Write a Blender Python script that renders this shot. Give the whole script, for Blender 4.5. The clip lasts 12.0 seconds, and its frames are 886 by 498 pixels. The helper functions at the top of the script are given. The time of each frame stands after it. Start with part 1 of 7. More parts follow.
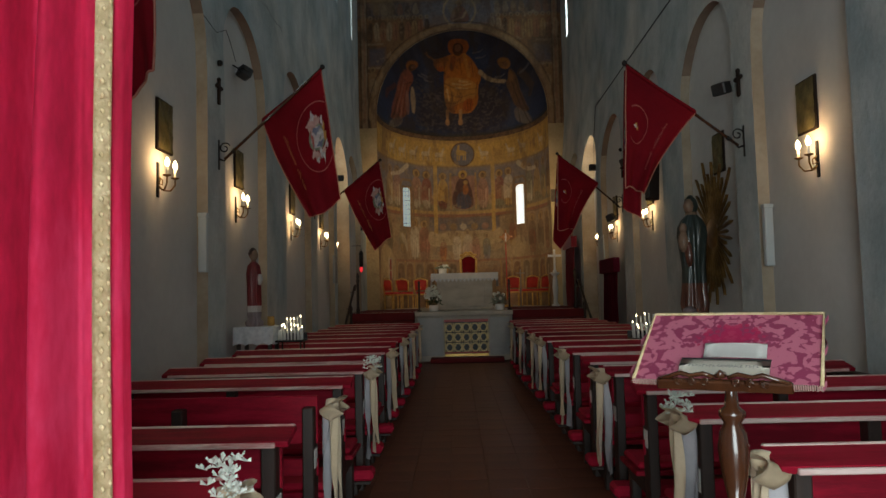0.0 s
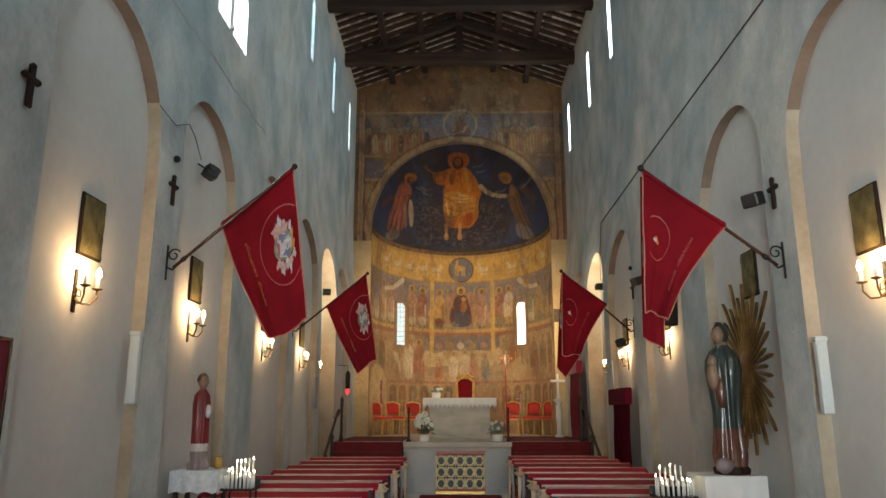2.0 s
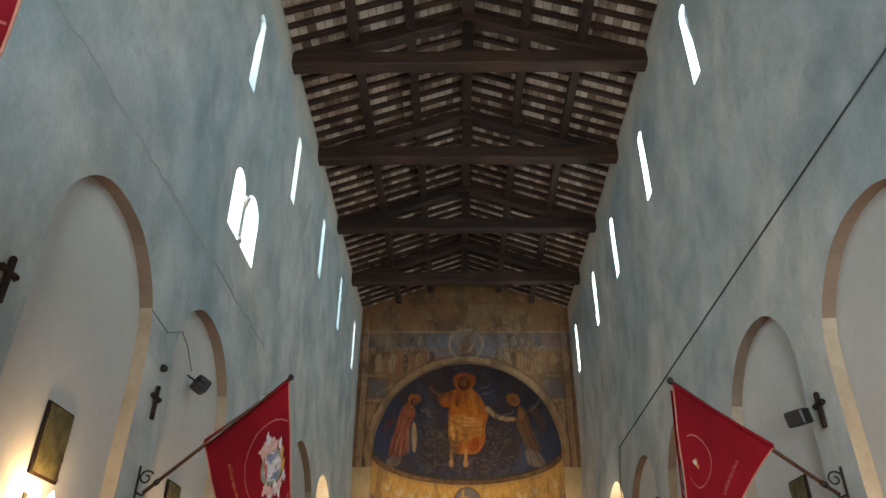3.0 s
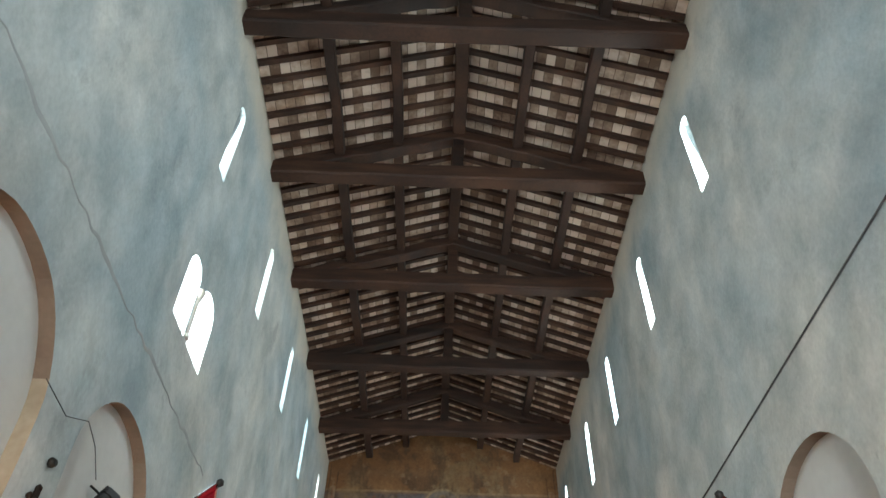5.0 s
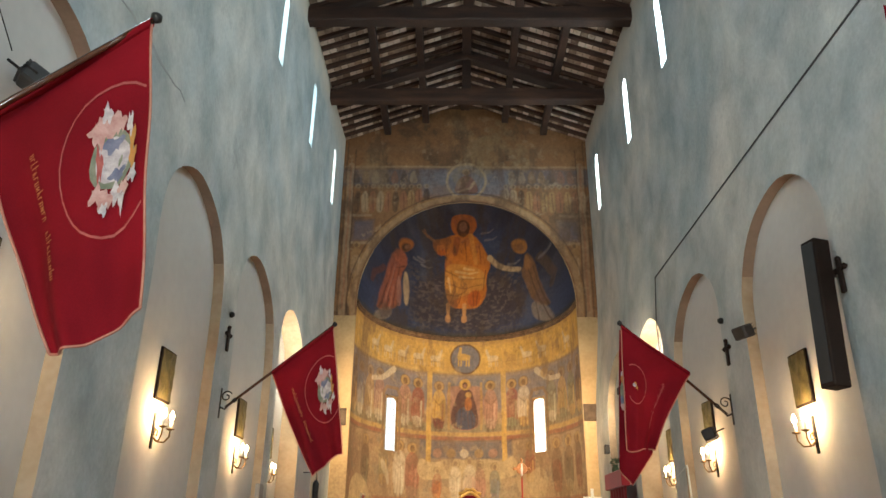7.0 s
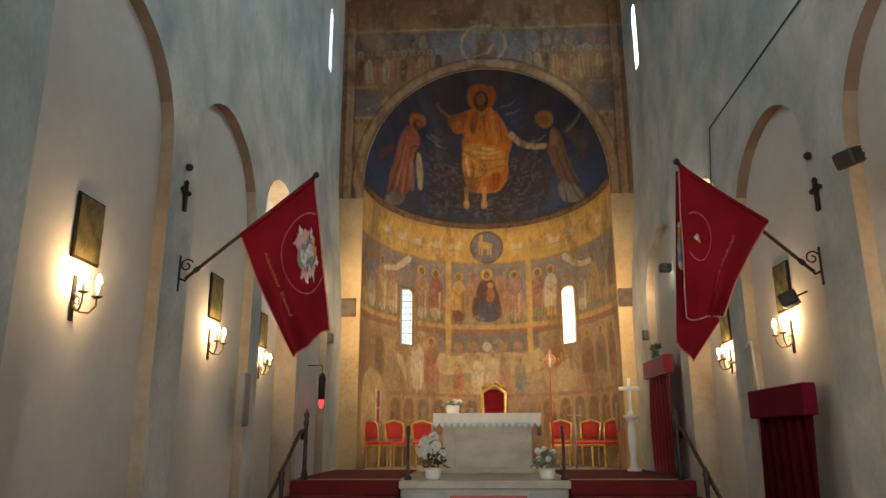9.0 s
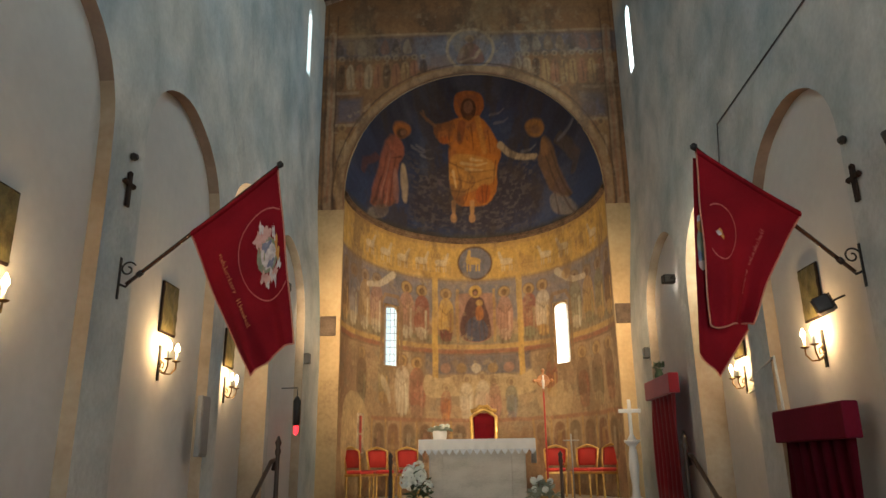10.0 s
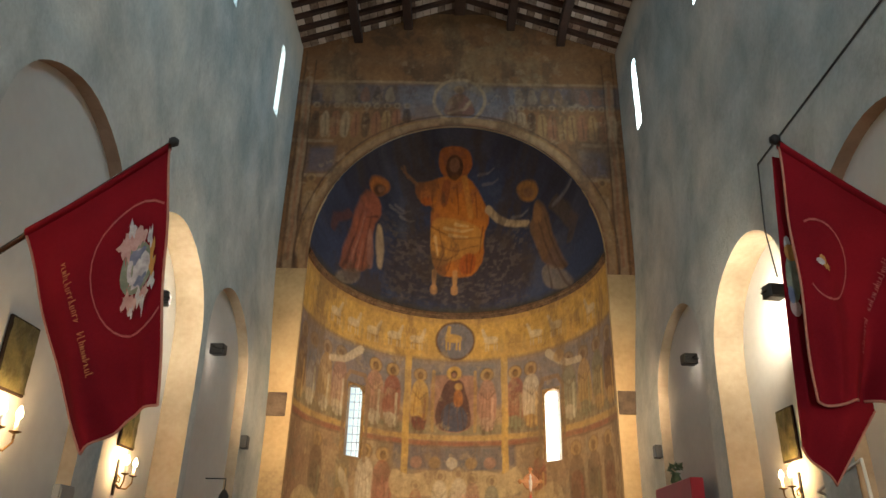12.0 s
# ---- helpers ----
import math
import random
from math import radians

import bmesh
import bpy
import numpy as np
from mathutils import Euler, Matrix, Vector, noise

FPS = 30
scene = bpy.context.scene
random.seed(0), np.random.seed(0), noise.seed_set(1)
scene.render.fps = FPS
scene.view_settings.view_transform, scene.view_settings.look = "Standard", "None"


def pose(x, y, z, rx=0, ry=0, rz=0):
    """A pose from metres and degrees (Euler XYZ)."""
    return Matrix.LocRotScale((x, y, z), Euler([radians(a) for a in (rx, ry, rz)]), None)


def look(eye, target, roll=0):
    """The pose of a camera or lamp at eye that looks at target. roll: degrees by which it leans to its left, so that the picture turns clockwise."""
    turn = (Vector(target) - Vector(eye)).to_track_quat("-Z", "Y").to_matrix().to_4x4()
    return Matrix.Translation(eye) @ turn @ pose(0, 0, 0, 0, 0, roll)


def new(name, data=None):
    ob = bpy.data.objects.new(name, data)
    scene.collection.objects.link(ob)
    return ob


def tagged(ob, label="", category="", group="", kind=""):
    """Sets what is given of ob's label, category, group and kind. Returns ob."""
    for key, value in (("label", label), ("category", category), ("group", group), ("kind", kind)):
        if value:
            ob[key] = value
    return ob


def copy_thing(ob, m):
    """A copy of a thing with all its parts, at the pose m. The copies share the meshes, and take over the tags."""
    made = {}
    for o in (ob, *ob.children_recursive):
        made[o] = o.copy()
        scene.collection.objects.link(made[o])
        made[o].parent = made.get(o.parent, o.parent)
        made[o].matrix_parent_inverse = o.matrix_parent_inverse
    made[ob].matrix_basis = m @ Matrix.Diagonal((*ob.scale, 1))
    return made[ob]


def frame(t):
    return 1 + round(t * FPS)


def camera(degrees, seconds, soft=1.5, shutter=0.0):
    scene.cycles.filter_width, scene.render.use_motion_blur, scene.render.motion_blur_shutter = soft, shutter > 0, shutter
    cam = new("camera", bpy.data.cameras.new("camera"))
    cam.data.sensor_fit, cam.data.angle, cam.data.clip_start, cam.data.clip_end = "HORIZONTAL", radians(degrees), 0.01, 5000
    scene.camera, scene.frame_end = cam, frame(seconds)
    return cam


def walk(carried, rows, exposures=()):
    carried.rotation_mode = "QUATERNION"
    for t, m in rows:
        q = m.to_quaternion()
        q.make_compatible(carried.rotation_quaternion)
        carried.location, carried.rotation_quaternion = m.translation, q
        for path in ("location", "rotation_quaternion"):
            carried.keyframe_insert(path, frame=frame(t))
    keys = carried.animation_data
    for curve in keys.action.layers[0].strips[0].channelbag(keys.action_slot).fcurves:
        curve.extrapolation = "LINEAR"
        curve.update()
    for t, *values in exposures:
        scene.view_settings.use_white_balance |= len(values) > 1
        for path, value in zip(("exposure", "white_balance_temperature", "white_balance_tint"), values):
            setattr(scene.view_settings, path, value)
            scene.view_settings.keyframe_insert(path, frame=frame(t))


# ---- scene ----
cam = camera(63.7, 12.0)
PATH = [
    (0, (-0.268, 0.482, 1.484), (-0.301, 2.477, 1.611), -1.4),
    (0.5, (-0.183, 0.782, 1.622), (-0.273, 2.773, 1.787), -1.4),
    (1, (-0.196, 1.035, 1.656), (-0.259, 3.022, 1.867), -1.1),
    (1.5, (-0.209, 1.325, 1.683), (-0.234, 3.301, 1.993), -0.5),
    (2, (-0.139, 1.604, 1.688), (-0.172, 3.553, 2.134), -0.1),
    (2.5, (-0.143, 1.873, 1.702), (-0.186, 3.751, 2.388), -0.0),
    (3, (-0.196, 2.098, 1.752), (-0.236, 3.816, 2.775), 0.4),
    (3.2, (-0.196, 2.199, 1.738), (-0.235, 3.825, 2.901), 0.7),
    (4.8, (-0.222, 3.281, 1.71), (-0.223, 4.645, 3.173), 2.0),
    (5, (-0.24, 3.448, 1.758), (-0.231, 4.869, 3.166), 1.6),
    (5.5, (-0.283, 3.93, 1.747), (-0.281, 5.481, 3.011), 1.5),
    (6, (-0.27, 4.346, 1.708), (-0.264, 6.028, 2.789), 0.9),
    (6.5, (-0.216, 4.763, 1.689), (-0.237, 6.541, 2.605), 0.8),
    (7, (-0.23, 5.198, 1.686), (-0.263, 7.05, 2.441), 0.7),
    (7.5, (-0.177, 5.636, 1.656), (-0.229, 7.532, 2.29), 0.1),
    (7.7, (-0.182, 5.816, 1.648), (-0.233, 7.723, 2.249), -0.3),
    (9.3, (-0.122, 7.127, 1.619), (-0.226, 9.057, 2.132), -0.1),
    (9.5, (-0.148, 7.296, 1.635), (-0.239, 9.225, 2.155), -0.3),
    (10, (-0.142, 7.708, 1.656), (-0.206, 9.621, 2.235), -0.7),
    (10.5, (-0.119, 8.112, 1.681), (-0.174, 10.003, 2.33), -0.4),
    (11, (-0.160, 8.518, 1.702), (-0.233, 10.384, 2.420), -0.1),
    (11.5, (-0.118, 8.895, 1.706), (-0.180, 10.736, 2.485), 1.3),
    (12, (-0.085, 9.455, 1.845), (-0.105, 11.28, 2.664), 1.4),
]
walk(cam, [(t, look(eye, target, roll)) for t, eye, target, roll in PATH],
     [(0, -0.75), (0.5, 0.1), (1.0, 0.48), (1.5, 0.72), (2.5, 0.82), (3.2, 0.8), (5.0, 1.42), (6.5, 1.45), (7.0, 1.44), (7.7, 1.17), (9.5, 0.9), (12.0, 0.86)])

# ---------------------------------------------------------------- light
world = bpy.data.worlds.new("sky")
scene.world = world
world.use_nodes = True
wn, wl = world.node_tree.nodes, world.node_tree.links
sky = wn.new("ShaderNodeTexSky")
sky.sky_type, sky.sun_disc = "NISHITA", False
sky.sun_elevation, sky.sun_rotation = radians(50), radians(200)
wl.new(sky.outputs[0], wn["Background"].inputs[0])
wn["Background"].inputs[1].default_value = 0.12

sun = new("sun", bpy.data.lights.new("sun", "SUN"))
sun.data.energy, sun.data.angle, sun.data.color = 0.8, radians(12), (1.0, 0.96, 0.9)
sun.matrix_world = look((0, 0, 30), (8, -10, 0))

DAY, SKYBLUE, WARM, FLOOD = (0.84, 0.96, 0.97), (0.73, 0.93, 0.99), (1.0, 0.62, 0.27), (1.0, 0.86, 0.62)
LANCET_W, BIFORA_W, DOOR_W, SCONCE_W, APSE_W, NICHE_W, APSEWIN_W = 13.0, 21.0, 305.0, 7.4, 300.0, 58.0, 7.0


def area(name, eye, target, w, h, power, colour):
    ob = new(name, bpy.data.lights.new(name, "AREA"))
    ob.data.shape, ob.data.size, ob.data.size_y = "RECTANGLE", w, h
    ob.data.energy, ob.data.color = power, colour
    ob.matrix_world = look(eye, target)
    return ob


def bulb_light(name, place, power, colour, radius=0.03):
    ob = new(name, bpy.data.lights.new(name, "POINT"))
    ob.data.energy, ob.data.color, ob.data.shadow_soft_size = power, colour, radius
    ob.location = place
    return ob


def spot(name, eye, target, power, colour, degrees, blend=0.6, radius=0.06):
    ob = new(name, bpy.data.lights.new(name, "SPOT"))
    ob.data.energy, ob.data.color, ob.data.shadow_soft_size = power, colour, radius
    ob.data.spot_size, ob.data.spot_blend = radians(degrees), blend
    ob.matrix_world = look(eye, target)
    return ob


# ---------------------------------------------------------------- materials
def material(name, rough=0.8, metal=0.0):
    m = bpy.data.materials.new(name)
    m.use_nodes = True
    b = m.node_tree.nodes["Principled BSDF"]
    b.inputs["Roughness"].default_value, b.inputs["Metallic"].default_value = rough, metal
    return m, m.node_tree.nodes, m.node_tree.links, b


def surface(name, colours, scale=3.0, fine=40.0, bump=0.2, rough=0.8, metal=0.0, stretch=(1, 1, 1), vary=0.0, spread=(0.3, 0.7), fine_mix=0.25, sheen=0.0, coat=0.0, island=False, gloss=0.5):
    """Two scales of variation over a ramp of colours, with relief; vary: difference between alike pieces."""
    m, n, l, b = material(name, rough, metal)
    tc, mp = n.new("ShaderNodeTexCoord"), n.new("ShaderNodeMapping")
    mp.inputs["Scale"].default_value = stretch
    l.new(tc.outputs["Object"], mp.inputs[0])
    big, small = n.new("ShaderNodeTexNoise"), n.new("ShaderNodeTexNoise")
    big.inputs["Scale"].default_value, big.inputs["Detail"].default_value = scale, 6
    small.inputs["Scale"].default_value, small.inputs["Detail"].default_value = fine, 4
    l.new(mp.outputs[0], big.inputs[0]), l.new(mp.outputs[0], small.inputs[0])
    mix = n.new("ShaderNodeMix")
    mix.inputs[0].default_value = fine_mix
    l.new(big.outputs[0], mix.inputs[2]), l.new(small.outputs[0], mix.inputs[3])
    value = mix.outputs[0]
    if vary:
        info = n.new("ShaderNodeNewGeometry") if island else n.new("ShaderNodeObjectInfo")
        ma, mb = n.new("ShaderNodeMath"), n.new("ShaderNodeMath")
        ma.operation, ma.inputs[1].default_value, ma.inputs[2].default_value = "MULTIPLY_ADD", vary, -vary / 2
        l.new(info.outputs["Random Per Island" if island else "Random"], ma.inputs[0])
        l.new(value, mb.inputs[0]), l.new(ma.outputs[0], mb.inputs[1])
        value = mb.outputs[0]
    ramp = n.new("ShaderNodeValToRGB")
    e = ramp.color_ramp.elements
    while len(e) < len(colours):
        e.new(0.5)
    for i, c in enumerate(colours):
        e[i].position = spread[0] + (spread[1] - spread[0]) * i / max(1, len(colours) - 1)
        e[i].color = (*c, 1)
    l.new(value, ramp.inputs[0]), l.new(ramp.outputs[0], b.inputs["Base Color"])
    if bump:
        bp = n.new("ShaderNodeBump")
        bp.inputs["Strength"].default_value, bp.inputs["Distance"].default_value = bump, 0.02
        l.new(mix.outputs[0], bp.inputs["Height"]), l.new(bp.outputs[0], b.inputs["Normal"])
    b.inputs["Specular IOR Level"].default_value = gloss
    b.inputs["Sheen Weight"].default_value, b.inputs["Coat Weight"].default_value = sheen, coat
    return m


def glow(name, colour, power):
    m, n, l, b = material(name, 0.4)
    b.inputs["Base Color"].default_value = (*colour, 1)
    b.inputs["Emission Color"].default_value, b.inputs["Emission Strength"].default_value = (*colour, 1), power
    return m


def fresco(name, c, dirt=(0.29, 0.195, 0.115), wear=0.47):
    """Old painted plaster: streaky pigment, worn through in patches to the bare ground, with stains over all."""
    m, n, l, b = material(name, 0.88)
    tc = n.new("ShaderNodeTexCoord")

    def noise(scale, detail, rough, dist=0.0):
        t = n.new("ShaderNodeTexNoise")
        for k, v in (("Scale", scale), ("Detail", detail), ("Roughness", rough), ("Distortion", dist)):
            t.inputs[k].default_value = v
        l.new(tc.outputs["Object"], t.inputs[0])
        return t

    def ramp(src, p, q, c0, c1):
        r = n.new("ShaderNodeValToRGB")
        r.color_ramp.elements[0].position, r.color_ramp.elements[1].position = p, q
        r.color_ramp.elements[0].color, r.color_ramp.elements[1].color = (*c0, 1), (*c1, 1)
        l.new(src.outputs[0], r.inputs[0])
        return r

    brush, flakes, stain = noise(7.0, 9, 0.7, 0.8), noise(3.4, 12, 0.78, 0.4), noise(0.9, 6, 0.6)
    pigment = ramp(brush, 0.33, 0.68, [v * 0.42 for v in c], [min(1, v * 1.5) for v in c])
    mask = ramp(flakes, wear, wear + 0.16, (0, 0, 0), (0.82, 0.82, 0.82))
    tone = ramp(stain, 0.35, 0.65, (0.72, 0.72, 0.74), (1.15, 1.13, 1.10))
    x, y = n.new("ShaderNodeMix"), n.new("ShaderNodeMix")
    x.data_type = y.data_type = "RGBA"
    y.blend_type, y.inputs[0].default_value = "MULTIPLY", 1.0
    l.new(mask.outputs[0], x.inputs[0]), l.new(pigment.outputs[0], x.inputs[6])
    x.inputs[7].default_value = (*[0.35 * v + 0.65 * d for v, d in zip(c, dirt)], 1)
    l.new(x.outputs[2], y.inputs[6]), l.new(tone.outputs[0], y.inputs[7]), l.new(y.outputs[2], b.inputs["Base Color"])
    bp = n.new("ShaderNodeBump")
    bp.inputs["Strength"].default_value, bp.inputs["Distance"].default_value = 0.3, 0.015
    l.new(flakes.outputs[0], bp.inputs["Height"]), l.new(bp.outputs[0], b.inputs["Normal"])
    return m


def limewash(name, cool, warm, dark):
    """Old limewashed render: cool and warm clouds, brushed patches, stains and trowelled relief; bounce light painted
    in near the roof.
    """
    m, n, l, b = material(name, 0.92)
    tc, mp = n.new("ShaderNodeTexCoord"), n.new("ShaderNodeMapping")
    mp.inputs["Scale"].default_value, mp.inputs["Rotation"].default_value = (1, 1, 0.75), (0.5, 0, 0)
    l.new(tc.outputs["Object"], mp.inputs[0])

    def noise(scale, detail, rough, dist=0.0):
        t = n.new("ShaderNodeTexNoise")
        for k, v in (("Scale", scale), ("Detail", detail), ("Roughness", rough), ("Distortion", dist)):
            t.inputs[k].default_value = v
        l.new(mp.outputs[0], t.inputs[0])
        return t

    def ramp(src, p, q, c, d):
        r = n.new("ShaderNodeValToRGB")
        r.color_ramp.elements[0].position, r.color_ramp.elements[1].position = p, q
        r.color_ramp.elements[0].color, r.color_ramp.elements[1].color = (*c, 1), (*d, 1)
        l.new(src.outputs[0], r.inputs[0])
        return r

    def blend(f, a, c, mode="MIX"):
        x = n.new("ShaderNodeMix")
        x.data_type, x.blend_type = "RGBA", mode
        if isinstance(f, float):
            x.inputs[0].default_value = f
        else:
            l.new(f.outputs[0], x.inputs[0])
        l.new(a, x.inputs[6]), l.new(c, x.inputs[7])
        return x.outputs[2]

    clouds, patches, grit, stain = noise(0.45, 5, 0.6, 0.3), noise(1.5, 10, 0.6, 0.2), noise(26, 5, 0.6), noise(1.1, 10, 0.72, 0.3)
    base = ramp(clouds, 0.36, 0.62, cool, warm)
    mottle = ramp(patches, 0.34, 0.66, (0.70, 0.735, 0.745), (1.16, 1.15, 1.14))
    fine = ramp(grit, 0.3, 0.7, (0.90, 0.90, 0.90), (1.06, 1.06, 1.06))
    col = blend(1.0, blend(1.0, base.outputs[0], mottle.outputs[0], "MULTIPLY"), fine.outputs[0], "MULTIPLY")
    st = n.new("ShaderNodeRGB")
    st.outputs[0].default_value = (*dark, 1)
    done = blend(ramp(stain, 0.58, 0.70, (0, 0, 0), (0.55, 0.55, 0.55)), col, st.outputs[0])
    # warm bounce from the roof timber is painted in towards the wall top
    sep, lift, bounce = n.new("ShaderNodeSeparateXYZ"), n.new("ShaderNodeMath"), n.new("ShaderNodeRGB")
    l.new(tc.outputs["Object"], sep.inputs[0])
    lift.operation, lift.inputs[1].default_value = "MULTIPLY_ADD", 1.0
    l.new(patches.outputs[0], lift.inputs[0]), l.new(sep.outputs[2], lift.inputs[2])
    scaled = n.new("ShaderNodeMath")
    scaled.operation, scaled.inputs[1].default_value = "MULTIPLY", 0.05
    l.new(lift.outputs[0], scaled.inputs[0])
    bounce.outputs[0].default_value = (0.62, 0.53, 0.42, 1)
    l.new(blend(ramp(scaled, 0.500, 0.530, (0, 0, 0), (0.75, 0.75, 0.75)), done, bounce.outputs[0]), b.inputs["Base Color"])
    add = n.new("ShaderNodeMath")
    add.operation, add.inputs[1].default_value = "MULTIPLY_ADD", 0.25
    l.new(grit.outputs[0], add.inputs[0]), l.new(patches.outputs[0], add.inputs[2])
    bp = n.new("ShaderNodeBump")
    bp.inputs["Strength"].default_value, bp.inputs["Distance"].default_value = 0.8, 0.035
    l.new(add.outputs[0], bp.inputs["Height"]), l.new(bp.outputs[0], b.inputs["Normal"])
    return m


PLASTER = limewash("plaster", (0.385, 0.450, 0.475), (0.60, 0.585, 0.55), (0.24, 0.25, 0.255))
INFILL = surface("smooth_plaster", [(0.50, 0.49, 0.48), (0.60, 0.59, 0.57)], 0.8, 12, 0.12, 0.9, spread=(0.35, 0.65))
CREAM = surface("cream_plaster", [(0.22, 0.145, 0.078), (0.37, 0.255, 0.13), (0.46, 0.325, 0.17), (0.51, 0.385, 0.215)], 0.9, 16, 0.3, 0.9, spread=(0.30, 0.64), fine_mix=0.2)
JAMB = surface("jamb_plaster", [(0.28, 0.215, 0.15), (0.38, 0.305, 0.22), (0.47, 0.395, 0.30)], 2.0, 20, 0.25, 0.9)
TERRA = surface("arch_brown_paint", [(0.18, 0.125, 0.092), (0.28, 0.20, 0.145)], 3, 30, 0.2, 0.9)
FLOOR = surface("cotto_floor", [(0.085, 0.026, 0.015), (0.135, 0.042, 0.023), (0.175, 0.062, 0.036)], 1.3, 30, 0.06, 0.5, vary=0.10, fine_mix=0.35, gloss=0.35)
GROUT = surface("grout", [(0.080, 0.028, 0.017), (0.125, 0.044, 0.027)], 5, 40, 0.1, 0.7)
BEAM = surface("dark_beam", [(0.012, 0.0045, 0.0022), (0.030, 0.011, 0.005), (0.066, 0.026, 0.012)], 1.2, 22, 0.5, 0.75, stretch=(1, 1, 6), vary=0.2)
PIANELLA = surface("roof_tile_underside", [(0.13, 0.078, 0.052), (0.32, 0.225, 0.165), (0.58, 0.46, 0.375)], 2.2, 18, 0.2, 0.9, vary=0.5, island=True, spread=(0.26, 0.62))
PEWWOOD = surface("red_stained_wood", [(0.15, 0.002, 0.011), (0.28, 0.004, 0.020), (0.40, 0.009, 0.034)], 2.5, 30, 0.12, 0.6, stretch=(1, 8, 8), vary=0.25, gloss=0.16)
WORNEDGE = surface("worn_red_edge", [(0.30, 0.05, 0.06), (0.50, 0.28, 0.26), (0.68, 0.52, 0.48)], 3, 30, 0.15, 0.4, stretch=(1, 6, 6), spread=(0.30, 0.52))
DARKWOOD = surface("dark_wood", [(0.016, 0.009, 0.007), (0.04, 0.022, 0.016)], 3, 30, 0.15, 0.5, stretch=(6, 6, 1))
TURNED = surface("polished_walnut", [(0.040, 0.013, 0.006), (0.090, 0.032, 0.013)], 4, 40, 0.05, 0.22, stretch=(5, 5, 1), coat=0.6)
CUSHION = surface("red_cushion", [(0.30, 0.005, 0.022), (0.46, 0.010, 0.040)], 4, 120, 0.2, 0.85, gloss=0.2)
# mottled pile; its darker streaks also put fold shade into the colour
VELVET = surface("crimson_velvet", [(0.40, 0.003, 0.030), (0.70, 0.010, 0.075), (0.86, 0.055, 0.17)], 5.0, 60, 0.12, 0.85, stretch=(1, 1, 0.3))
HANGING = surface("burgundy_velvet", [(0.085, 0.003, 0.012), (0.14, 0.005, 0.020)], 2.2, 60, 0.12, 0.85, stretch=(1, 1, 0.3), gloss=0.15)
SCARLET = surface("scarlet_velvet", [(0.26, 0.006, 0.014), (0.44, 0.012, 0.026)], 2.2, 60, 0.12, 0.75, stretch=(1, 1, 0.3), sheen=0.3)
CARPET = surface("red_carpet", [(0.10, 0.006, 0.010), (0.17, 0.012, 0.016)], 3, 180, 0.3, 0.95)
FLAGRED = surface("flag_red_cloth", [(0.12, 0.0025, 0.007), (0.20, 0.0045, 0.011)], 2.5, 160, 0.15, 0.9, gloss=0.15)
GOLDTHREAD = surface("gold_braid", [(0.48, 0.34, 0.16), (0.80, 0.66, 0.40)], 30, 140, 0.5, 0.5, 0.2)
FADEDLINE = surface("faded_line_braid", [(0.26, 0.035, 0.035), (0.36, 0.10, 0.08)], 30, 140, 0.3, 0.7)
DULLGOLD = surface("dull_gold_thread", [(0.32, 0.085, 0.025), (0.44, 0.17, 0.05)], 30, 140, 0.3, 0.6)
FLAGTRIM = surface("flag_edge_braid", [(0.36, 0.13, 0.09), (0.48, 0.22, 0.15)], 30, 140, 0.3, 0.6)
GILT = surface("gilding", [(0.42, 0.24, 0.06), (0.75, 0.50, 0.17)], 8, 50, 0.3, 0.36, 0.85)
PALEGILT = surface("pale_gilding", [(0.74, 0.60, 0.30), (0.88, 0.78, 0.50)], 8, 50, 0.2, 0.45, 0.0)
DEEPRED = surface("deep_red_velvet", [(0.15, 0.003, 0.008), (0.23, 0.006, 0.014)], 5, 90, 0.1, 0.8, gloss=0.2)
OLDGILT = surface("aged_gilding", [(0.06, 0.032, 0.012), (0.18, 0.10, 0.03), (0.36, 0.22, 0.07)], 5, 50, 0.3, 0.42, 0.7)
IRON = surface("black_iron", [(0.012, 0.012, 0.013), (0.035, 0.032, 0.03)], 10, 70, 0.3, 0.5, 0.6)
CABLEGREY = surface("grey_cable_sheath", [(0.05, 0.05, 0.05), (0.10, 0.10, 0.098)], 6, 60, 0.05, 0.7)
BLACK = surface("black_plastic", [(0.012, 0.012, 0.013), (0.026, 0.026, 0.028)], 6, 60, 0.05, 0.45)
BOXBROWN = surface("dark_brown_case", [(0.014, 0.008, 0.006), (0.030, 0.017, 0.012)], 3, 60, 0.1, 0.7, gloss=0.2)
WHITEPVC = surface("white_case", [(0.46, 0.50, 0.51), (0.54, 0.58, 0.59)], 3, 40, 0.03, 0.4)
GREYMETAL = surface("grey_metal", [(0.20, 0.205, 0.21), (0.30, 0.305, 0.31)], 4, 50, 0.1, 0.5, 0.4)
LINEN = surface("white_linen", [(0.70, 0.69, 0.67), (0.80, 0.79, 0.77)], 4, 90, 0.15, 0.9)
LACE = surface("lace", [(0.50, 0.53, 0.58), (0.78, 0.80, 0.83)], 22, 90, 0.4, 0.9)
RIBBON = surface("cream_ribbon", [(0.54, 0.41, 0.26), (0.72, 0.58, 0.41)], 5, 70, 0.15, 0.6, sheen=0.2)
TULLE = surface("grey_tulle", [(0.34, 0.33, 0.36), (0.48, 0.47, 0.50)], 8, 160, 0.3, 0.8)
PETAL = surface("white_petal", [(0.66, 0.70, 0.62), (0.80, 0.82, 0.76)], 12, 60, 0.1, 0.7)
LEAF = surface("green_leaf", [(0.035, 0.06, 0.025), (0.09, 0.13, 0.06)], 8, 60, 0.2, 0.6, vary=0.3)
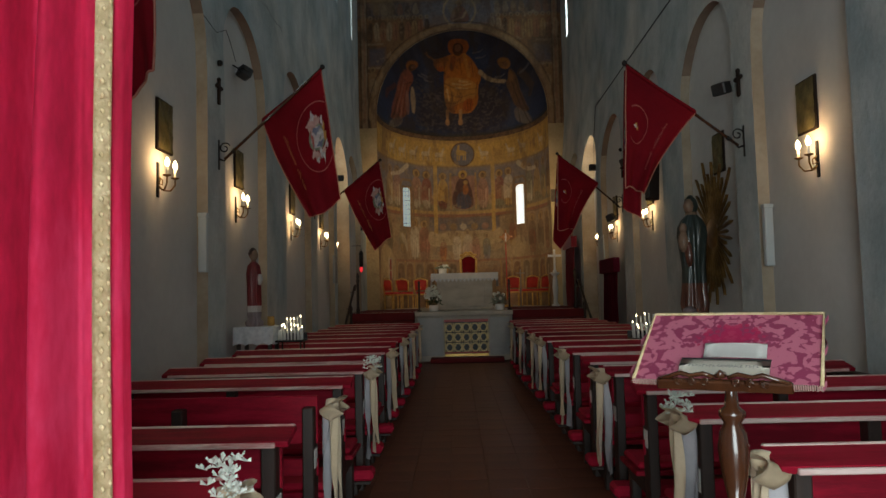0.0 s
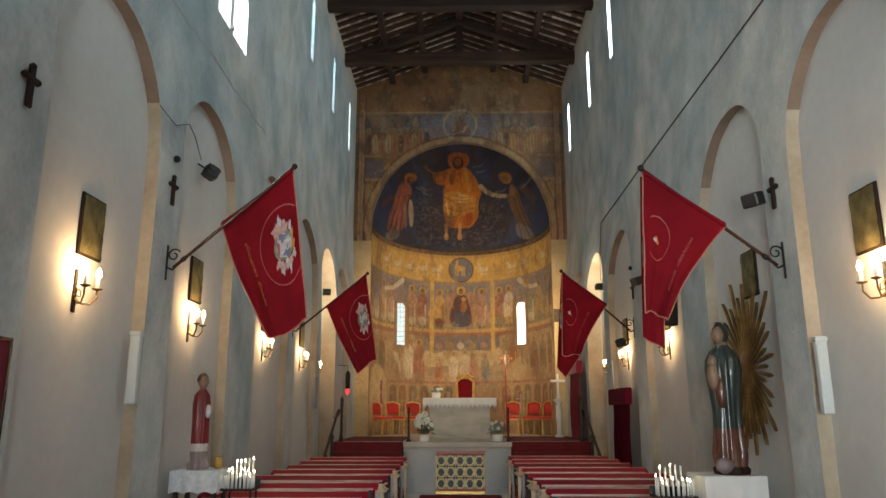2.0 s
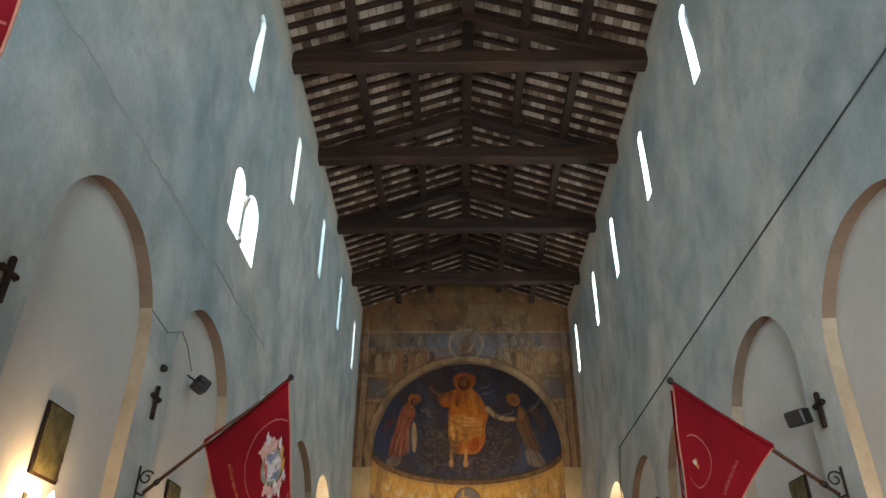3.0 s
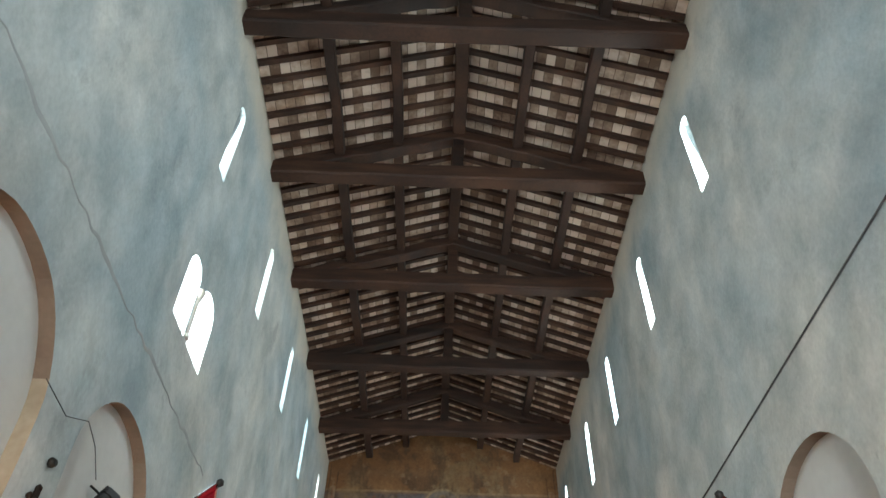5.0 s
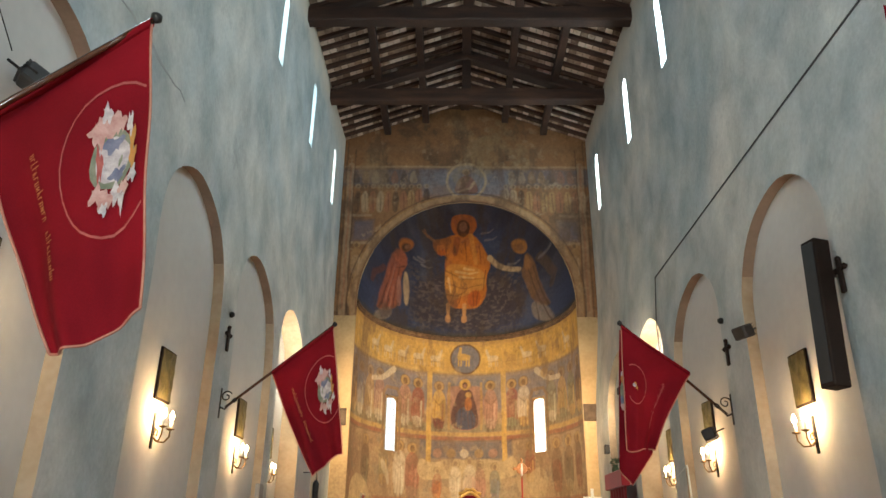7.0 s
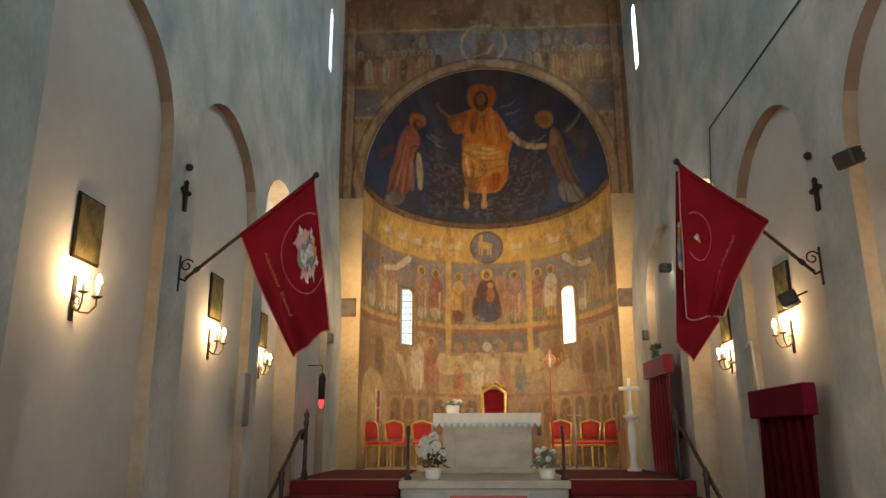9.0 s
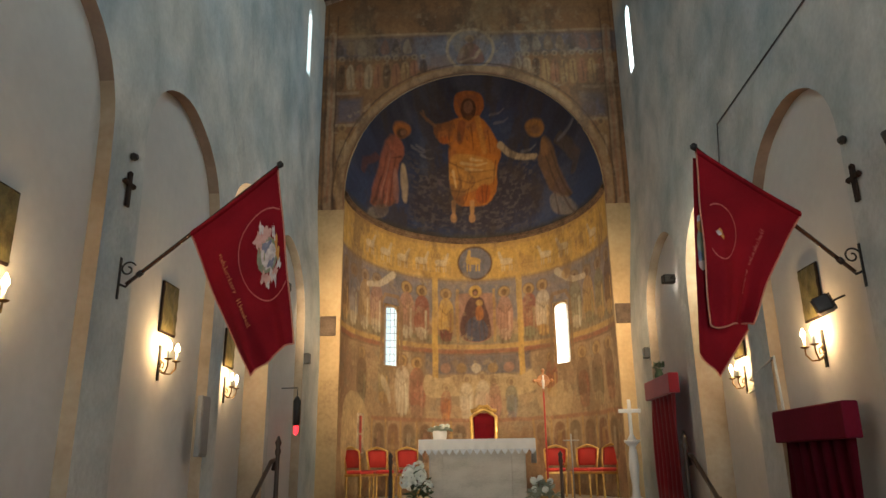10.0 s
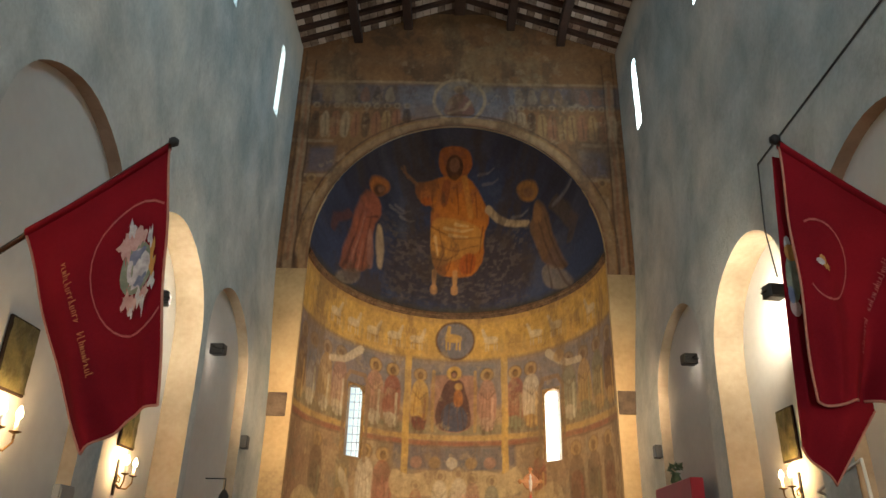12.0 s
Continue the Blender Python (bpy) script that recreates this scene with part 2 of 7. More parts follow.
SAGE = surface("pale_leaf", [(0.14, 0.17, 0.12), (0.30, 0.33, 0.26)], 8, 60, 0.2, 0.7, vary=0.3)
STONE = surface("pale_travertine", [(0.36, 0.33, 0.28), (0.50, 0.46, 0.40), (0.58, 0.54, 0.48)], 2.5, 30, 0.15, 0.7, stretch=(1, 1, 2))
GREYSTONE = surface("grey_marble", [(0.30, 0.31, 0.32), (0.42, 0.43, 0.43)], 3, 26, 0.08, 0.5)
CANDLE = surface("white_wax", [(0.70, 0.70, 0.68), (0.80, 0.80, 0.77)], 6, 40, 0.02, 0.4)
CREAMPAPER = surface("cream_card", [(0.74, 0.71, 0.60), (0.82, 0.79, 0.69)], 5, 60, 0.03, 0.9)
PENCIL = surface("grey_ink", [(0.26, 0.24, 0.22), (0.36, 0.33, 0.30)], 30, 90, 0.0, 0.9)
PAPER = surface("paper", [(0.70, 0.69, 0.66), (0.80, 0.79, 0.76)], 5, 60, 0.03, 0.9)
REDPAINT = surface("red_lacquer", [(0.30, 0.016, 0.012), (0.42, 0.03, 0.02)], 5, 40, 0.05, 0.4)
BOARDRED = surface("burgundy_board", [(0.14, 0.006, 0.020), (0.18, 0.010, 0.027)], 2, 90, 0.1, 0.85)
OLIVE = surface("bronze_relief", [(0.055, 0.05, 0.022), (0.13, 0.115, 0.05), (0.22, 0.19, 0.08)], 9, 45, 0.8, 0.5, 0.45)
SILVER = surface("silver_thread", [(0.26, 0.22, 0.24), (0.56, 0.52, 0.52)], 26, 120, 0.5, 0.6)
PINKCLOTH = surface("embroidered_rose", [(0.32, 0.14, 0.13), (0.54, 0.36, 0.32)], 16, 90, 0.4, 0.8)
GREENCLOTH = surface("embroidered_green", [(0.10, 0.12, 0.08), (0.24, 0.25, 0.18)], 16, 90, 0.4, 0.8)
BLUECLOTH = surface("embroidered_blue", [(0.07, 0.08, 0.15), (0.20, 0.21, 0.28)], 16, 90, 0.4, 0.8)
AMBERCLOTH = surface("embroidered_amber", [(0.35, 0.14, 0.03), (0.48, 0.24, 0.06)], 16, 90, 0.4, 0.8)
CLOAK = surface("dark_teal_paint", [(0.012, 0.020, 0.018), (0.034, 0.046, 0.042)], 6, 40, 0.2, 0.34, coat=0.25)
GOWN = surface("brown_gown_paint", [(0.07, 0.022, 0.014), (0.14, 0.05, 0.03)], 6, 40, 0.1, 0.35, coat=0.3)
ROBE = surface("dark_red_paint", [(0.13, 0.010, 0.013), (0.21, 0.020, 0.021)], 5, 40, 0.1, 0.4)
FLESH = surface("carved_wood_paint", [(0.16, 0.095, 0.062), (0.26, 0.165, 0.11)], 6, 40, 0.05, 0.5)
GREYROBE = surface("pale_paint", [(0.42, 0.38, 0.36), (0.56, 0.52, 0.49)], 6, 40, 0.1, 0.5)
MAUVE = surface("mauve_paint", [(0.16, 0.12, 0.13), (0.26, 0.2, 0.21)], 6, 40, 0.1, 0.5)
BULB = glow("lit_bulb", (1.0, 0.72, 0.36), 26.0)
TIP = glow("lit_candle_tip", (1.0, 0.82, 0.50), 14.0)
REDGLOW = glow("red_lamp_glass", (0.9, 0.03, 0.04), 1.5)
# window panes emit in place of the bright daylight behind them
PANE = glow("daylight_glow_glass", (0.90, 0.97, 1.0), 1.3)
LEADPANE = glow("daylit_leaded_glass", (0.58, 0.76, 0.84), 0.42)
FLOODGLASS = glow("lit_flood_glass", (1.0, 0.9, 0.75), 12.0)


def damask(name, c1, c2, c3):
    """Woven damask: mirrored leafy forms with scalloped edges, a crimson heart, one silk on another."""
    m, n, l, b = material(name, 0.55)
    tc, sep, ab, com = n.new("ShaderNodeTexCoord"), n.new("ShaderNodeSeparateXYZ"), n.new("ShaderNodeMath"), n.new("ShaderNodeCombineXYZ")
    ab.operation = "ABSOLUTE"
    l.new(tc.outputs["Object"], sep.inputs[0]), l.new(sep.outputs[0], ab.inputs[0])
    l.new(ab.outputs[0], com.inputs[0]), l.new(sep.outputs[1], com.inputs[1])
    ns, vo, wv = n.new("ShaderNodeTexNoise"), n.new("ShaderNodeTexVoronoi"), n.new("ShaderNodeTexWave")
    ns.inputs["Scale"].default_value, ns.inputs["Detail"].default_value, ns.inputs["Distortion"].default_value = 19.0, 2.0, 1.1
    vo.inputs["Scale"].default_value, wv.inputs["Scale"].default_value = 62.0, 320
    for t in (ns, vo, wv):
        l.new(com.outputs[0], t.inputs[0])
    add = n.new("ShaderNodeMath")
    add.operation, add.inputs[1].default_value = "MULTIPLY_ADD", -0.24
    l.new(vo.outputs["Distance"], add.inputs[0]), l.new(ns.outputs[0], add.inputs[2])
    r = n.new("ShaderNodeValToRGB")
    r.color_ramp.elements[0].position, r.color_ramp.elements[1].position = 0.345, 0.375
    r.color_ramp.elements[0].color, r.color_ramp.elements[1].color = (*c1, 1), (*c2, 1)
    l.new(add.outputs[0], r.inputs[0])
    mp, ln, hr, mx = n.new("ShaderNodeMapping"), n.new("ShaderNodeVectorMath"), n.new("ShaderNodeValToRGB"), n.new("ShaderNodeMix")
    mp.inputs["Location"].default_value, mp.inputs["Scale"].default_value = (0.0, -0.50, 0), (7.0, 10.5, 0)
    ln.operation, mx.data_type = "LENGTH", "RGBA"
    l.new(com.outputs[0], mp.inputs[0]), l.new(mp.outputs[0], ln.inputs[0])
    ad2 = n.new("ShaderNodeMath")
    ad2.operation, ad2.inputs[1].default_value = "MULTIPLY_ADD", 0.8
    l.new(vo.outputs["Distance"], ad2.inputs[0]), l.new(ln.outputs["Value"], ad2.inputs[2])
    hr.color_ramp.elements[0].position, hr.color_ramp.elements[1].position = 0.93, 0.99
    hr.color_ramp.elements[0].color, hr.color_ramp.elements[1].color = (0.85, 0.85, 0.85, 1), (0, 0, 0, 1)
    l.new(ad2.outputs[0], hr.inputs[0]), l.new(hr.outputs[0], mx.inputs[0]), l.new(r.outputs[0], mx.inputs[6])
    mx.inputs[7].default_value = (*c3, 1)
    l.new(mx.outputs[2], b.inputs["Base Color"])
    bp = n.new("ShaderNodeBump")
    bp.inputs["Strength"].default_value, bp.inputs["Distance"].default_value = 0.2, 0.002
    l.new(wv.outputs[0], bp.inputs["Height"]), l.new(bp.outputs[0], b.inputs["Normal"])
    b.inputs["Specular IOR Level"].default_value = 0.25
    return m


DAMASK = damask("rose_damask", (0.30, 0.045, 0.105), (0.56, 0.16, 0.235), (0.46, 0.018, 0.085))

F_GROUND = fresco("fresco_ground", (0.34, 0.235, 0.14))
F_BLUE = fresco("fresco_deep_blue", (0.034, 0.052, 0.115), (0.058, 0.048, 0.045), 0.46)
F_UMBER = fresco("fresco_umber", (0.105, 0.054, 0.028), (0.14, 0.082, 0.047))
F_YELLOW = fresco("fresco_yellow", (0.46, 0.28, 0.075), (0.38, 0.25, 0.11))
F_OCHRE = fresco("fresco_ochre", (0.38, 0.21, 0.07), wear=0.46)
F_WHITE = fresco("fresco_white", (0.46, 0.37, 0.26), wear=0.45)
F_BROWN = fresco("fresco_brown", (0.18, 0.105, 0.06))


# ---------------------------------------------------------------- building helpers
def mesh_of(name, bm, mats, smooth=False):
    me = bpy.data.meshes.new(name)
    bm.to_mesh(me)
    bm.free()
    for m in (mats if isinstance(mats, (list, tuple)) else [mats]):
        me.materials.append(m)
    if smooth:
        for p in me.polygons:
            p.use_smooth = True
    return me


def part(name, bm, mat, parent=None, label="", smooth=False):
    ob = new(name, mesh_of(name, bm, mat, smooth))
    ob.parent = parent
    return tagged(ob, label)


def thing(name, label, category, group="", place=None):
    ob = tagged(new(name), label, category, group)
    ob.empty_display_size = 0.1
    if place is not None:
        ob.matrix_basis = place
    return ob


def box(bm, x0, x1, y0, y1, z0, z1, m=0, bevel=0.0):
    b = bmesh.new() if bevel else bm
    v = [b.verts.new((x, y, z)) for x in (x0, x1) for y in (y0, y1) for z in (z0, z1)]
    for f in ((0, 1, 3, 2), (4, 6, 7, 5), (0, 4, 5, 1), (2, 3, 7, 6), (0, 2, 6, 4), (1, 5, 7, 3)):
        b.faces.new([v[i] for i in f]).material_index = m
    if bevel:
        bmesh.ops.bevel(b, geom=b.edges[:], offset=bevel, segments=1, affect="EDGES")
        for f in b.faces:
            f.material_index = m
        join(bm, b)
    return bm


def join(bm, other, mat=None):
    me = bpy.data.meshes.new("joining")
    other.to_mesh(me)
    other.free()
    if mat is not None:
        me.transform(mat)
    bm.from_mesh(me)
    bpy.data.meshes.remove(me)
    return bm


def cube(x0, x1, y0, y1, z0, z1, bevel=0.0):
    return box(bmesh.new(), x0, x1, y0, y1, z0, z1, 0, bevel)


def lathe(profile, segs=16, at=(0, 0, 0), squash=1.0, m=0, bm=None):
    """A turned form from (radius, height) pairs round the z axis."""
    bm = bm or bmesh.new()
    rings = []
    for r, z in profile:
        r = max(r, 0.0005)
        rings.append([bm.verts.new((at[0] + r * math.cos(6.2832 * i / segs), at[1] + squash * r * math.sin(6.2832 * i / segs), at[2] + z)) for i in range(segs)])
    for a, b in zip(rings, rings[1:]):
        for i in range(segs):
            f = bm.faces.new((a[i], a[(i + 1) % segs], b[(i + 1) % segs], b[i]))
            f.smooth, f.material_index = True, m
    bm.faces.new(rings[0][::-1]).material_index = m
    bm.faces.new(rings[-1]).material_index = m
    return bm


def tube(points, r, segs=8, m=0, bm=None, taper=1.0):
    """A round bar along a line of points."""
    bm = bm or bmesh.new()
    pts = [Vector(p) for p in points]
    rings = []
    for i, p in enumerate(pts):
        d = (pts[min(i + 1, len(pts) - 1)] - pts[max(i - 1, 0)]).normalized()
        u = d.orthogonal().normalized() if not rings else (side - d * side.dot(d)).normalized()
        side = u
        w = d.cross(u)
        k = r * (1 + (taper - 1) * i / (len(pts) - 1))
        rings.append([bm.verts.new(p + k * (u * math.cos(6.2832 * j / segs) + w * math.sin(6.2832 * j / segs))) for j in range(segs)])
    for a, b in zip(rings, rings[1:]):
        for j in range(segs):
            f = bm.faces.new((a[j], a[(j + 1) % segs], b[(j + 1) % segs], b[j]))
            f.smooth, f.material_index = True, m
    bm.faces.new(rings[0][::-1]).material_index = m
    bm.faces.new(rings[-1]).material_index = m
    return bm


def sheet(fn, nu, nv, m=0, bm=None, thick=0.0):
    """A surface fn(u, v), u and v from 0 to 1; thick: offset of a second skin along the normal."""
    bm = bm or bmesh.new()
    g = [[bm.verts.new(fn(i / nu, j / nv)) for j in range(nv + 1)] for i in range(nu + 1)]
    fs = []
    for i in range(nu):
        for j in range(nv):
            f = bm.faces.new((g[i][j], g[i + 1][j], g[i + 1][j + 1], g[i][j + 1]))
            f.smooth, f.material_index = True, m
            fs.append(f)
    if thick:
        bmesh.ops.solidify(bm, geom=fs, thickness=thick)
    return bm


def scroll(c, r0, r1, turns, start, plane="yz", n=22):
    out = []
    for i in range(n + 1):
        t = i / n
        a, r = start + 6.2832 * turns * t, r0 + (r1 - r0) * t
        p = (r * math.cos(a), r * math.sin(a))
        out.append((c[0], c[1] + p[0], c[2] + p[1]) if plane == "yz" else (c[0] + p[0], c[1], c[2] + p[1]))
    return out


# ---------------------------------------------------------------- side walls
XL, XR, WALL_TOP, YF, YE = -2.66, 2.60, 10.36, -0.9, 19.70
SEAM_Z = 5.45
XU = 2.80  # both walls lean outward to this half width in their upper part


def lean(X, z):
    """How far the wall at X has moved outward at height z."""
    t = min(1.0, max(0.0, (z - 3.5) / 3.0))
    return (XU - abs(X)) * t * t * (3 - 2 * t)



LANCETS_W = [3.65, 6.2, 8.78, 11.34, 13.82, 16.18, 18.54]
LANCETS_E = [3.65, 6.2, 8.70, 11.27, 13.83, 16.01, 18.72]
LEFT_ARCHES = [(4.17, 4.05, 0.11, 0.82), (6.52, 4.05, 0.11, 0.82), (8.69, 4.05, 0.11, 0.82), (11.43, 4.11, 0.11, 0.88), (13.71, 4.11, 0.11, 0.88), (15.79, 4.08, 0.3, 0.86), (17.68, 4.04, 0.13, 0.86)]
RIGHT_ARCHES = [(4.12, 3.88, 0.11, 0.82), (6.39, 3.88, 0.11, 0.82), (8.52, 3.88, 0.11, 0.82), (11.08, 3.87, 0.11, 0.87), (13.44, 3.83, 0.11, 0.86), (15.61, 3.92, 0.3, 0.86), (17.68, 3.96, 0.13, 0.86)]


def arch_loop(c, spring, r, base, n=20, wob=0.0):
    pts = [(c - r, base), (c + r, base)]
    for i in range(n + 1):
        a = math.pi * i / n
        k = r * (1 + wob * math.sin(7 * a + c * 3))
        pts.append((c + k * math.cos(a), spring + k * math.sin(a)))
    return pts


def slit_loop(c, z0, z1, w, n=6):
    return [(c - w / 2, z0), (c + w / 2, z0)] + [(c + w / 2 * math.cos(math.pi * i / n), z1 - w / 2 + w / 2 * math.sin(math.pi * i / n)) for i in range(n + 1)]


def flat_with_holes(bm, outer, holes, at, m=0):
    """Fill an outline with openings; at turns a plane point into space. Returns nothing."""
    from mathutils.geometry import tessellate_polygon
    loops = [[Vector((p[0], p[1], 0)) for p in q] for q in [outer] + holes]
    flat = [v for q in loops for v in q]
    vs = [bm.verts.new(at(v.x, v.y)) for v in flat]
    for t in tessellate_polygon(loops):
        try:
            bm.faces.new([vs[i] for i in t]).material_index = m
        except ValueError:
            pass


def reveal(bm, loop, fn0, fn1, m=0, skip=()):
    """The sides of an opening between two depths."""
    a = [bm.verts.new(fn0(*p)) for p in loop]
    b = [bm.verts.new(fn1(*p)) for p in loop]
    for i in range(len(loop)):
        if i in skip:
            continue
        j = (i + 1) % len(loop)
        f = bm.faces.new((a[i], a[j], b[j], b[i]))
        f.material_index = m(i) if callable(m) else m


def side_wall(name, X, s, arches, windows, label):
    """A nave wall at X that faces the nave; s is the outward sign. Shallow blind arches below, slits through it above."""
    bm = bmesh.new()
    outer = [(YF, 0), (YE, 0), (YE, WALL_TOP), (YF, WALL_TOP)]
    holes = [arch_loop(c, z, r, 0.02, wob=0.006) for c, z, d, r in arches]
    holes += windows
    flat_with_holes(bm, outer, holes, lambda y, z: (X, y, z), 0)
    for (c, z, d, r), loop in zip(arches, holes):
        reveal(bm, loop, lambda y, q: (X, y, q), lambda y, q, d=d: (X + s * d, y, q), lambda i: 3 if 4 <= i <= 19 and d < 0.12 else 2)
        vs = [bm.verts.new((X + s * d, *p)) for p in loop]
        bm.faces.new(vs).material_index = 1
    for w in windows:
        cy, cz = sum(p[0] for p in w) / len(w), sum(p[1] for p in w) / len(w)
        k_ = 1.5 if max(p[0] for p in w) - min(p[0] for p in w) < 0.3 else 1.02
        wide = lambda y, z, k: (cy + (y - cy) * k, cz + (z - cz) * (1 + (k - 1) * 0.35))
        reveal(bm, w, lambda y, z: (X, y, z), lambda y, z: (X + s * 0.10, y, z), 0)
        reveal(bm, w, lambda y, z: (X + s * 0.10, y, z), lambda y, z: (X + s * 0.55, *wide(y, z, k_)), 0)
    back = [[(lambda cy, cz: (cy + (p[0] - cy) * (1.5 if max(q[0] for q in w) - min(q[0] for q in w) < 0.3 else 1.02), cz + (p[1] - cz) * (1.175 if max(q[0] for q in w) - min(q[0] for q in w) < 0.3 else 1.007)))(sum(q[0] for q in w) / len(w), sum(q[1] for q in w) / len(w)) for p in w] for w in windows]
    flat_with_holes(bm, outer, back, lambda y, z: (X + s * 0.55, y, z), 0)
    for a, b in ((outer[1], outer[2]), (outer[2], outer[3]), (outer[3], outer[0])):
        bm.faces.new([bm.verts.new(v) for v in ((X, *a), (X, *b), (X + s * 0.55, *b), (X + s * 0.55, *a))])
    bmesh.ops.remove_doubles(bm, verts=bm.verts[:], dist=0.0005)
    for k in range(13):
        bmesh.ops.bisect_plane(bm, geom=bm.verts[:] + bm.edges[:] + bm.faces[:], plane_co=(0, 0, 3.5 + 0.25 * k), plane_no=(0, 0, 1))
    for v in bm.verts:
        v.co.x += s * lean(X, v.co.z)
    bmesh.ops.recalc_face_normals(bm, faces=bm.faces[:])
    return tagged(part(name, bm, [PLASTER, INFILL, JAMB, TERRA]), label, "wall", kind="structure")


slits_w, slits_e = ([slit_loop(c, 8.14, 9.42, 0.25) for c in row] for row in (LANCETS_W, LANCETS_E))
bifora = [slit_loop(9.03, 6.13, 7.0, 0.42, 10), slit_loop(9.63, 6.13, 7.0, 0.55, 10)]
wall_west = side_wall("wall_west", XL, -1, LEFT_ARCHES, slits_w + bifora, "uneven grey-white plastered nave wall with shallow blind arches")
wall_east = side_wall("wall_east", XR, 1, RIGHT_ARCHES, slits_e, "uneven grey-white plastered nave wall with shallow blind arches")

for row, s in ((LANCETS_W, -1), (LANCETS_E, 1)):
    for c in row:
        area("window_daylight", (s * (XU + 0.13), c, 8.74), (-s * 2.0, c, 8.2), 0.30, 1.28, LANCET_W * (1.8 if s > 0 else 0.3), SKYBLUE)
area("window_daylight", (-XU - 0.030, 9.34, 6.58), (0, 9.34, 6.58), 1.18, 0.95, BIFORA_W, SKYBLUE)

bw = thing("window_1", "two-light round-headed window with panes glowing white for the sky", "window")
bw["kind"] = "structure"
# each glowing pane stands in for the sky seen through its light
for c, w_ in ((9.03, 0.42), (9.63, 0.55)):
    pn = bmesh.new()
    lp = slit_loop(c, 6.12, 7.01, w_ + 0.02, 10)
    pn.faces.new([pn.verts.new((-XU - 0.045, y, z)) for y, z in lp])
    pn.faces.new([pn.verts.new((-XU - 0.050, y, z)) for y, z in lp[::-1]])
    part("pane", pn, PANE, bw)

col = thing("window_colonnette", "small stone column between the two lights of a window", "column")
part("shaft", lathe([(0.05, 6.16), (0.05, 6.2), (0.032, 6.22), (0.028, 6.62), (0.036, 6.64)], 12, (-XU - 0.012, 9.30, 0)), STONE, col)
part("capital", lathe([(0.034, 6.64), (0.05, 6.70), (0.075, 6.78)], 8, (-XU - 0.012, 9.30, 0)), STONE, col)

# a rough horizontal seam where the upper render of the west wall ends
SEAM = surface("grey_render_edge", [(0.26, 0.27, 0.27), (0.40, 0.41, 0.41)], 3, 30, 0.5, 0.95, stretch=(1, 0.4, 1))
sr = random.Random(21)
zs_ = [SEAM_Z + sr.uniform(-0.03, 0.03) for _ in range(60)]


def seam(u, v):
    y = 3.2 + 7.6 * u
    k = min(58, int(u * 59))
    z = zs_[k] + (zs_[k + 1] - zs_[k]) * (u * 59 - k) + (v - 0.5) * (0.035 + 0.02 * math.sin(37 * u))
    return (XL - lean(XL, z) + 0.003 + 0.008 * math.sin(math.pi * v), y, z)


part("render_edge", sheet(seam, 180, 4), SEAM, wall_west, "rough grey edge of the upper render")

# the wall behind the walker, with the church door standing open to the day; its upper opening is unseen, added for
# light
fw = bmesh.new()
flat_with_holes(fw, [(-2.8, 0), (2.8, 0), (2.8, 11.4), (-2.8, 11.4)], [[(-1.0, 0.02), (1.0, 0.02), (1.0, 2.9), (-1.0, 2.9)], slit_loop(0, 6.6, 8.4, 1.2, 12)], lambda x, z: (x, YF + 0.003, z))
flat_with_holes(fw, [(-3.2, 0), (3.15, 0), (3.15, 11.2), (-3.2, 11.2)], [[(-1.0, 0.02), (1.0, 0.02), (1.0, 2.9), (-1.0, 2.9)], slit_loop(0, 6.6, 8.4, 1.2, 12)], lambda x, z: (x, YF - 0.55, z))
for lp in ([(-1.0, 0.02), (1.0, 0.02), (1.0, 2.9), (-1.0, 2.9)], slit_loop(0, 6.6, 8.4, 1.2, 12)):
    reveal(fw, lp, lambda x, z: (x, YF + 0.003, z), lambda x, z: (x, YF - 0.55, z))
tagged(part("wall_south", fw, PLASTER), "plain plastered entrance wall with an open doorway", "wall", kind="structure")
area("door_daylight", (0, YF - 0.5, 1.5), (0, 5, 1.2), 1.9, 2.7, DOOR_W, DAY)
# fill lamp for the upper walls, set in the added opening
area("window_daylight", (0, YF - 0.5, 7.5), (0, 8, 5.5), 1.1, 1.7, DOOR_W * 0.15, DAY)

# ---------------------------------------------------------------- floor, steps, presbytery
PZ = 1.10
fl = part("floor", cube(-3.2, 3.15, -1.5, 16.6, -0.25, -0.012), GROUT)
tagged(fl, "dark reddish terracotta tiled nave floor", "floor", kind="structure")
gr = part("ground", cube(-200, 200, -200, 200, -0.5, -0.3), GROUT)
tagged(gr, "bare ground outside the church", "ground", kind="structure")

pl = bmesh.new()
box(pl, -2.66, 2.60, 16.85, 23.0, 0.0, PZ)
box(pl, -1.16, 0.95, 16.50, 16.85, 0.0, PZ - 0.10)
presb = tagged(part("presbytery_floor", pl, STONE), "raised stone presbytery floor", "floor", kind="structure")
part("coping", cube(-1.20, 0.99, 16.44, 16.86, PZ - 0.10, PZ + 0.003, 0.012), STONE, presb, "grey stone coping slab")
part("panel", cube(-1.12, -0.58, 16.485, 16.505, 0.12, PZ - 0.14, 0.004), GREYSTONE, presb, "grey marble panel")
part("panel", cube(0.47, 0.91, 16.485, 16.505, 0.12, PZ - 0.14, 0.004), GREYSTONE, presb, "grey marble panel")
part("base_step", cube(-0.85, 0.75, 16.02, 16.49, 0.0, 0.09, 0.01), CARPET, presb, "low dark red step")
part("carpet", cube(-2.64, -1.24, 16.9, 19.6, PZ, PZ + 0.012), CARPET, presb, "dark red carpet")
part("carpet", cube(1.02, 2.58, 16.9, 19.6, PZ, PZ + 0.012), CARPET, presb, "dark red carpet")


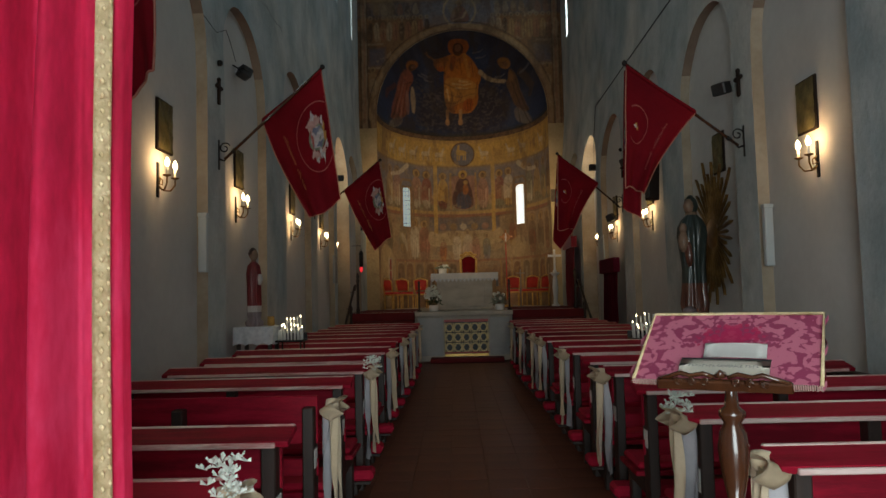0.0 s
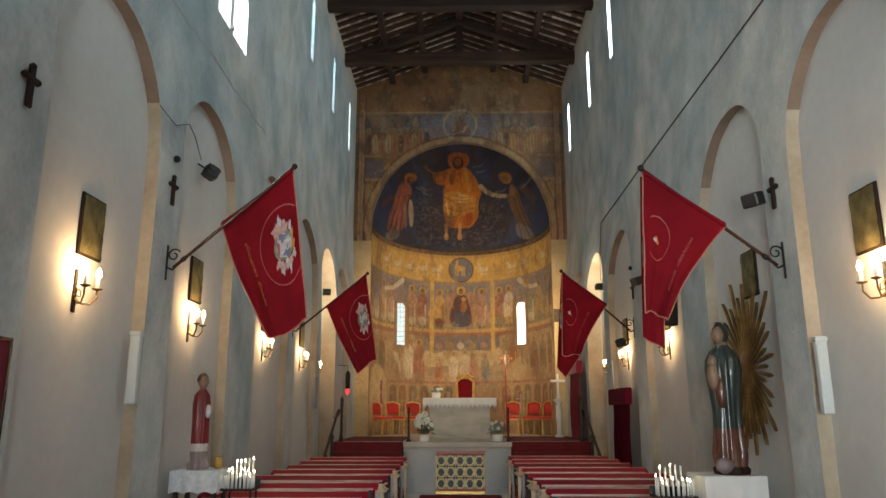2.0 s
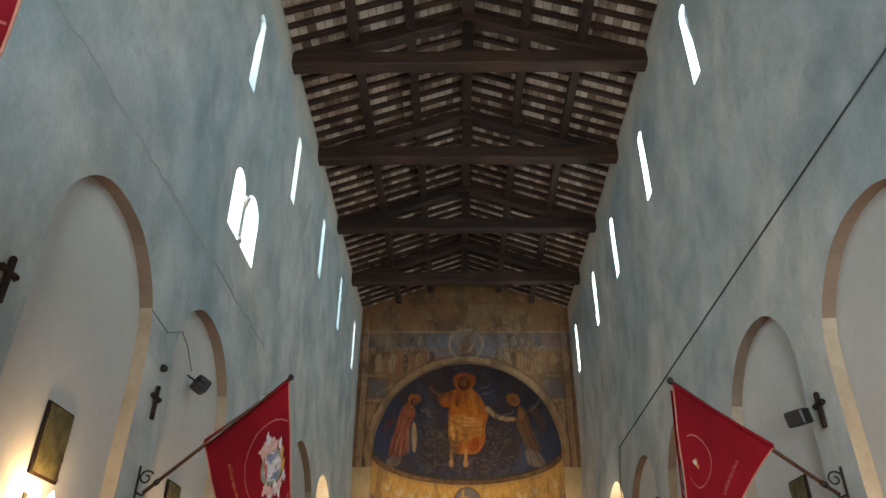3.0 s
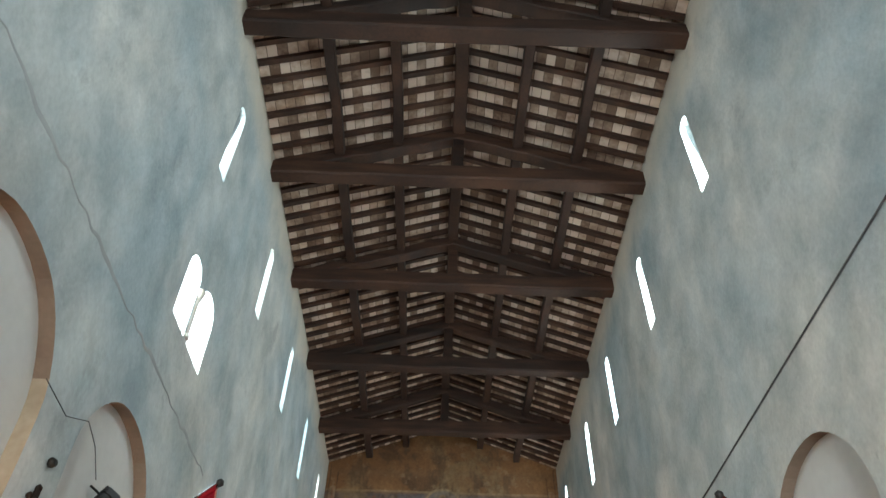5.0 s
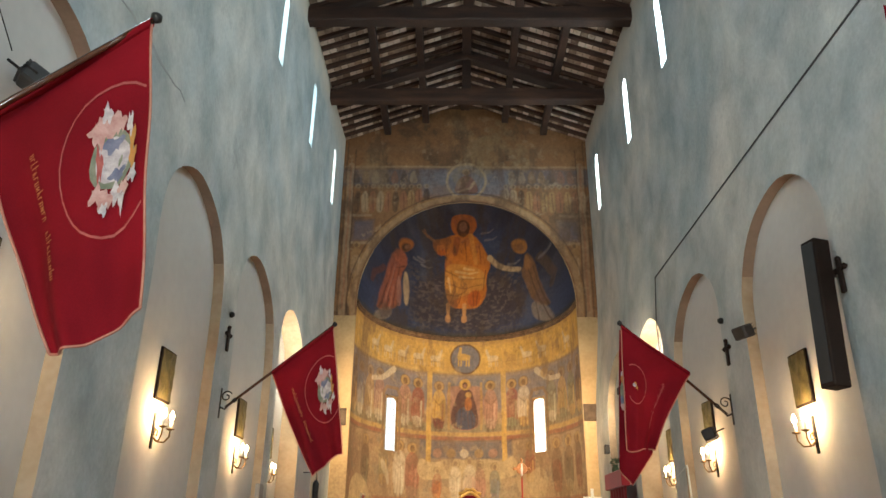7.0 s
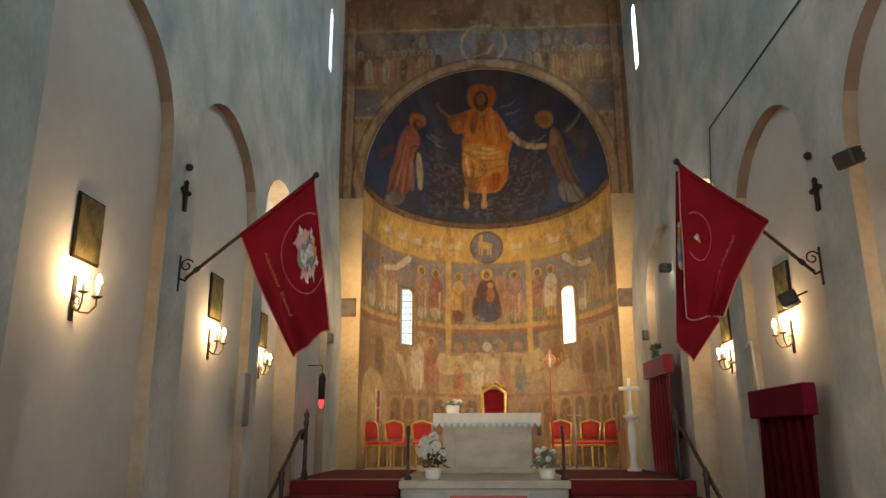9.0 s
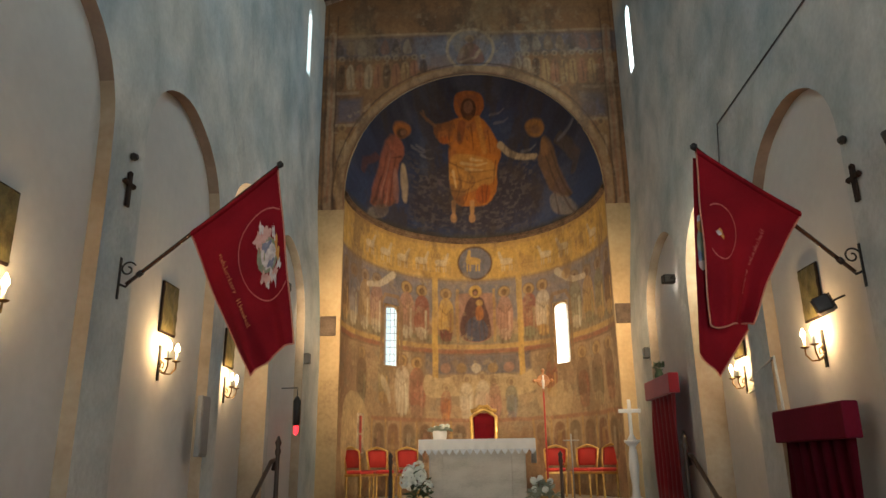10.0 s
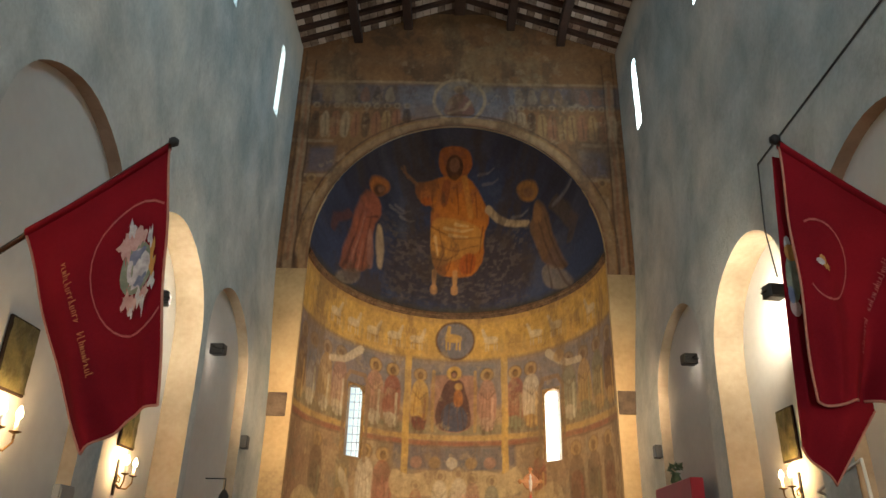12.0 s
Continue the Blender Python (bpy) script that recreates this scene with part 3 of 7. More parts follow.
def stair(x0, x1):
    st = thing("stair", "red carpeted stone steps up to the presbytery", "stairs")
    st["kind"] = "structure"
    for i in range(6):
        y, z = 15.2 + i * 0.28, PZ / 6 * (i + 1)
        part("step", cube(x0, x1, y, 16.85, z - PZ / 6, z - 0.004, 0.006), CARPET, st)
    return st


stair(-2.655, -1.22)
stair(1.0, 2.595)

# confessio window with its gilded grille
grille = thing("confessio_grille", "gilded pierced grille framed in red under the altar", "grille", "", pose(-0.055, 16.48, 0))
g = bmesh.new()
box(g, -0.49, 0.49, -0.03, 0.0, 0.10, 0.16, 0, 0.004)
part("sill_rail", g, GILT, grille, "gilded bottom rail")
part("red_rail", cube(-0.49, 0.49, -0.03, 0.0, 0.165, 0.20, 0.004), REDPAINT, grille, "red painted rail")
part("red_rail", cube(-0.49, 0.49, -0.035, 0.0, 0.86, 0.92, 0.004), REDPAINT, grille, "red painted rail")
# black sheet stands in for the darkness of the crypt behind the lattice
part("backing", cube(-0.47, 0.47, 0.0, 0.004, 0.2, 0.86), BLACK, grille, "black sheet in place of the dark opening")
g = bmesh.new()
for i in range(5):
    for j in range(3):
        cx, cz = -0.38 + i * 0.19, 0.30 + j * 0.22
        tube([(cx + 0.085 * math.cos(a), -0.014, cz + 0.098 * math.sin(a)) for a in [k * math.pi / 3 for k in range(7)]], 0.022, 6, 0, g)
for i in range(6):
    for j in range(3):
        cx, cz = -0.475 + i * 0.19, 0.20 + j * 0.22
        tube([(cx, -0.012, cz), (cx, -0.012, cz + 0.2)], 0.017, 6, 0, g)
part("lattice", g, PALEGILT, grille, "pale gilded lattice")

# ---------------------------------------------------------------- triumphal arch and apse
AX, AY, AR, AB, AC, AZ = 0.02, 19.72, 2.36, 3.09, 2.36, 6.37  # apse: half an ellipse in plan
RIDGE = 11.38


aw = bmesh.new()
AF = YE - 0.0
AO, AS, SPRING = 2.34, 1.049, 6.42


def up_z(v):
    return 1.69 + (v - 1.69) * AS


low = [(-XU, 0), (XU, 0), (XU, SPRING), (AX + AO, SPRING), (AX + AO, PZ), (AX - AO, PZ), (AX - AO, SPRING), (-XU, SPRING)]
flat_with_holes(aw, low, [], lambda x, z: (x, AF, z), 0)
n = 36
arc = [(AX + AO * math.cos(math.pi * i / n), SPRING + (AO - 0.02) * math.sin(math.pi * i / n)) for i in range(n + 1)]
up = [(XU, SPRING), (XU, WALL_TOP), (0, RIDGE), (-XU, WALL_TOP), (-XU, SPRING)] + arc[::-1]
flat_with_holes(aw, up, [], lambda x, z: (x, AF, z), 1)
full = [(AX - AO, PZ)] + [(AX + AO, PZ)] + arc
reveal(aw, full, lambda x, z: (x, AF, z), lambda x, z: (x, AY + 0.06, z), lambda i: 0, skip=(0,))
box(aw, XL - 0.5, AX - 2.53, AF + 0.01, AF + 0.57, 0, 10.3)
box(aw, AX + 2.53, XR + 0.5, AF + 0.01, AF + 0.57, 0, 10.3)
box(aw, -XU, XU, AF + 0.01, AF + 0.57, 9.1, 10.3)
bmesh.ops.recalc_face_normals(aw, faces=aw.faces[:])
arch_wall = tagged(part("wall_north", aw, [CREAM, F_UMBER]), "triumphal arch wall with dark worn frescoes over cream piers", "wall", kind="structure")

ap = bmesh.new()
W1, W2 = -1.68, 1.73
WZ0, WZ1 = 3.55, 4.77
angs = sorted([-math.pi / 2 + math.pi * i / 60 for i in range(61)])
wa = [(math.asin((x - 0.13 - AX) / AR), math.asin((x + 0.13 - AX) / AR)) for x in (W1, W2)]
angs = sorted([a for a in angs if all(not (p - 0.01 < a < q + 0.01) for p, q in wa)] + [v for w in wa for v in w])


def on_apse(a, z, off=0.0):
    return (AX + (AR - off) * math.sin(a), AY + (AB - off) * math.cos(a), z)


def behind(c, z, a, b):
    """The foot of a window's reveal: straight out from the wall, to a flat glass line."""
    return (on_apse(c, z)[0], max(on_apse(a, z)[1], on_apse(b, z)[1]) + 0.07, z)


def quad(bm, ps, m=0, smooth=False):
    f = bm.faces.new([bm.verts.new(p) for p in ps])
    f.material_index, f.smooth = m, smooth


for a, b in zip(angs, angs[1:]):
    zs = [(PZ, AZ)]
    if any(abs(a - p) < 1e-6 and abs(b - q) < 1e-6 for p, q in wa):
        zs = [(PZ, WZ0), (WZ1, AZ)]
        for z in (WZ0, WZ1):
            quad(ap, [on_apse(a, z), on_apse(b, z), behind(b, z, a, b), behind(a, z, a, b)])
        for c in (a, b):
            quad(ap, [on_apse(c, WZ0), on_apse(c, WZ1), behind(c, WZ1, a, b), behind(c, WZ0, a, b)])
    for z0, z1 in zs:
        quad(ap, [on_apse(a, z0), on_apse(b, z0), on_apse(b, z1), on_apse(a, z1)], 0, True)
bmesh.ops.remove_doubles(ap, verts=ap.verts[:], dist=0.0005)
apse = tagged(part("wall_apse", ap, F_GROUND), "curved apse wall covered with faded ochre frescoes", "wall", kind="structure")


def on_dome(a, e, off=0.0):
    return (AX + (AR - off) * math.sin(a) * math.cos(e), AY + (AB - off) * math.cos(a) * math.cos(e), AZ + (AC - off) * math.sin(e))


dm = sheet(lambda u, v: on_dome(math.pi * (u - 0.5), math.pi / 2 * min(v, 0.999)), 48, 24)
dome = tagged(part("apse_vault", dm, F_BLUE), "half dome painted deep blue with faded figures", "vault", kind="structure")
shell = sheet(lambda u, v: on_dome(math.pi * (u - 0.5), math.pi / 2 * min(v, 0.999), -0.45), 24, 10)
sheet(lambda u, v: on_apse(math.pi * (u - 0.5), PZ - 1.1 + v * (AZ + 1.1 - PZ), -0.95), 24, 2, 0, shell)
tagged(part("apse_outer_wall", shell, PLASTER), "plain outer shell of the apse", "wall", kind="structure")
cn = bmesh.new()
for dz, dr, h in ((-0.05, 0.05, 0.05), (0.0, 0.08, 0.035), (0.035, 0.05, 0.04)):
    sheet(lambda u, v: on_apse(math.pi * (u - 0.5), AZ + dz + h * min(1, max(0, v * 3 - 1)), dr if 0.2 < v < 0.8 else 0), 48, 3, 0, cn)
part("cornice", cn, F_BROWN, apse, "narrow brown cornice below the half dome")

for x, w in ((W1, wa[0]), (W2, wa[1])):
    a = sum(w) / 2
    wd = thing("window_apse", "narrow round-headed apse window with leaded panes", "window")
    wd["kind"] = "structure"
    fr = bmesh.new()
    for k in (w[0], w[1]):
        tube([on_apse(k, WZ0 - 0.02, -0.02), on_apse(k, WZ1 + 0.02, -0.02)], 0.028, 6, 0, fr)
    ar = [on_apse(a + (w[1] - a) * math.cos(t), WZ1 - 0.12 + 0.13 * math.sin(t), -0.02) for t in [math.pi * i / 8 for i in range(9)]]
    tube(ar, 0.028, 6, 0, fr)
    part("window_frame", fr, F_OCHRE, wd, "worn painted frame")
    for c in (-1, 1):
        sp = bmesh.new()
        pts = [(c, WZ1 - 0.12), (c, WZ1 + 0.01)] + [(c * math.cos(t), WZ1 - 0.12 + 0.13 * math.sin(t)) for t in [math.pi / 2 - math.pi / 2 * i / 6 for i in range(7)]]
        sp.faces.new([sp.verts.new(on_apse(a + (w[1] - a) * p, z, -0.03)) for p, z in pts[:-1]])
        part("spandrel", sp, F_OCHRE, wd)
    br = bmesh.new()
    for i in range(8):
        tube([behind(w[0], WZ0 + 0.12 + i * 0.14, *w), behind(w[1], WZ0 + 0.12 + i * 0.14, *w)], 0.0045, 4, 0, br)
    for c in (0.35, 0.68):
        tube([behind(w[0] + (w[1] - w[0]) * c, z, *w) for z in (WZ0, WZ1)], 0.0045, 4, 0, br)
    part("lead_bars", br, IRON if x < 0 else GREYMETAL, wd)
    # the pane glows for the daylight outside
    pn = bmesh.new()
    y0 = behind(a, WZ0 + 0.6, *w)[1]
    box(pn, x - 0.135, x + 0.135, y0 + 0.016, y0 + 0.022, WZ0 - 0.01, WZ1 + 0.01)
    part("pane", pn, LEADPANE if x < 0 else PANE, wd)
    g0 = behind(a, WZ0 + 0.6, *w)
    area("window_daylight", (g0[0], g0[1] + 0.012, WZ0 + 0.6), (g0[0], 10, WZ0 + 0.6), 0.27, 1.17, APSEWIN_W * (0.12 if x < 0 else 1.0), SKYBLUE)


# painted fields and plain figure shapes on the plaster
def blob(bm, fn, pts, m):
    """A star-shaped painted patch, laid ring by ring on a curved surface."""
    for _ in range(2 if 4 < len(pts) < 13 else 0):
        pts = [q for p, r in zip(pts, pts[1:] + pts[:1]) for q in ((0.8 * p[0] + 0.2 * r[0], 0.8 * p[1] + 0.2 * r[1]), (0.2 * p[0] + 0.8 * r[0], 0.2 * p[1] + 0.8 * r[1]))]
    cu, cv = sum(p[0] for p in pts) / len(pts), sum(p[1] for p in pts) / len(pts)
    rings = [[bm.verts.new(fn(cu + (u - cu) * k, cv + (v - cv) * k)) for u, v in pts] for k in (0.04, 0.5, 1.0)]
    for a, b in zip(rings, rings[1:]):
        for i in range(len(pts)):
            bm.faces.new((a[i], a[(i + 1) % len(pts)], b[(i + 1) % len(pts)], b[i])).material_index = m
    bm.faces.new(rings[0]).material_index = m


def disc(bm, fn, u, v, r, m, ru=None, n=16):
    blob(bm, fn, [(u + (ru or r) * math.cos(6.2832 * i / n), v + r * math.sin(6.2832 * i / n)) for i in range(n)], m)


def stroke(bm, fn, pts, w, m, w1=None):
    """A painted band along a line of plane points."""
    out, k = [], len(pts) - 1
    for i, p in enumerate(pts):
        q, o = pts[min(i + 1, k)], pts[max(i - 1, 0)]
        d = Vector((q[0] - o[0], q[1] - o[1])).normalized()
        h = (w + ((w1 if w1 is not None else w) - w) * i / k) / 2
        out.append((bm.verts.new(fn(p[0] - d.y * h, p[1] + d.x * h)), bm.verts.new(fn(p[0] + d.y * h, p[1] - d.x * h))))
    for a, b in zip(out, out[1:]):
        bm.faces.new((a[0], b[0], b[1], a[1])).material_index = m


def value_noise(x, y, scale, seed, octaves=4, gain=0.55):
    """Smooth cloudy values from 0 to 1 over two arrays."""
    r, out, amp, tot = np.random.default_rng(seed), 0.0, 1.0, 0.0
    for k in range(octaves):
        g = r.random((64, 64))
        p, q = x * scale + 17.3 * k, y * scale + 9.1 * k
        i, j = np.floor(p).astype(int), np.floor(q).astype(int)
        f, h = p - i, q - j
        f, h = f * f * (3 - 2 * f), h * h * (3 - 2 * h)
        a, b, c, d = g[i % 64, j % 64], g[(i + 1) % 64, j % 64], g[i % 64, (j + 1) % 64], g[(i + 1) % 64, (j + 1) % 64]
        out = out + amp * ((a * (1 - f) + b * f) * (1 - h) + (c * (1 - f) + d * f) * h)
        tot, amp, scale = tot + amp, amp * gain, scale * 2.03
    return out / tot


class Fresco:
    """Pigments brushed one over another, with soft worn edges, on a fine grid of plaster."""

    def __init__(self, u, v, base, seed, unit=1.0, wear=0.35):
        self.u = u + 0.03 * unit * (value_noise(u, v, 4.0 / unit, seed, 3) - 0.5)
        self.v = v + 0.03 * unit * (value_noise(u, v, 4.0 / unit, seed + 1, 3) - 0.5)
        self.col = np.ones(u.shape + (3,)) * np.array(base)
        self.keep = 1 - wear * np.clip((value_noise(u, v, 2.2 / unit, seed + 2, 6, 0.7) - 0.46) * 7, 0, 1)
        self.brush = 0.72 + 0.56 * value_noise(u * 2.2, v * 0.8, 7.0 / unit, seed + 3, 4, 0.65)
        self.unit = unit

    def lay(self, mask, colour, alpha=1.0):
        m = (np.clip(mask, 0, 1) * self.keep * alpha)[..., None]
        self.col = self.col * (1 - m) + m * np.array(colour) * self.brush[..., None]

    def edge(self, dist, soft):
        return 0.5 - dist / (soft * self.unit)

    def poly(self, pts, colour, alpha=1.0, soft=0.03, smooth=2):
        for _ in range(smooth):
            pts = [q for p, r in zip(pts, pts[1:] + pts[:1]) for q in ((0.75 * p[0] + 0.25 * r[0], 0.75 * p[1] + 0.25 * r[1]), (0.25 * p[0] + 0.75 * r[0], 0.25 * p[1] + 0.75 * r[1]))]
        u, v = self.u, self.v
        inside, near = np.zeros(u.shape, bool), np.full(u.shape, 9.0)
        for (x0, y0), (x1, y1) in zip(pts, pts[1:] + pts[:1]):
            if y0 != y1:
                inside ^= ((y0 > v) != (y1 > v)) & (u < (x1 - x0) * (v - y0) / (y1 - y0) + x0)
            dx, dy = x1 - x0, y1 - y0
            t = np.clip(((u - x0) * dx + (v - y0) * dy) / (dx * dx + dy * dy + 1e-12), 0, 1)
            near = np.minimum(near, np.hypot(u - x0 - t * dx, v - y0 - t * dy))
        self.lay(self.edge(np.where(inside, -near, near), soft), colour, alpha)

    def disc(self, cu, cv, r, colour, alpha=1.0, ru=None, soft=0.03):
        k = r / (ru or r)
        self.lay(self.edge(np.hypot((self.u - cu) * k, self.v - cv) - r, soft), colour, alpha)

    def ring(self, cu, cv, r, w, colour, alpha=1.0, soft=0.02):
        self.lay(self.edge(np.abs(np.hypot(self.u - cu, self.v - cv) - r) - w / 2, soft), colour, alpha)

    def line(self, pts, w, colour, alpha=1.0, w1=None, soft=0.02):
        near = np.full(self.u.shape, 9.0)
        n = len(pts) - 1
        for i, ((x0, y0), (x1, y1)) in enumerate(zip(pts, pts[1:])):
            dx, dy = x1 - x0, y1 - y0
            t = np.clip(((self.u - x0) * dx + (self.v - y0) * dy) / (dx * dx + dy * dy + 1e-12), 0, 1)
            half = (w + ((w if w1 is None else w1) - w) * (i + t) / n) / 2
            near = np.minimum(near, np.hypot(self.u - x0 - t * dx, self.v - y0 - t * dy) - half)
        self.lay(self.edge(near, soft), colour, alpha)

    def band(self, u0, u1, v0, v1, colour, alpha=1.0, soft=0.03):
        d = np.maximum(np.maximum(u0 - self.u, self.u - u1), np.maximum(v0 - self.v, self.v - v1))
        self.lay(self.edge(d, soft), colour, alpha)

    def clouds(self, scale, seed, colour, low, high, alpha=1.0):
        n = value_noise(self.u, self.v, scale / self.unit, seed, 6, 0.62)
        self.lay((n - low) / (high - low), colour, alpha)

    def robed(self, u, v, h, mantle, tunic, halo, dark, rng, lean=0.0, alpha=0.9):
        """A plain upright robed shape: round halo, dark oval head, mantle with folds over a tunic."""
        w = h * 0.29
        P = lambda x, y: (u + x * w + lean * h * y * y, v + h * y)
        self.disc(*P(0, 0.885), h * 0.105, halo, alpha)
        self.ring(*P(0, 0.885), h * 0.105, h * 0.014, dark, alpha * 0.7)
        self.poly([P(-0.34, 0.03), P(0.36, 0.03), P(0.44, 0.3), P(0.40, 0.6), P(-0.38, 0.6), P(-0.42, 0.3)], tunic, alpha)
        self.poly([P(-0.48, 0.20), P(0.02, 0.26), P(0.40, 0.14), P(0.52, 0.45), P(0.46, 0.70), P(0.18, 0.81), P(-0.18, 0.81), P(-0.46, 0.68), P(-0.52, 0.45)], mantle, alpha)
        self.disc(*P(0, 0.875), h * 0.058, dark, alpha, h * 0.046)
        self.disc(*P(0.02, 0.865), h * 0.038, [0.5 * a + 0.5 * b for a, b in zip(halo, dark)], alpha * 0.8, h * 0.03)
        for t in (-0.34, -0.12, 0.1, 0.32):
            self.line([P(t, 0.05), P(t * 0.9 + 0.04, 0.40), P(t * 0.5, 0.66)], w * 0.045, dark, alpha * rng.uniform(0.35, 0.7), w * 0.02)
        self.line([P(0.24, 0.06), P(0.28, 0.52)], w * 0.14, [min(0.6, c * 1.35) for c in tunic], alpha * 0.7)
        self.line([P(-0.44, 0.62), P(0.02, 0.50), P(0.40, 0.62)], w * 0.07, dark, alpha * 0.55)
        for t in (-0.2, 0.16):
            self.line([P(t, 0.0), P(t, 0.05)], w * 0.16, dark, alpha * 0.6)

    def finish(self, seed, stain):
        big = value_noise(self.u, self.v, 0.9 / self.unit, seed, 5)
        fine = value_noise(self.u, self.v, 30.0 / self.unit, seed + 1, 3)
        self.col = self.col * (0.78 + 0.50 * big)[..., None] * (0.90 + 0.22 * fine)[..., None]
        m = np.clip((value_noise(self.u * 1.6, self.v * 0.7, 1.6 / self.unit, seed + 2, 6, 0.68) - 0.55) * 5, 0, 0.55)[..., None]
        self.col = self.col * (1 - m) + m * np.array(stain)
        return self.col


def painted_plaster():
    """Fresco secco: the brushed pigments with dry grain, dull sheen and trowelled relief."""
    m, n, l, b = material("fresco_pigments", 0.86)
    at, tc, ns, hs = n.new("ShaderNodeVertexColor"), n.new("ShaderNodeTexCoord"), n.new("ShaderNodeTexNoise"), n.new("ShaderNodeMix")
    at.layer_name = "pigment"
    ns.inputs["Scale"].default_value, ns.inputs["Detail"].default_value, ns.inputs["Roughness"].default_value = 14.0, 8, 0.7
    l.new(tc.outputs["Object"], ns.inputs[0])
    r = n.new("ShaderNodeValToRGB")
    r.color_ramp.elements[0].position, r.color_ramp.elements[1].position = 0.34, 0.66
    r.color_ramp.elements[0].color, r.color_ramp.elements[1].color = (0.86, 0.86, 0.87, 1), (1.12, 1.12, 1.11, 1)
    l.new(ns.outputs[0], r.inputs[0])
    hs.data_type, hs.blend_type, hs.inputs[0].default_value = "RGBA", "MULTIPLY", 1.0
    l.new(at.outputs[0], hs.inputs[6]), l.new(r.outputs[0], hs.inputs[7]), l.new(hs.outputs[2], b.inputs["Base Color"])
    bp = n.new("ShaderNodeBump")
    bp.inputs["Strength"].default_value, bp.inputs["Distance"].default_value = 0.3, 0.012
    l.new(ns.outputs[0], bp.inputs["Height"]), l.new(bp.outputs[0], b.inputs["Normal"])
    b.inputs["Specular IOR Level"].default_value = 0.3
    return m


PIGMENT = painted_plaster()


def fresco_sheet(name, parent, xyz, colours, keep, label):
    """One painted skin from a grid of points; keep: which cells of the grid exist."""
    nu, nv = xyz.shape[:2]
    idx = np.arange(nu * nv).reshape(nu, nv)
    q = np.stack([idx[:-1, :-1], idx[1:, :-1], idx[1:, 1:], idx[:-1, 1:]], -1)[keep]
    me = bpy.data.meshes.new(name)
    me.vertices.add(nu * nv)
    me.vertices.foreach_set("co", xyz.reshape(-1).astype(np.float32))
    me.loops.add(q.size)
    me.loops.foreach_set("vertex_index", q.reshape(-1).astype(np.int32))
    me.polygons.add(len(q))
    me.polygons.foreach_set("loop_start", np.arange(0, q.size, 4, dtype=np.int32))
    me.update(calc_edges=True)
    me.polygons.foreach_set("use_smooth", np.ones(len(q), bool))
    at = me.color_attributes.new("pigment", "FLOAT_COLOR", "POINT")
    rgba = np.concatenate([np.clip(colours, 0, 1), np.ones(colours.shape[:2] + (1,))], -1)
    at.data.foreach_set("color", rgba.reshape(-1).astype(np.float32))
    me.materials.append(PIGMENT)
    ob = new(name, me)
    ob.parent = parent
    return tagged(ob, label)


rng = random.Random(7)
ROSE, WHITE, GREEN, OCHRE, BROWN = (0.36, 0.19, 0.125), (0.50, 0.41, 0.29), (0.20, 0.18, 0.105), (0.40, 0.24, 0.085), (0.125, 0.068, 0.04)
RED, ORANGE, YELLOW, BLUE, GREYBLUE = (0.28, 0.10, 0.058), (0.42, 0.16, 0.045), (0.50, 0.305, 0.085), (0.075, 0.08, 0.125), (0.175, 0.165, 0.185)
PATCH = (0.46, 0.335, 0.18)

# ---- apse wall: registers from the yellow band down to the dado
gu, gv = np.meshgrid(np.linspace(-3.53, 3.53, 440), np.linspace(1.15, 6.12, 330), indexing="ij")
F = Fresco(gu, gv, (0.33, 0.22, 0.125), 31, 1.0, 0.2)
F.clouds(0.9, 5, (0.25, 0.14, 0.085), 0.45, 0.62, 0.7)
F.clouds(1.3, 6, (0.40, 0.28, 0.155), 0.48, 0.64, 0.7)
F.clouds(2.4, 7, (0.22, 0.19, 0.13), 0.54, 0.66, 0.5)
F.band(-3.6, 3.6, 5.30, 6.2, YELLOW)
F.band(-3.6, 3.6, 6.02, 6.2, OCHRE, 0.8)
F.band(-3.6, 3.6, 5.28, 5.34, BROWN, 0.35)
for sgn in (-1, 1):
    for i in range(6):
        u, z, c = sgn * (0.70 + 0.43 * i), 5.60 + rng.uniform(-0.02, 0.03), rng.choice([WHITE, WHITE, GREYBLUE, OCHRE])
        F.poly([(u - 0.13, z), (u + 0.13, z), (u + 0.14, z + 0.13), (u - 0.12, z + 0.15)], c, 0.75)
        F.line([(u - sgn * 0.10, z + 0.12), (u - sgn * 0.16, z + 0.27)], 0.075, c, 0.75, 0.05)
        for x in (-0.10, -0.05, 0.06, 0.11):
            F.line([(u + x, z), (u + x, z - 0.12)], 0.022, c, 0.7)
        F.line([(u - 0.13, z - 0.01), (u + 0.13, z - 0.01)], 0.018, BROWN, 0.4)
        F.poly([(u + 0.15, 5.42), (u + 0.24, 5.42), (u + 0.22, 5.75), (u + 0.17, 5.72)], GREEN, 0.25)
F.disc(0.03, 5.69, 0.37, BROWN, 0.95)
F.disc(0.03, 5.69, 0.335, GREYBLUE, 0.9)
F.poly([(-0.17, 5.66), (0.13, 5.64), (0.16, 5.78), (-0.02, 5.82), (-0.15, 5.82)], YELLOW)
F.line([(-0.11, 5.78), (-0.08, 5.95)], 0.085, YELLOW, 1, 0.06)
for x in (-0.13, -0.07, 0.06, 0.12):
    F.line([(x, 5.68), (x, 5.52)], 0.032, YELLOW)
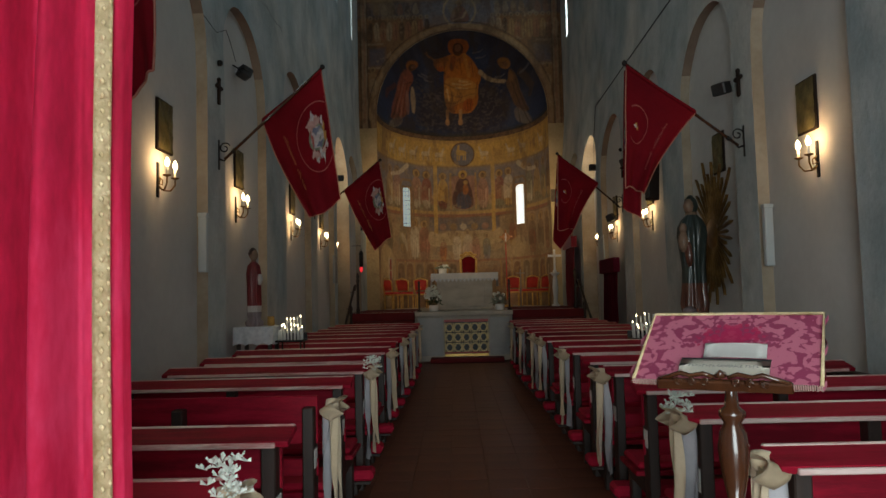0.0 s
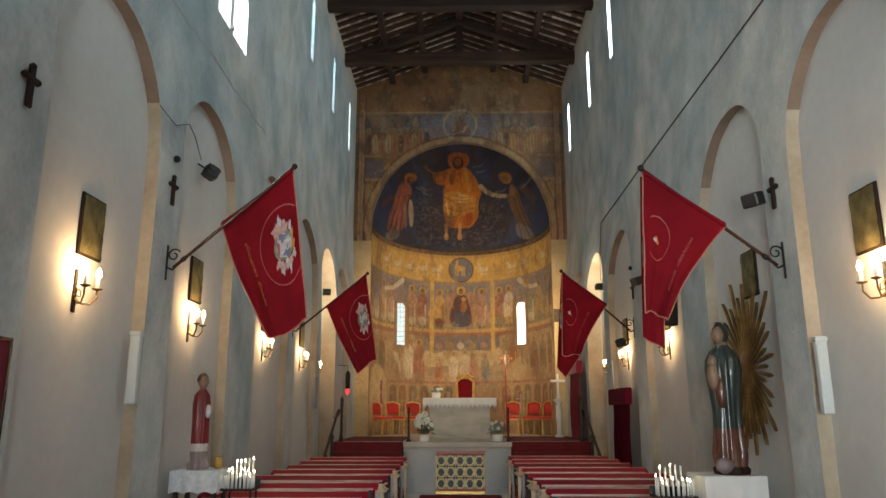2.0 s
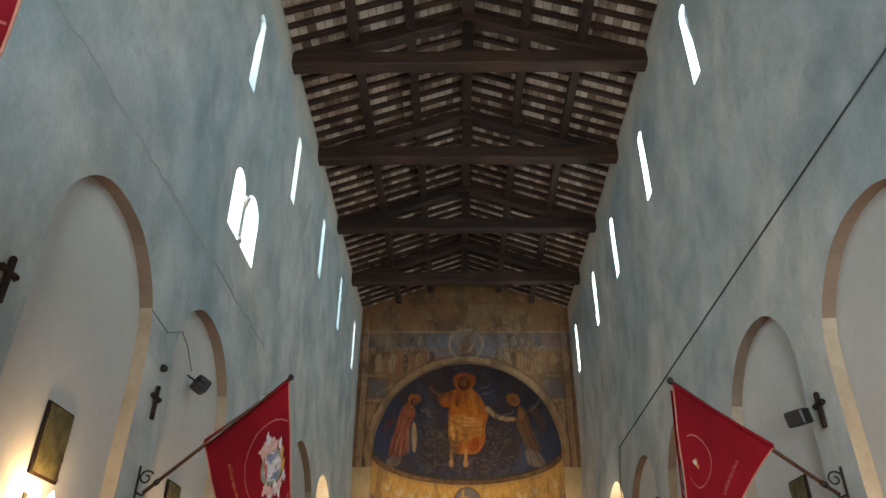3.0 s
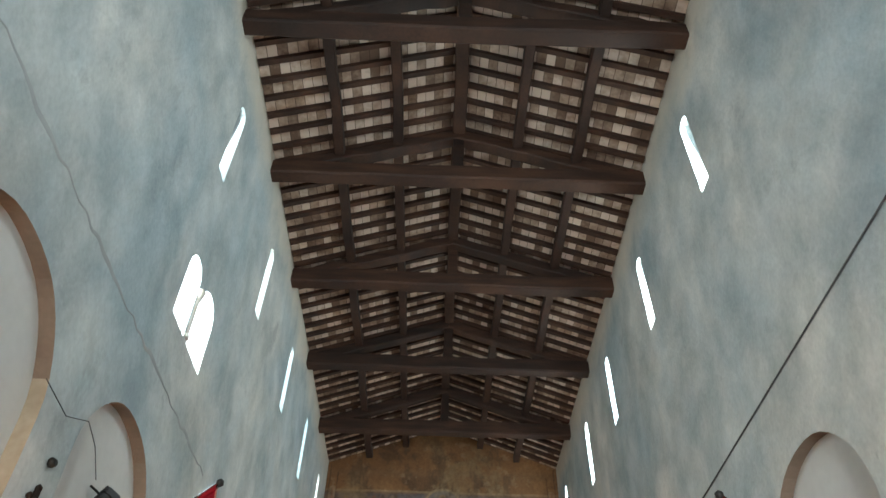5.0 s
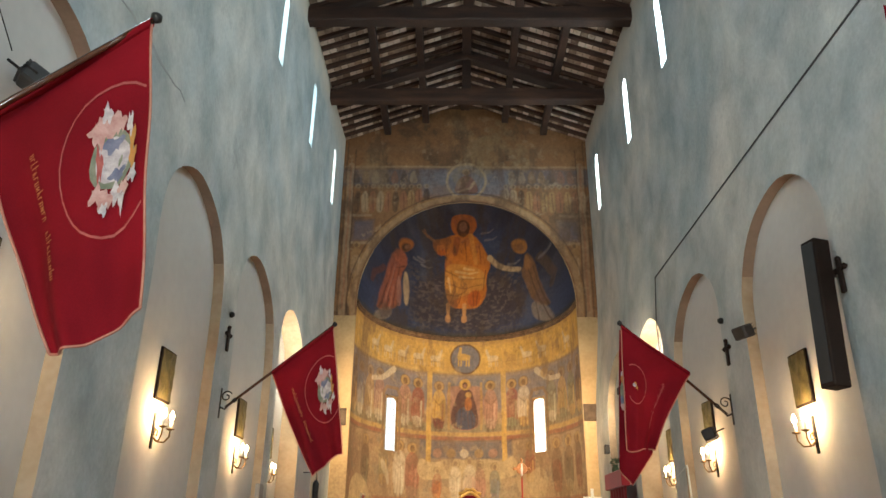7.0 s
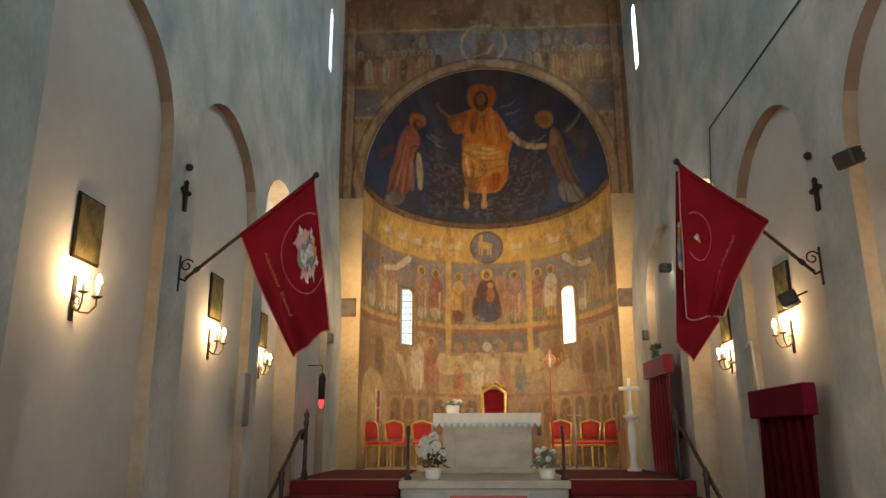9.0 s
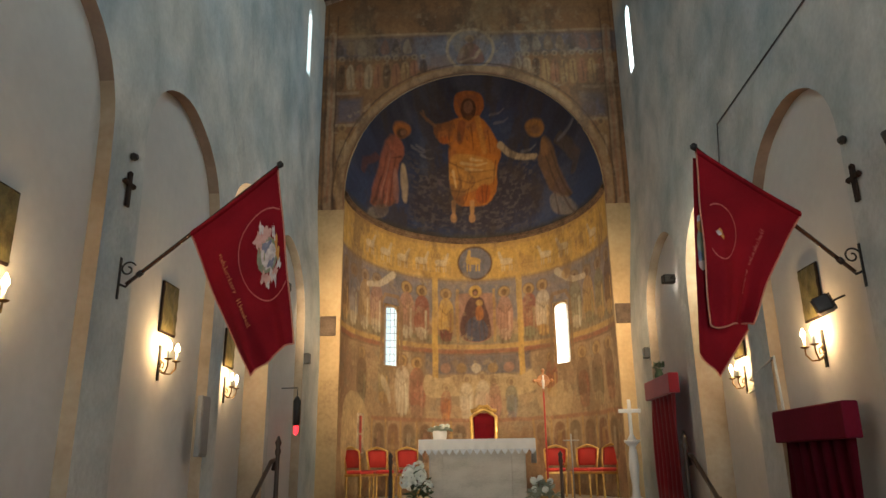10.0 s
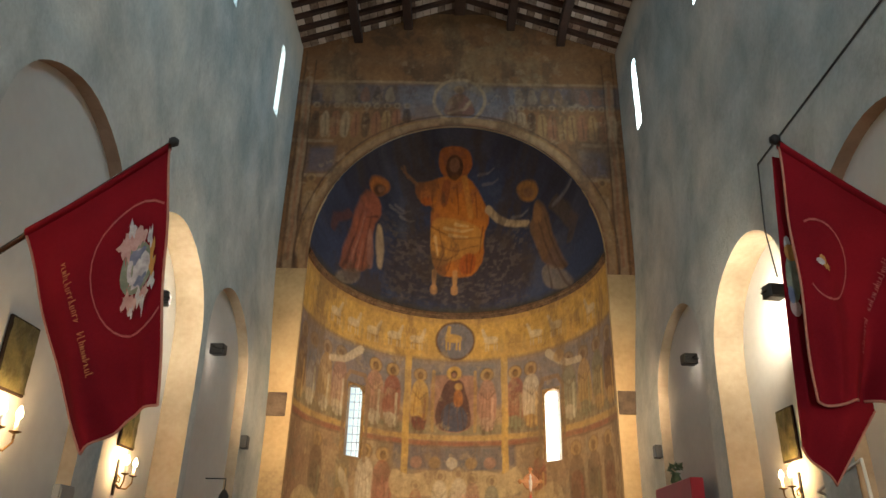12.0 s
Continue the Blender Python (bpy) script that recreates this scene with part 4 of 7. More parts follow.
# upper register
F.band(-3.6, 3.6, 4.45, 5.28, GREYBLUE, 0.85, 0.16)
F.band(-3.6, 3.6, 3.98, 4.15, GREEN, 0.7, 0.06)
F.band(-3.6, 3.6, 3.88, 3.97, YELLOW, 0.65)
F.band(-3.6, 3.6, 3.79, 3.87, RED, 0.8)
F.band(-3.6, 3.6, 3.76, 3.79, BROWN, 0.6)
F.band(-1.05, 1.12, 3.38, 3.77, BLUE, 0.6, 0.06)
F.poly([(-0.40, 4.02), (0.44, 4.02), (0.46, 4.95), (0.36, 5.05), (-0.32, 5.05), (-0.42, 4.95)], ROSE, 0.9)
for x in (-0.36, 0.40):
    F.line([(x, 4.04), (x, 5.10)], 0.06, OCHRE, 0.8)
F.poly([(-0.28, 4.04), (0.30, 4.04), (0.34, 4.34), (0.25, 4.70), (0.15, 4.98), (-0.11, 4.98), (-0.22, 4.68), (-0.33, 4.35)], (0.12, 0.062, 0.05))
F.poly([(-0.20, 4.04), (0.24, 4.04), (0.28, 4.36), (0.06, 4.58), (-0.20, 4.46)], (0.085, 0.085, 0.115), 0.9)
F.disc(0.02, 5.08, 0.135, YELLOW)
F.disc(0.02, 5.06, 0.075, BROWN, 1, 0.06)
F.disc(0.02, 5.05, 0.045, ROSE, 0.8, 0.036)
F.disc(0.10, 4.83, 0.07, OCHRE)
F.poly([(0.0, 4.45), (0.19, 4.48), (0.17, 4.77), (0.03, 4.78)], ORANGE, 0.85)
for x in (-0.2, -0.08, 0.1, 0.2):
    F.line([(x, 4.08), (x * 0.7, 4.55)], 0.02, BROWN, 0.6)
for u, c1, c2 in ((-0.60, YELLOW, (0.15, 0.045, 0.035)), (0.62, ROSE, (0.42, 0.26, 0.18)), (-1.12, RED, WHITE), (-1.46, ROSE, WHITE), (1.14, RED, GREEN), (1.44, WHITE, OCHRE), (2.22, GREEN, WHITE), (2.58, OCHRE, GREEN), (2.94, GREEN, OCHRE), (3.3, BROWN, OCHRE), (-2.2, ROSE, WHITE), (-2.55, OCHRE, WHITE), (-2.92, GREYBLUE, WHITE), (-3.28, BROWN, OCHRE)):
    F.robed(u, 4.0, rng.uniform(1.14, 1.22), c1, c2, OCHRE if abs(u) < 2 else (0.30, 0.19, 0.09), BROWN, rng, 0, 0.92 if abs(u) < 2.0 else 0.7)
for u in (-0.83, 0.94):
    F.line([(u, 3.30), (u, 5.32)], 0.12, YELLOW, 0.95)
F.line([(-2.45, 4.90), (-2.15, 4.97), (-1.98, 5.08), (-1.78, 5.24)], 0.10, WHITE, 0.9, 0.14)
F.line([(2.50, 4.95), (2.2, 4.98), (2.0, 5.08), (1.80, 5.24)], 0.10, WHITE, 0.9, 0.14)
F.disc(2.02, 5.14, 0.11, OCHRE, 0.8)
# lower register
for u, h, c1, c2 in ((-1.55, 1.2, WHITE, WHITE), (-1.22, 1.25, RED, ROSE), (-2.0, 1.0, GREEN, OCHRE), (-2.6, 1.1, BROWN, GREEN), (1.55, 0.9, RED, OCHRE), (2.3, 1.15, BROWN, RED), (2.7, 1.15, BROWN, GREEN), (3.1, 1.1, BROWN, RED)):
    F.robed(u, 3.72 - h, h, c1, c2, OCHRE, BROWN, rng, 0, 0.8 if abs(u) < 1.7 else 0.55)
for i, u in enumerate((-0.62, -0.3, 0.0, 0.34, 0.66)):
    F.disc(u, 3.50, 0.10, (ROSE, OCHRE, WHITE, OCHRE, ROSE)[i], 0.75)
F.poly([(-1.08, 3.42), (-0.75, 3.26), (-0.30, 3.40), (0.1, 3.34), (0.55, 3.40), (0.9, 3.28), (1.16, 3.50), (1.30, 3.0), (0.6, 2.92), (-0.3, 2.98), (-1.10, 2.86)], PATCH, 0.95)
for u, h, c1, c2 in ((-0.62, 0.75, RED, ORANGE), (-0.20, 0.95, WHITE, WHITE), (0.12, 1.0, WHITE, ROSE), (0.36, 0.9, ROSE, ROSE), (0.70, 0.85, (0.16, 0.17, 0.13), GREYBLUE)):
    F.robed(u, 2.45, h, c1, c2, (0.36, 0.25, 0.13), (0.2, 0.12, 0.07), rng, 0, 0.68)
F.poly([(-3.3, 2.90), (-2.36, 2.86), (-2.30, 1.2), (-3.3, 1.2)], PATCH, 0.95)
F.poly([(1.45, 3.0), (1.85, 3.2), (2.05, 2.9), (1.9, 2.5), (1.5, 2.55)], PATCH, 0.6)
F.poly([(-2.02, 3.30), (-1.85, 3.05), (-1.80, 2.7), (-1.95, 2.9), (-2.1, 3.2)], WHITE, 0.55)
F.band(-2.3, 3.5, 2.45, 2.52, RED, 0.6)
for k, u in enumerate((-2.1, -1.75, -1.4, -1.05, -0.7, -0.35, 1.30, 1.66, 2.02, 2.38, 2.74, 3.1)):
    F.poly([(u - 0.13, 1.7), (u + 0.13, 1.7), (u + 0.13, 2.25), (u + 0.08, 2.40), (u - 0.08, 2.40), (u - 0.13, 2.25)], (BROWN, (0.16, 0.07, 0.04), (0.13, 0.095, 0.06))[k % 3], 0.75)
    F.line([(u - 0.18, 1.65), (u - 0.18, 2.46)], 0.045, OCHRE, 0.75)
    F.line([(u - 0.02, 1.8), (u, 2.2)], 0.09, (ROSE, OCHRE, WHITE)[k % 3], 0.35)
F.clouds(5.0, 11, PATCH, 0.62, 0.72, 0.35)
F.clouds(7.0, 12, (0.14, 0.10, 0.07), 0.64, 0.74, 0.35)
for w in wa:
    a = sum(w) / 2 * 2.25
    F.line([(a - 0.24, 3.42), (a - 0.24, 4.66), (a - 0.15, 4.82), (a + 0.15, 4.82), (a + 0.24, 4.66), (a + 0.24, 3.42)], 0.07, (0.26, 0.16, 0.085), 0.85)
ang = gu / 2.25
pts = np.stack([AX + (AR - 0.014) * np.sin(ang), AY + (AB - 0.014) * np.cos(ang), up_z(gv)], -1)
mid, midz = (ang[1:, 1:] + ang[:-1, :-1]) / 2, (pts[1:, 1:, 2] + pts[:-1, :-1, 2]) / 2
solid = np.ones(mid.shape, bool)
for p, q in wa:
    solid &= ~((mid > p - 0.004) & (mid < q + 0.004) & (midz > WZ0 - 0.01) & (midz < WZ1 + 0.01))
fresco_sheet("painted_plaster", apse, pts, F.finish(3, (0.20, 0.125, 0.07)), solid, "faded fresco registers of robed shapes on ochre ground")

# ---- half dome: blue sky, dark clouds, three plain robed shapes
ga, ge = np.meshgrid(np.linspace(-1.5608, 1.5608, 360), np.linspace(0.0, 1.55, 170), indexing="ij")
F = Fresco(np.sin(ga) * np.cos(ge), ge, (0.036, 0.052, 0.110), 51, 0.45, 0.22)
F.clouds(0.7, 5, (0.024, 0.030, 0.055), 0.45, 0.6, 0.8)
F.clouds(1.2, 6, (0.08, 0.085, 0.115), 0.50, 0.68, 0.6)
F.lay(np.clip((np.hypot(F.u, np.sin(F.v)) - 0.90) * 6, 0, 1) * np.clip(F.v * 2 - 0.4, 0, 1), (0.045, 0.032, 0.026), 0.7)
F.poly([(-0.50, 0.54), (-0.22, 0.72), (0.27, 0.69), (0.50, 0.58), (0.70, 0.12), (0.04, 0.08), (-0.62, 0.16)], (0.042, 0.034, 0.042), 0.95, 0.2)
DN = np.clip((value_noise(F.u * 1.0, F.v * 1.5, 30.0, 77, 2) - 0.52) * 8, 0, 1)
F.lay(DN * F.edge(np.maximum(np.abs(F.u - 0.02) - 0.58, np.abs(F.v - 0.36) - 0.30), 0.3), (0.10, 0.08, 0.078), 0.7)
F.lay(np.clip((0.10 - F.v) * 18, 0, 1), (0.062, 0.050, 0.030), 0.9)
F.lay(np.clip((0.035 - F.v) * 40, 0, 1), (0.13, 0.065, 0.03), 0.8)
AMB, GOLD, RUST, SHADE, PALE = (0.40, 0.135, 0.022), (0.44, 0.21, 0.048), (0.34, 0.075, 0.016), (0.12, 0.045, 0.016), (0.40, 0.30, 0.185)
WEST, EAST = ((0.071, 0.047), (0.007, 0.055)), ((0.077, -0.053), (-0.009, 0.065))


def tilted(u, v, axes, k):
    """A round form on the slanting flank of the half dome."""
    (a, b), (c, d) = axes
    return [(u + k * (a * math.cos(t) + c * math.sin(t)), v + k * (b * math.cos(t) + d * math.sin(t))) for t in [math.pi * i / 8 for i in range(16)]]


# central shape
F.disc(-0.018, 1.245, 0.15, (0.32, 0.10, 0.024), 0.95, 0.128)
F.poly([(-0.13, 1.120), (0.04, 1.168), (0.15, 1.065), (0.23, 0.887), (0.28, 0.775), (0.225, 0.644), (0.24, 0.472), (0.165, 0.352), (0.05, 0.331), (-0.15, 0.336), (-0.20, 0.478), (-0.21, 0.804), (-0.19, 0.887), (-0.27, 0.871), (-0.33, 0.927), (-0.335, 1.012), (-0.21, 1.068)], AMB, 1, 0.03, 1)
F.poly([(-0.20, 0.887), (-0.27, 0.866), (-0.30, 0.911), (-0.20, 0.961)], RUST, 0.7)
F.line([(-0.32, 1.007), (-0.37, 1.027), (-0.42, 1.039)], 0.034, (0.40, 0.19, 0.075), 0.95, 0.02)
F.line([(-0.385, 1.016), (-0.405, 1.065)], 0.015, (0.40, 0.19, 0.075), 0.9)
F.poly([(-0.205, 0.811), (0.045, 0.797), (0.22, 0.721), (0.225, 0.524), (0.0, 0.484), (-0.18, 0.390), (-0.21, 0.529)], GOLD, 0.9)
F.poly([(0.045, 0.512), (0.17, 0.535), (0.17, 0.363), (0.03, 0.358)], RUST, 0.9)
F.poly([(-0.115, 1.097), (-0.04, 1.120), (-0.07, 0.911), (-0.13, 0.871)], (0.17, 0.05, 0.022), 0.8)
F.line([(0.06, 1.131), (0.10, 0.927), (0.12, 0.818)], 0.045, GOLD, 0.6)
F.poly([(0.16, 1.035), (0.23, 0.879), (0.26, 0.761), (0.18, 0.775), (0.13, 0.895)], (0.36, 0.125, 0.026), 0.8)
for p in ([(-0.20, 0.721), (0.0, 0.644), (0.21, 0.644)], [(-0.19, 0.594), (-0.02, 0.547), (0.19, 0.582)], [(-0.19, 0.478), (-0.08, 0.467), (0.02, 0.524)], [(-0.16, 0.368), (-0.10, 0.524), (-0.14, 0.721)], [(-0.06, 0.390), (-0.02, 0.524)], [(0.10, 0.368), (0.10, 0.512)], [(0.13, 0.368), (0.15, 0.524)], [(0.22, 0.721), (0.20, 0.524)], [(-0.20, 0.997), (-0.19, 0.833)], [(0.0, 1.076), (0.02, 0.833)], [(0.15, 0.997), (0.17, 0.804)]):
    F.line(p, 0.016, SHADE, 0.65, 0.008)
for p in ([(-0.09, 0.721), (0.05, 0.701), (0.14, 0.714)], [(-0.05, 0.669), (0.10, 0.656)], [(0.0, 0.755), (0.10, 0.741)], [(-0.17, 0.644), (-0.15, 0.501)]):
    F.line(p, 0.03, (0.58, 0.40, 0.19), 0.6, 0.012)
F.disc(-0.022, 1.215, 0.105, (0.04, 0.022, 0.016), 0.95, 0.066)
F.disc(-0.022, 1.235, 0.06, (0.21, 0.10, 0.06), 0.9, 0.040)
for x in (-0.172, 0.000):
    F.line([(x, 0.37), (x - 0.004, 0.24)], 0.045, (0.42, 0.22, 0.085), 0.95, 0.03)
    F.line([(x - 0.005, 0.24), (x - 0.005, 0.215)], 0.06, (0.40, 0.21, 0.085), 0.9)
F.line([(0.255, 0.848), (0.34, 0.761), (0.41, 0.714), (0.56, 0.650)], 0.055, PALE, 0.95, 0.04)
# a rose shape leaning in from the west, a brown one from the east
ROBE_W, ROBE_E = (0.27, 0.088, 0.052), (0.15, 0.085, 0.048)
F.poly(tilted(-0.587, 0.832, WEST, 1.0), (0.37, 0.13, 0.03), 0.95)
F.poly([(-0.66, 0.775), (-0.585, 0.748), (-0.60, 0.650), (-0.66, 0.559), (-0.68, 0.273), (-0.74, 0.201), (-0.885, 0.115), (-0.865, 0.258), (-0.81, 0.450), (-0.75, 0.631)], ROBE_W, 1, 0.03, 1)
F.poly(tilted(-0.592, 0.810, WEST, 0.62), (0.05, 0.026, 0.018), 0.9)
F.poly(tilted(-0.578, 0.822, WEST, 0.38), (0.23, 0.115, 0.065), 0.9)
F.line([(-0.80, 0.535), (-0.88, 0.422), (-0.90, 0.342)], 0.03, (0.12, 0.042, 0.03), 0.8, 0.02)
F.poly([(-0.64, 0.588), (-0.585, 0.613), (-0.58, 0.299), (-0.637, 0.273)], PALE, 0.95)
F.poly([(-0.70, 0.524), (-0.655, 0.547), (-0.66, 0.263), (-0.71, 0.242)], (0.26, 0.13, 0.10), 0.85)
F.poly([(-0.885, 0.125), (-0.75, 0.237), (-0.745, 0.120), (-0.91, 0.000)], (0.24, 0.19, 0.145), 0.7)
for p in ([(-0.86, 0.161), (-0.80, 0.368), (-0.72, 0.619)], [(-0.80, 0.181), (-0.76, 0.412), (-0.69, 0.644)], [(-0.74, 0.222), (-0.71, 0.433), (-0.66, 0.644)], [(-0.62, 0.644), (-0.70, 0.594)], [(-0.84, 0.201), (-0.79, 0.412)]):
    F.line(p, 0.014, (0.085, 0.028, 0.022), 0.7, 0.006)
for p in ([(-0.83, 0.181), (-0.77, 0.390), (-0.70, 0.619)], [(-0.77, 0.201), (-0.73, 0.433)]):
    F.line(p, 0.014, (0.40, 0.19, 0.13), 0.6, 0.006)
F.poly(tilted(0.540, 0.859, EAST, 1.0), (0.34, 0.16, 0.045), 0.95)
F.poly([(0.605, 0.782), (0.68, 0.682), (0.73, 0.529), (0.815, 0.315), (0.865, 0.171), (0.705, 0.284), (0.63, 0.495), (0.575, 0.613), (0.605, 0.688)], ROBE_E, 1, 0.03, 1)
F.poly([(0.60, 0.775), (0.66, 0.682), (0.66, 0.582), (0.60, 0.644)], (0.24, 0.125, 0.055), 0.85)
F.poly(tilted(0.552, 0.842, EAST, 0.5), (0.20, 0.105, 0.055), 0.9)
F.line([(0.72, 0.669), (0.79, 0.570), (0.86, 0.444), (0.855, 0.368)], 0.05, (0.085, 0.06, 0.05), 0.85, 0.035)
F.poly([(0.68, 0.331), (0.845, 0.196), (0.90, 0.015), (0.705, 0.120)], (0.24, 0.195, 0.15), 0.7)
for p in ([(0.84, 0.201), (0.75, 0.433), (0.68, 0.619)], [(0.78, 0.242), (0.70, 0.456), (0.64, 0.619)], [(0.86, 0.050), (0.78, 0.263)], [(0.76, 0.100), (0.73, 0.284)]):
    F.line(p, 0.014, (0.055, 0.032, 0.024), 0.7, 0.006)
for u, v in ((0.22, 1.120), (-0.47, 0.748), (-0.40, 0.714), (0.50, 0.721), (0.78, 0.644), (-0.43, 0.775), (0.26, 1.035)):
    F.line([(u - 0.05, v + 0.012), (u + 0.02, v), (u + 0.06, v + 0.018)], 0.026, (0.20, 0.19, 0.20), 0.6, 0.008)
pts = np.stack([AX + (AR - 0.004) * np.sin(ga) * np.cos(ge), AY + (AB - 0.004) * np.cos(ga) * np.cos(ge), AZ + (AC - 0.004) * np.sin(ge)], -1)
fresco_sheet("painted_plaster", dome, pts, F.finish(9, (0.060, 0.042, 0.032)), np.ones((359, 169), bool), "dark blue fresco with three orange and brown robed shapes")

# ---- arch wall: brown ground, border, medallion and files of small upright shapes
gx, gz = np.meshgrid(np.linspace(-2.665, 2.665, 360), np.linspace(5.86, 10.75, 330), indexing="ij")
rad = np.hypot(gx - 0.02, gz - 6.2)
inner = (gz > 6.2) & (rad < 2.232) & (rad > 2.20)
sx = np.where(inner, 0.02 + (gx - 0.02) * 2.232 / rad, gx)
sz = np.where(inner, 6.2 + (gz - 6.2) * 2.232 / rad, gz)
F = Fresco(gx, gz, (0.195, 0.094, 0.040), 71, 1.0, 0.3)
F.clouds(0.8, 15, (0.24, 0.125, 0.055), 0.44, 0.62, 0.8)
F.clouds(1.6, 16, (0.075, 0.042, 0.026), 0.52, 0.66, 0.7)
W_OCHRE, W_PALE, W_BLUE, W_DARK, W_ROSE = (0.29, 0.165, 0.07), (0.34, 0.235, 0.145), (0.145, 0.13, 0.145), (0.05, 0.027, 0.018), (0.25, 0.10, 0.052)
F.band(-2.7, 2.7, 8.80, 9.22, (0.085, 0.082, 0.095), 0.75, 0.1)
F.band(-0.95, 0.98, 8.55, 9.18, W_BLUE, 0.85, 0.14)
F.band(-2.7, 2.7, 9.24, 9.29, W_PALE, 0.5)
F.band(-2.7, 2.7, 9.62, 9.80, (0.19, 0.105, 0.055), 0.5, 0.1)
for i in range(16):
    u = (-1) ** i * (1.02 + 0.105 * i)
    F.poly([(u - 0.10, 8.86), (u + 0.10, 8.86), (u + 0.07, 9.05), (u + 0.02, 9.18), (u - 0.05, 9.14)], rng.choice([W_OCHRE, W_ROSE, W_DARK, W_PALE]), 0.45)
for s in (-1, 1):
    for i in range(11):
        x = 0.86 + 0.165 * i
        z0 = max(8.16, 6.2 + math.sqrt(max(0.0, 2.42 ** 2 - x * x)))
        h = 8.80 - z0
        if h < 0.16:
            continue
        u = s * x + 0.02
        F.poly([(u - 0.07, z0), (u + 0.06, z0), (u + 0.075, z0 + 0.5 * h), (u + 0.045, z0 + 0.8 * h), (u - 0.045, z0 + 0.8 * h), (u - 0.075, z0 + 0.5 * h)], rng.choice([W_OCHRE, W_PALE, W_ROSE, W_OCHRE, W_DARK]), 0.7)
        F.line([(u + 0.02, z0 + 0.05), (u, z0 + 0.7 * h)], 0.02, W_DARK, 0.6)
        F.disc(u, 8.79, 0.055, W_PALE, 0.5)
        F.disc(u, 8.785, 0.03, W_DARK, 0.6)
    F.band(min(s * 2.0, s * 2.7), max(s * 2.0, s * 2.7), 8.06, 8.12, W_PALE, 0.5)
    F.band(min(s * 1.95, s * 2.38), max(s * 1.95, s * 2.38), 7.50, 7.98, (0.075, 0.08, 0.115), 0.6, 0.1)
    F.band(min(s * 2.0, s * 2.4), max(s * 2.0, s * 2.4), 7.42, 7.48, W_PALE, 0.5)
    for k in range(2):
        F.robed(s * (2.28 + 0.02 * k), 6.60 - 0.72 * k + 0.1, 0.80, W_OCHRE, W_PALE, W_OCHRE, W_DARK, rng, 0, 0.55)
    F.line([(s * 2.50, 5.8), (s * 2.50, 9.3)], 0.14, W_PALE, 0.5)
    F.line([(s * 2.50, 6.0), (s * 2.50, 9.3)], 0.05, W_ROSE, 0.6)
    F.line([(s * 2.42, 5.8), (s * 2.42, 9.7)], 0.022, W_DARK, 0.7)
    F.line([(s * 2.60, 5.8), (s * 2.60, 9.9)], 0.03, W_DARK, 0.5)
F.disc(0.02, 8.92, 0.40, W_BLUE, 0.9)
F.ring(0.02, 8.92, 0.42, 0.055, W_PALE, 0.8)
F.poly([(-0.26, 8.60), (0.30, 8.60), (0.24, 8.88), (0.10, 9.06), (-0.06, 9.06), (-0.20, 8.88)], (0.16, 0.07, 0.045), 0.85)
F.line([(-0.14, 8.66), (0.1, 8.74), (0.2, 8.9)], 0.05, W_PALE, 0.5)
F.disc(0.02, 9.14, 0.085, W_OCHRE, 0.85)
F.disc(0.02, 9.13, 0.05, W_DARK, 0.8)
F.ring(0.02, 6.2, 2.31, 0.12, (0.28, 0.165, 0.085), 0.9)
F.ring(0.02, 6.2, 2.37, 0.03, W_OCHRE, 0.6)
F.ring(0.02, 6.2, 2.245, 0.035, (0.20, 0.095, 0.05), 0.85)
F.ring(0.02, 6.2, 2.43, 0.025, W_DARK, 0.7)
F.clouds(6.0, 18, W_PALE, 0.62, 0.74, 0.35)
F.clouds(1.0, 19, (0.24, 0.16, 0.085), 0.60, 0.72, 0.5)
colours = F.finish(13, (0.10, 0.058, 0.034))
pts = np.stack([sx * AS, np.full(gx.shape, AF - 0.004), up_z(sz)], -1)
mx, mz = (gx[1:, 1:] + gx[:-1, :-1]) / 2, (gz[1:, 1:] + gz[:-1, :-1]) / 2
solid = ~((mz > 6.2) & (np.hypot(mx - 0.02, mz - 6.2) < 2.225)) & ~((mz <= 6.2) & (np.abs(mx - 0.02) < 2.23))
solid &= up_z(mz) < WALL_TOP - 0.02 + (RIDGE - WALL_TOP) * (1 - np.abs(mx * AS) / XU)
fresco_sheet("painted_plaster", arch_wall, pts, colours, solid, "worn brown fresco with small figures and a medallion")

# ---------------------------------------------------------------- roof
BEAMS = [0.6, 3.05, 5.5, 7.93, 10.35, 12.75, 15.2, 17.62]
EAVE = WALL_TOP - 0.02


def roof_z(x):
    return EAVE + (RIDGE - EAVE) * (1 - abs(x) / XU)


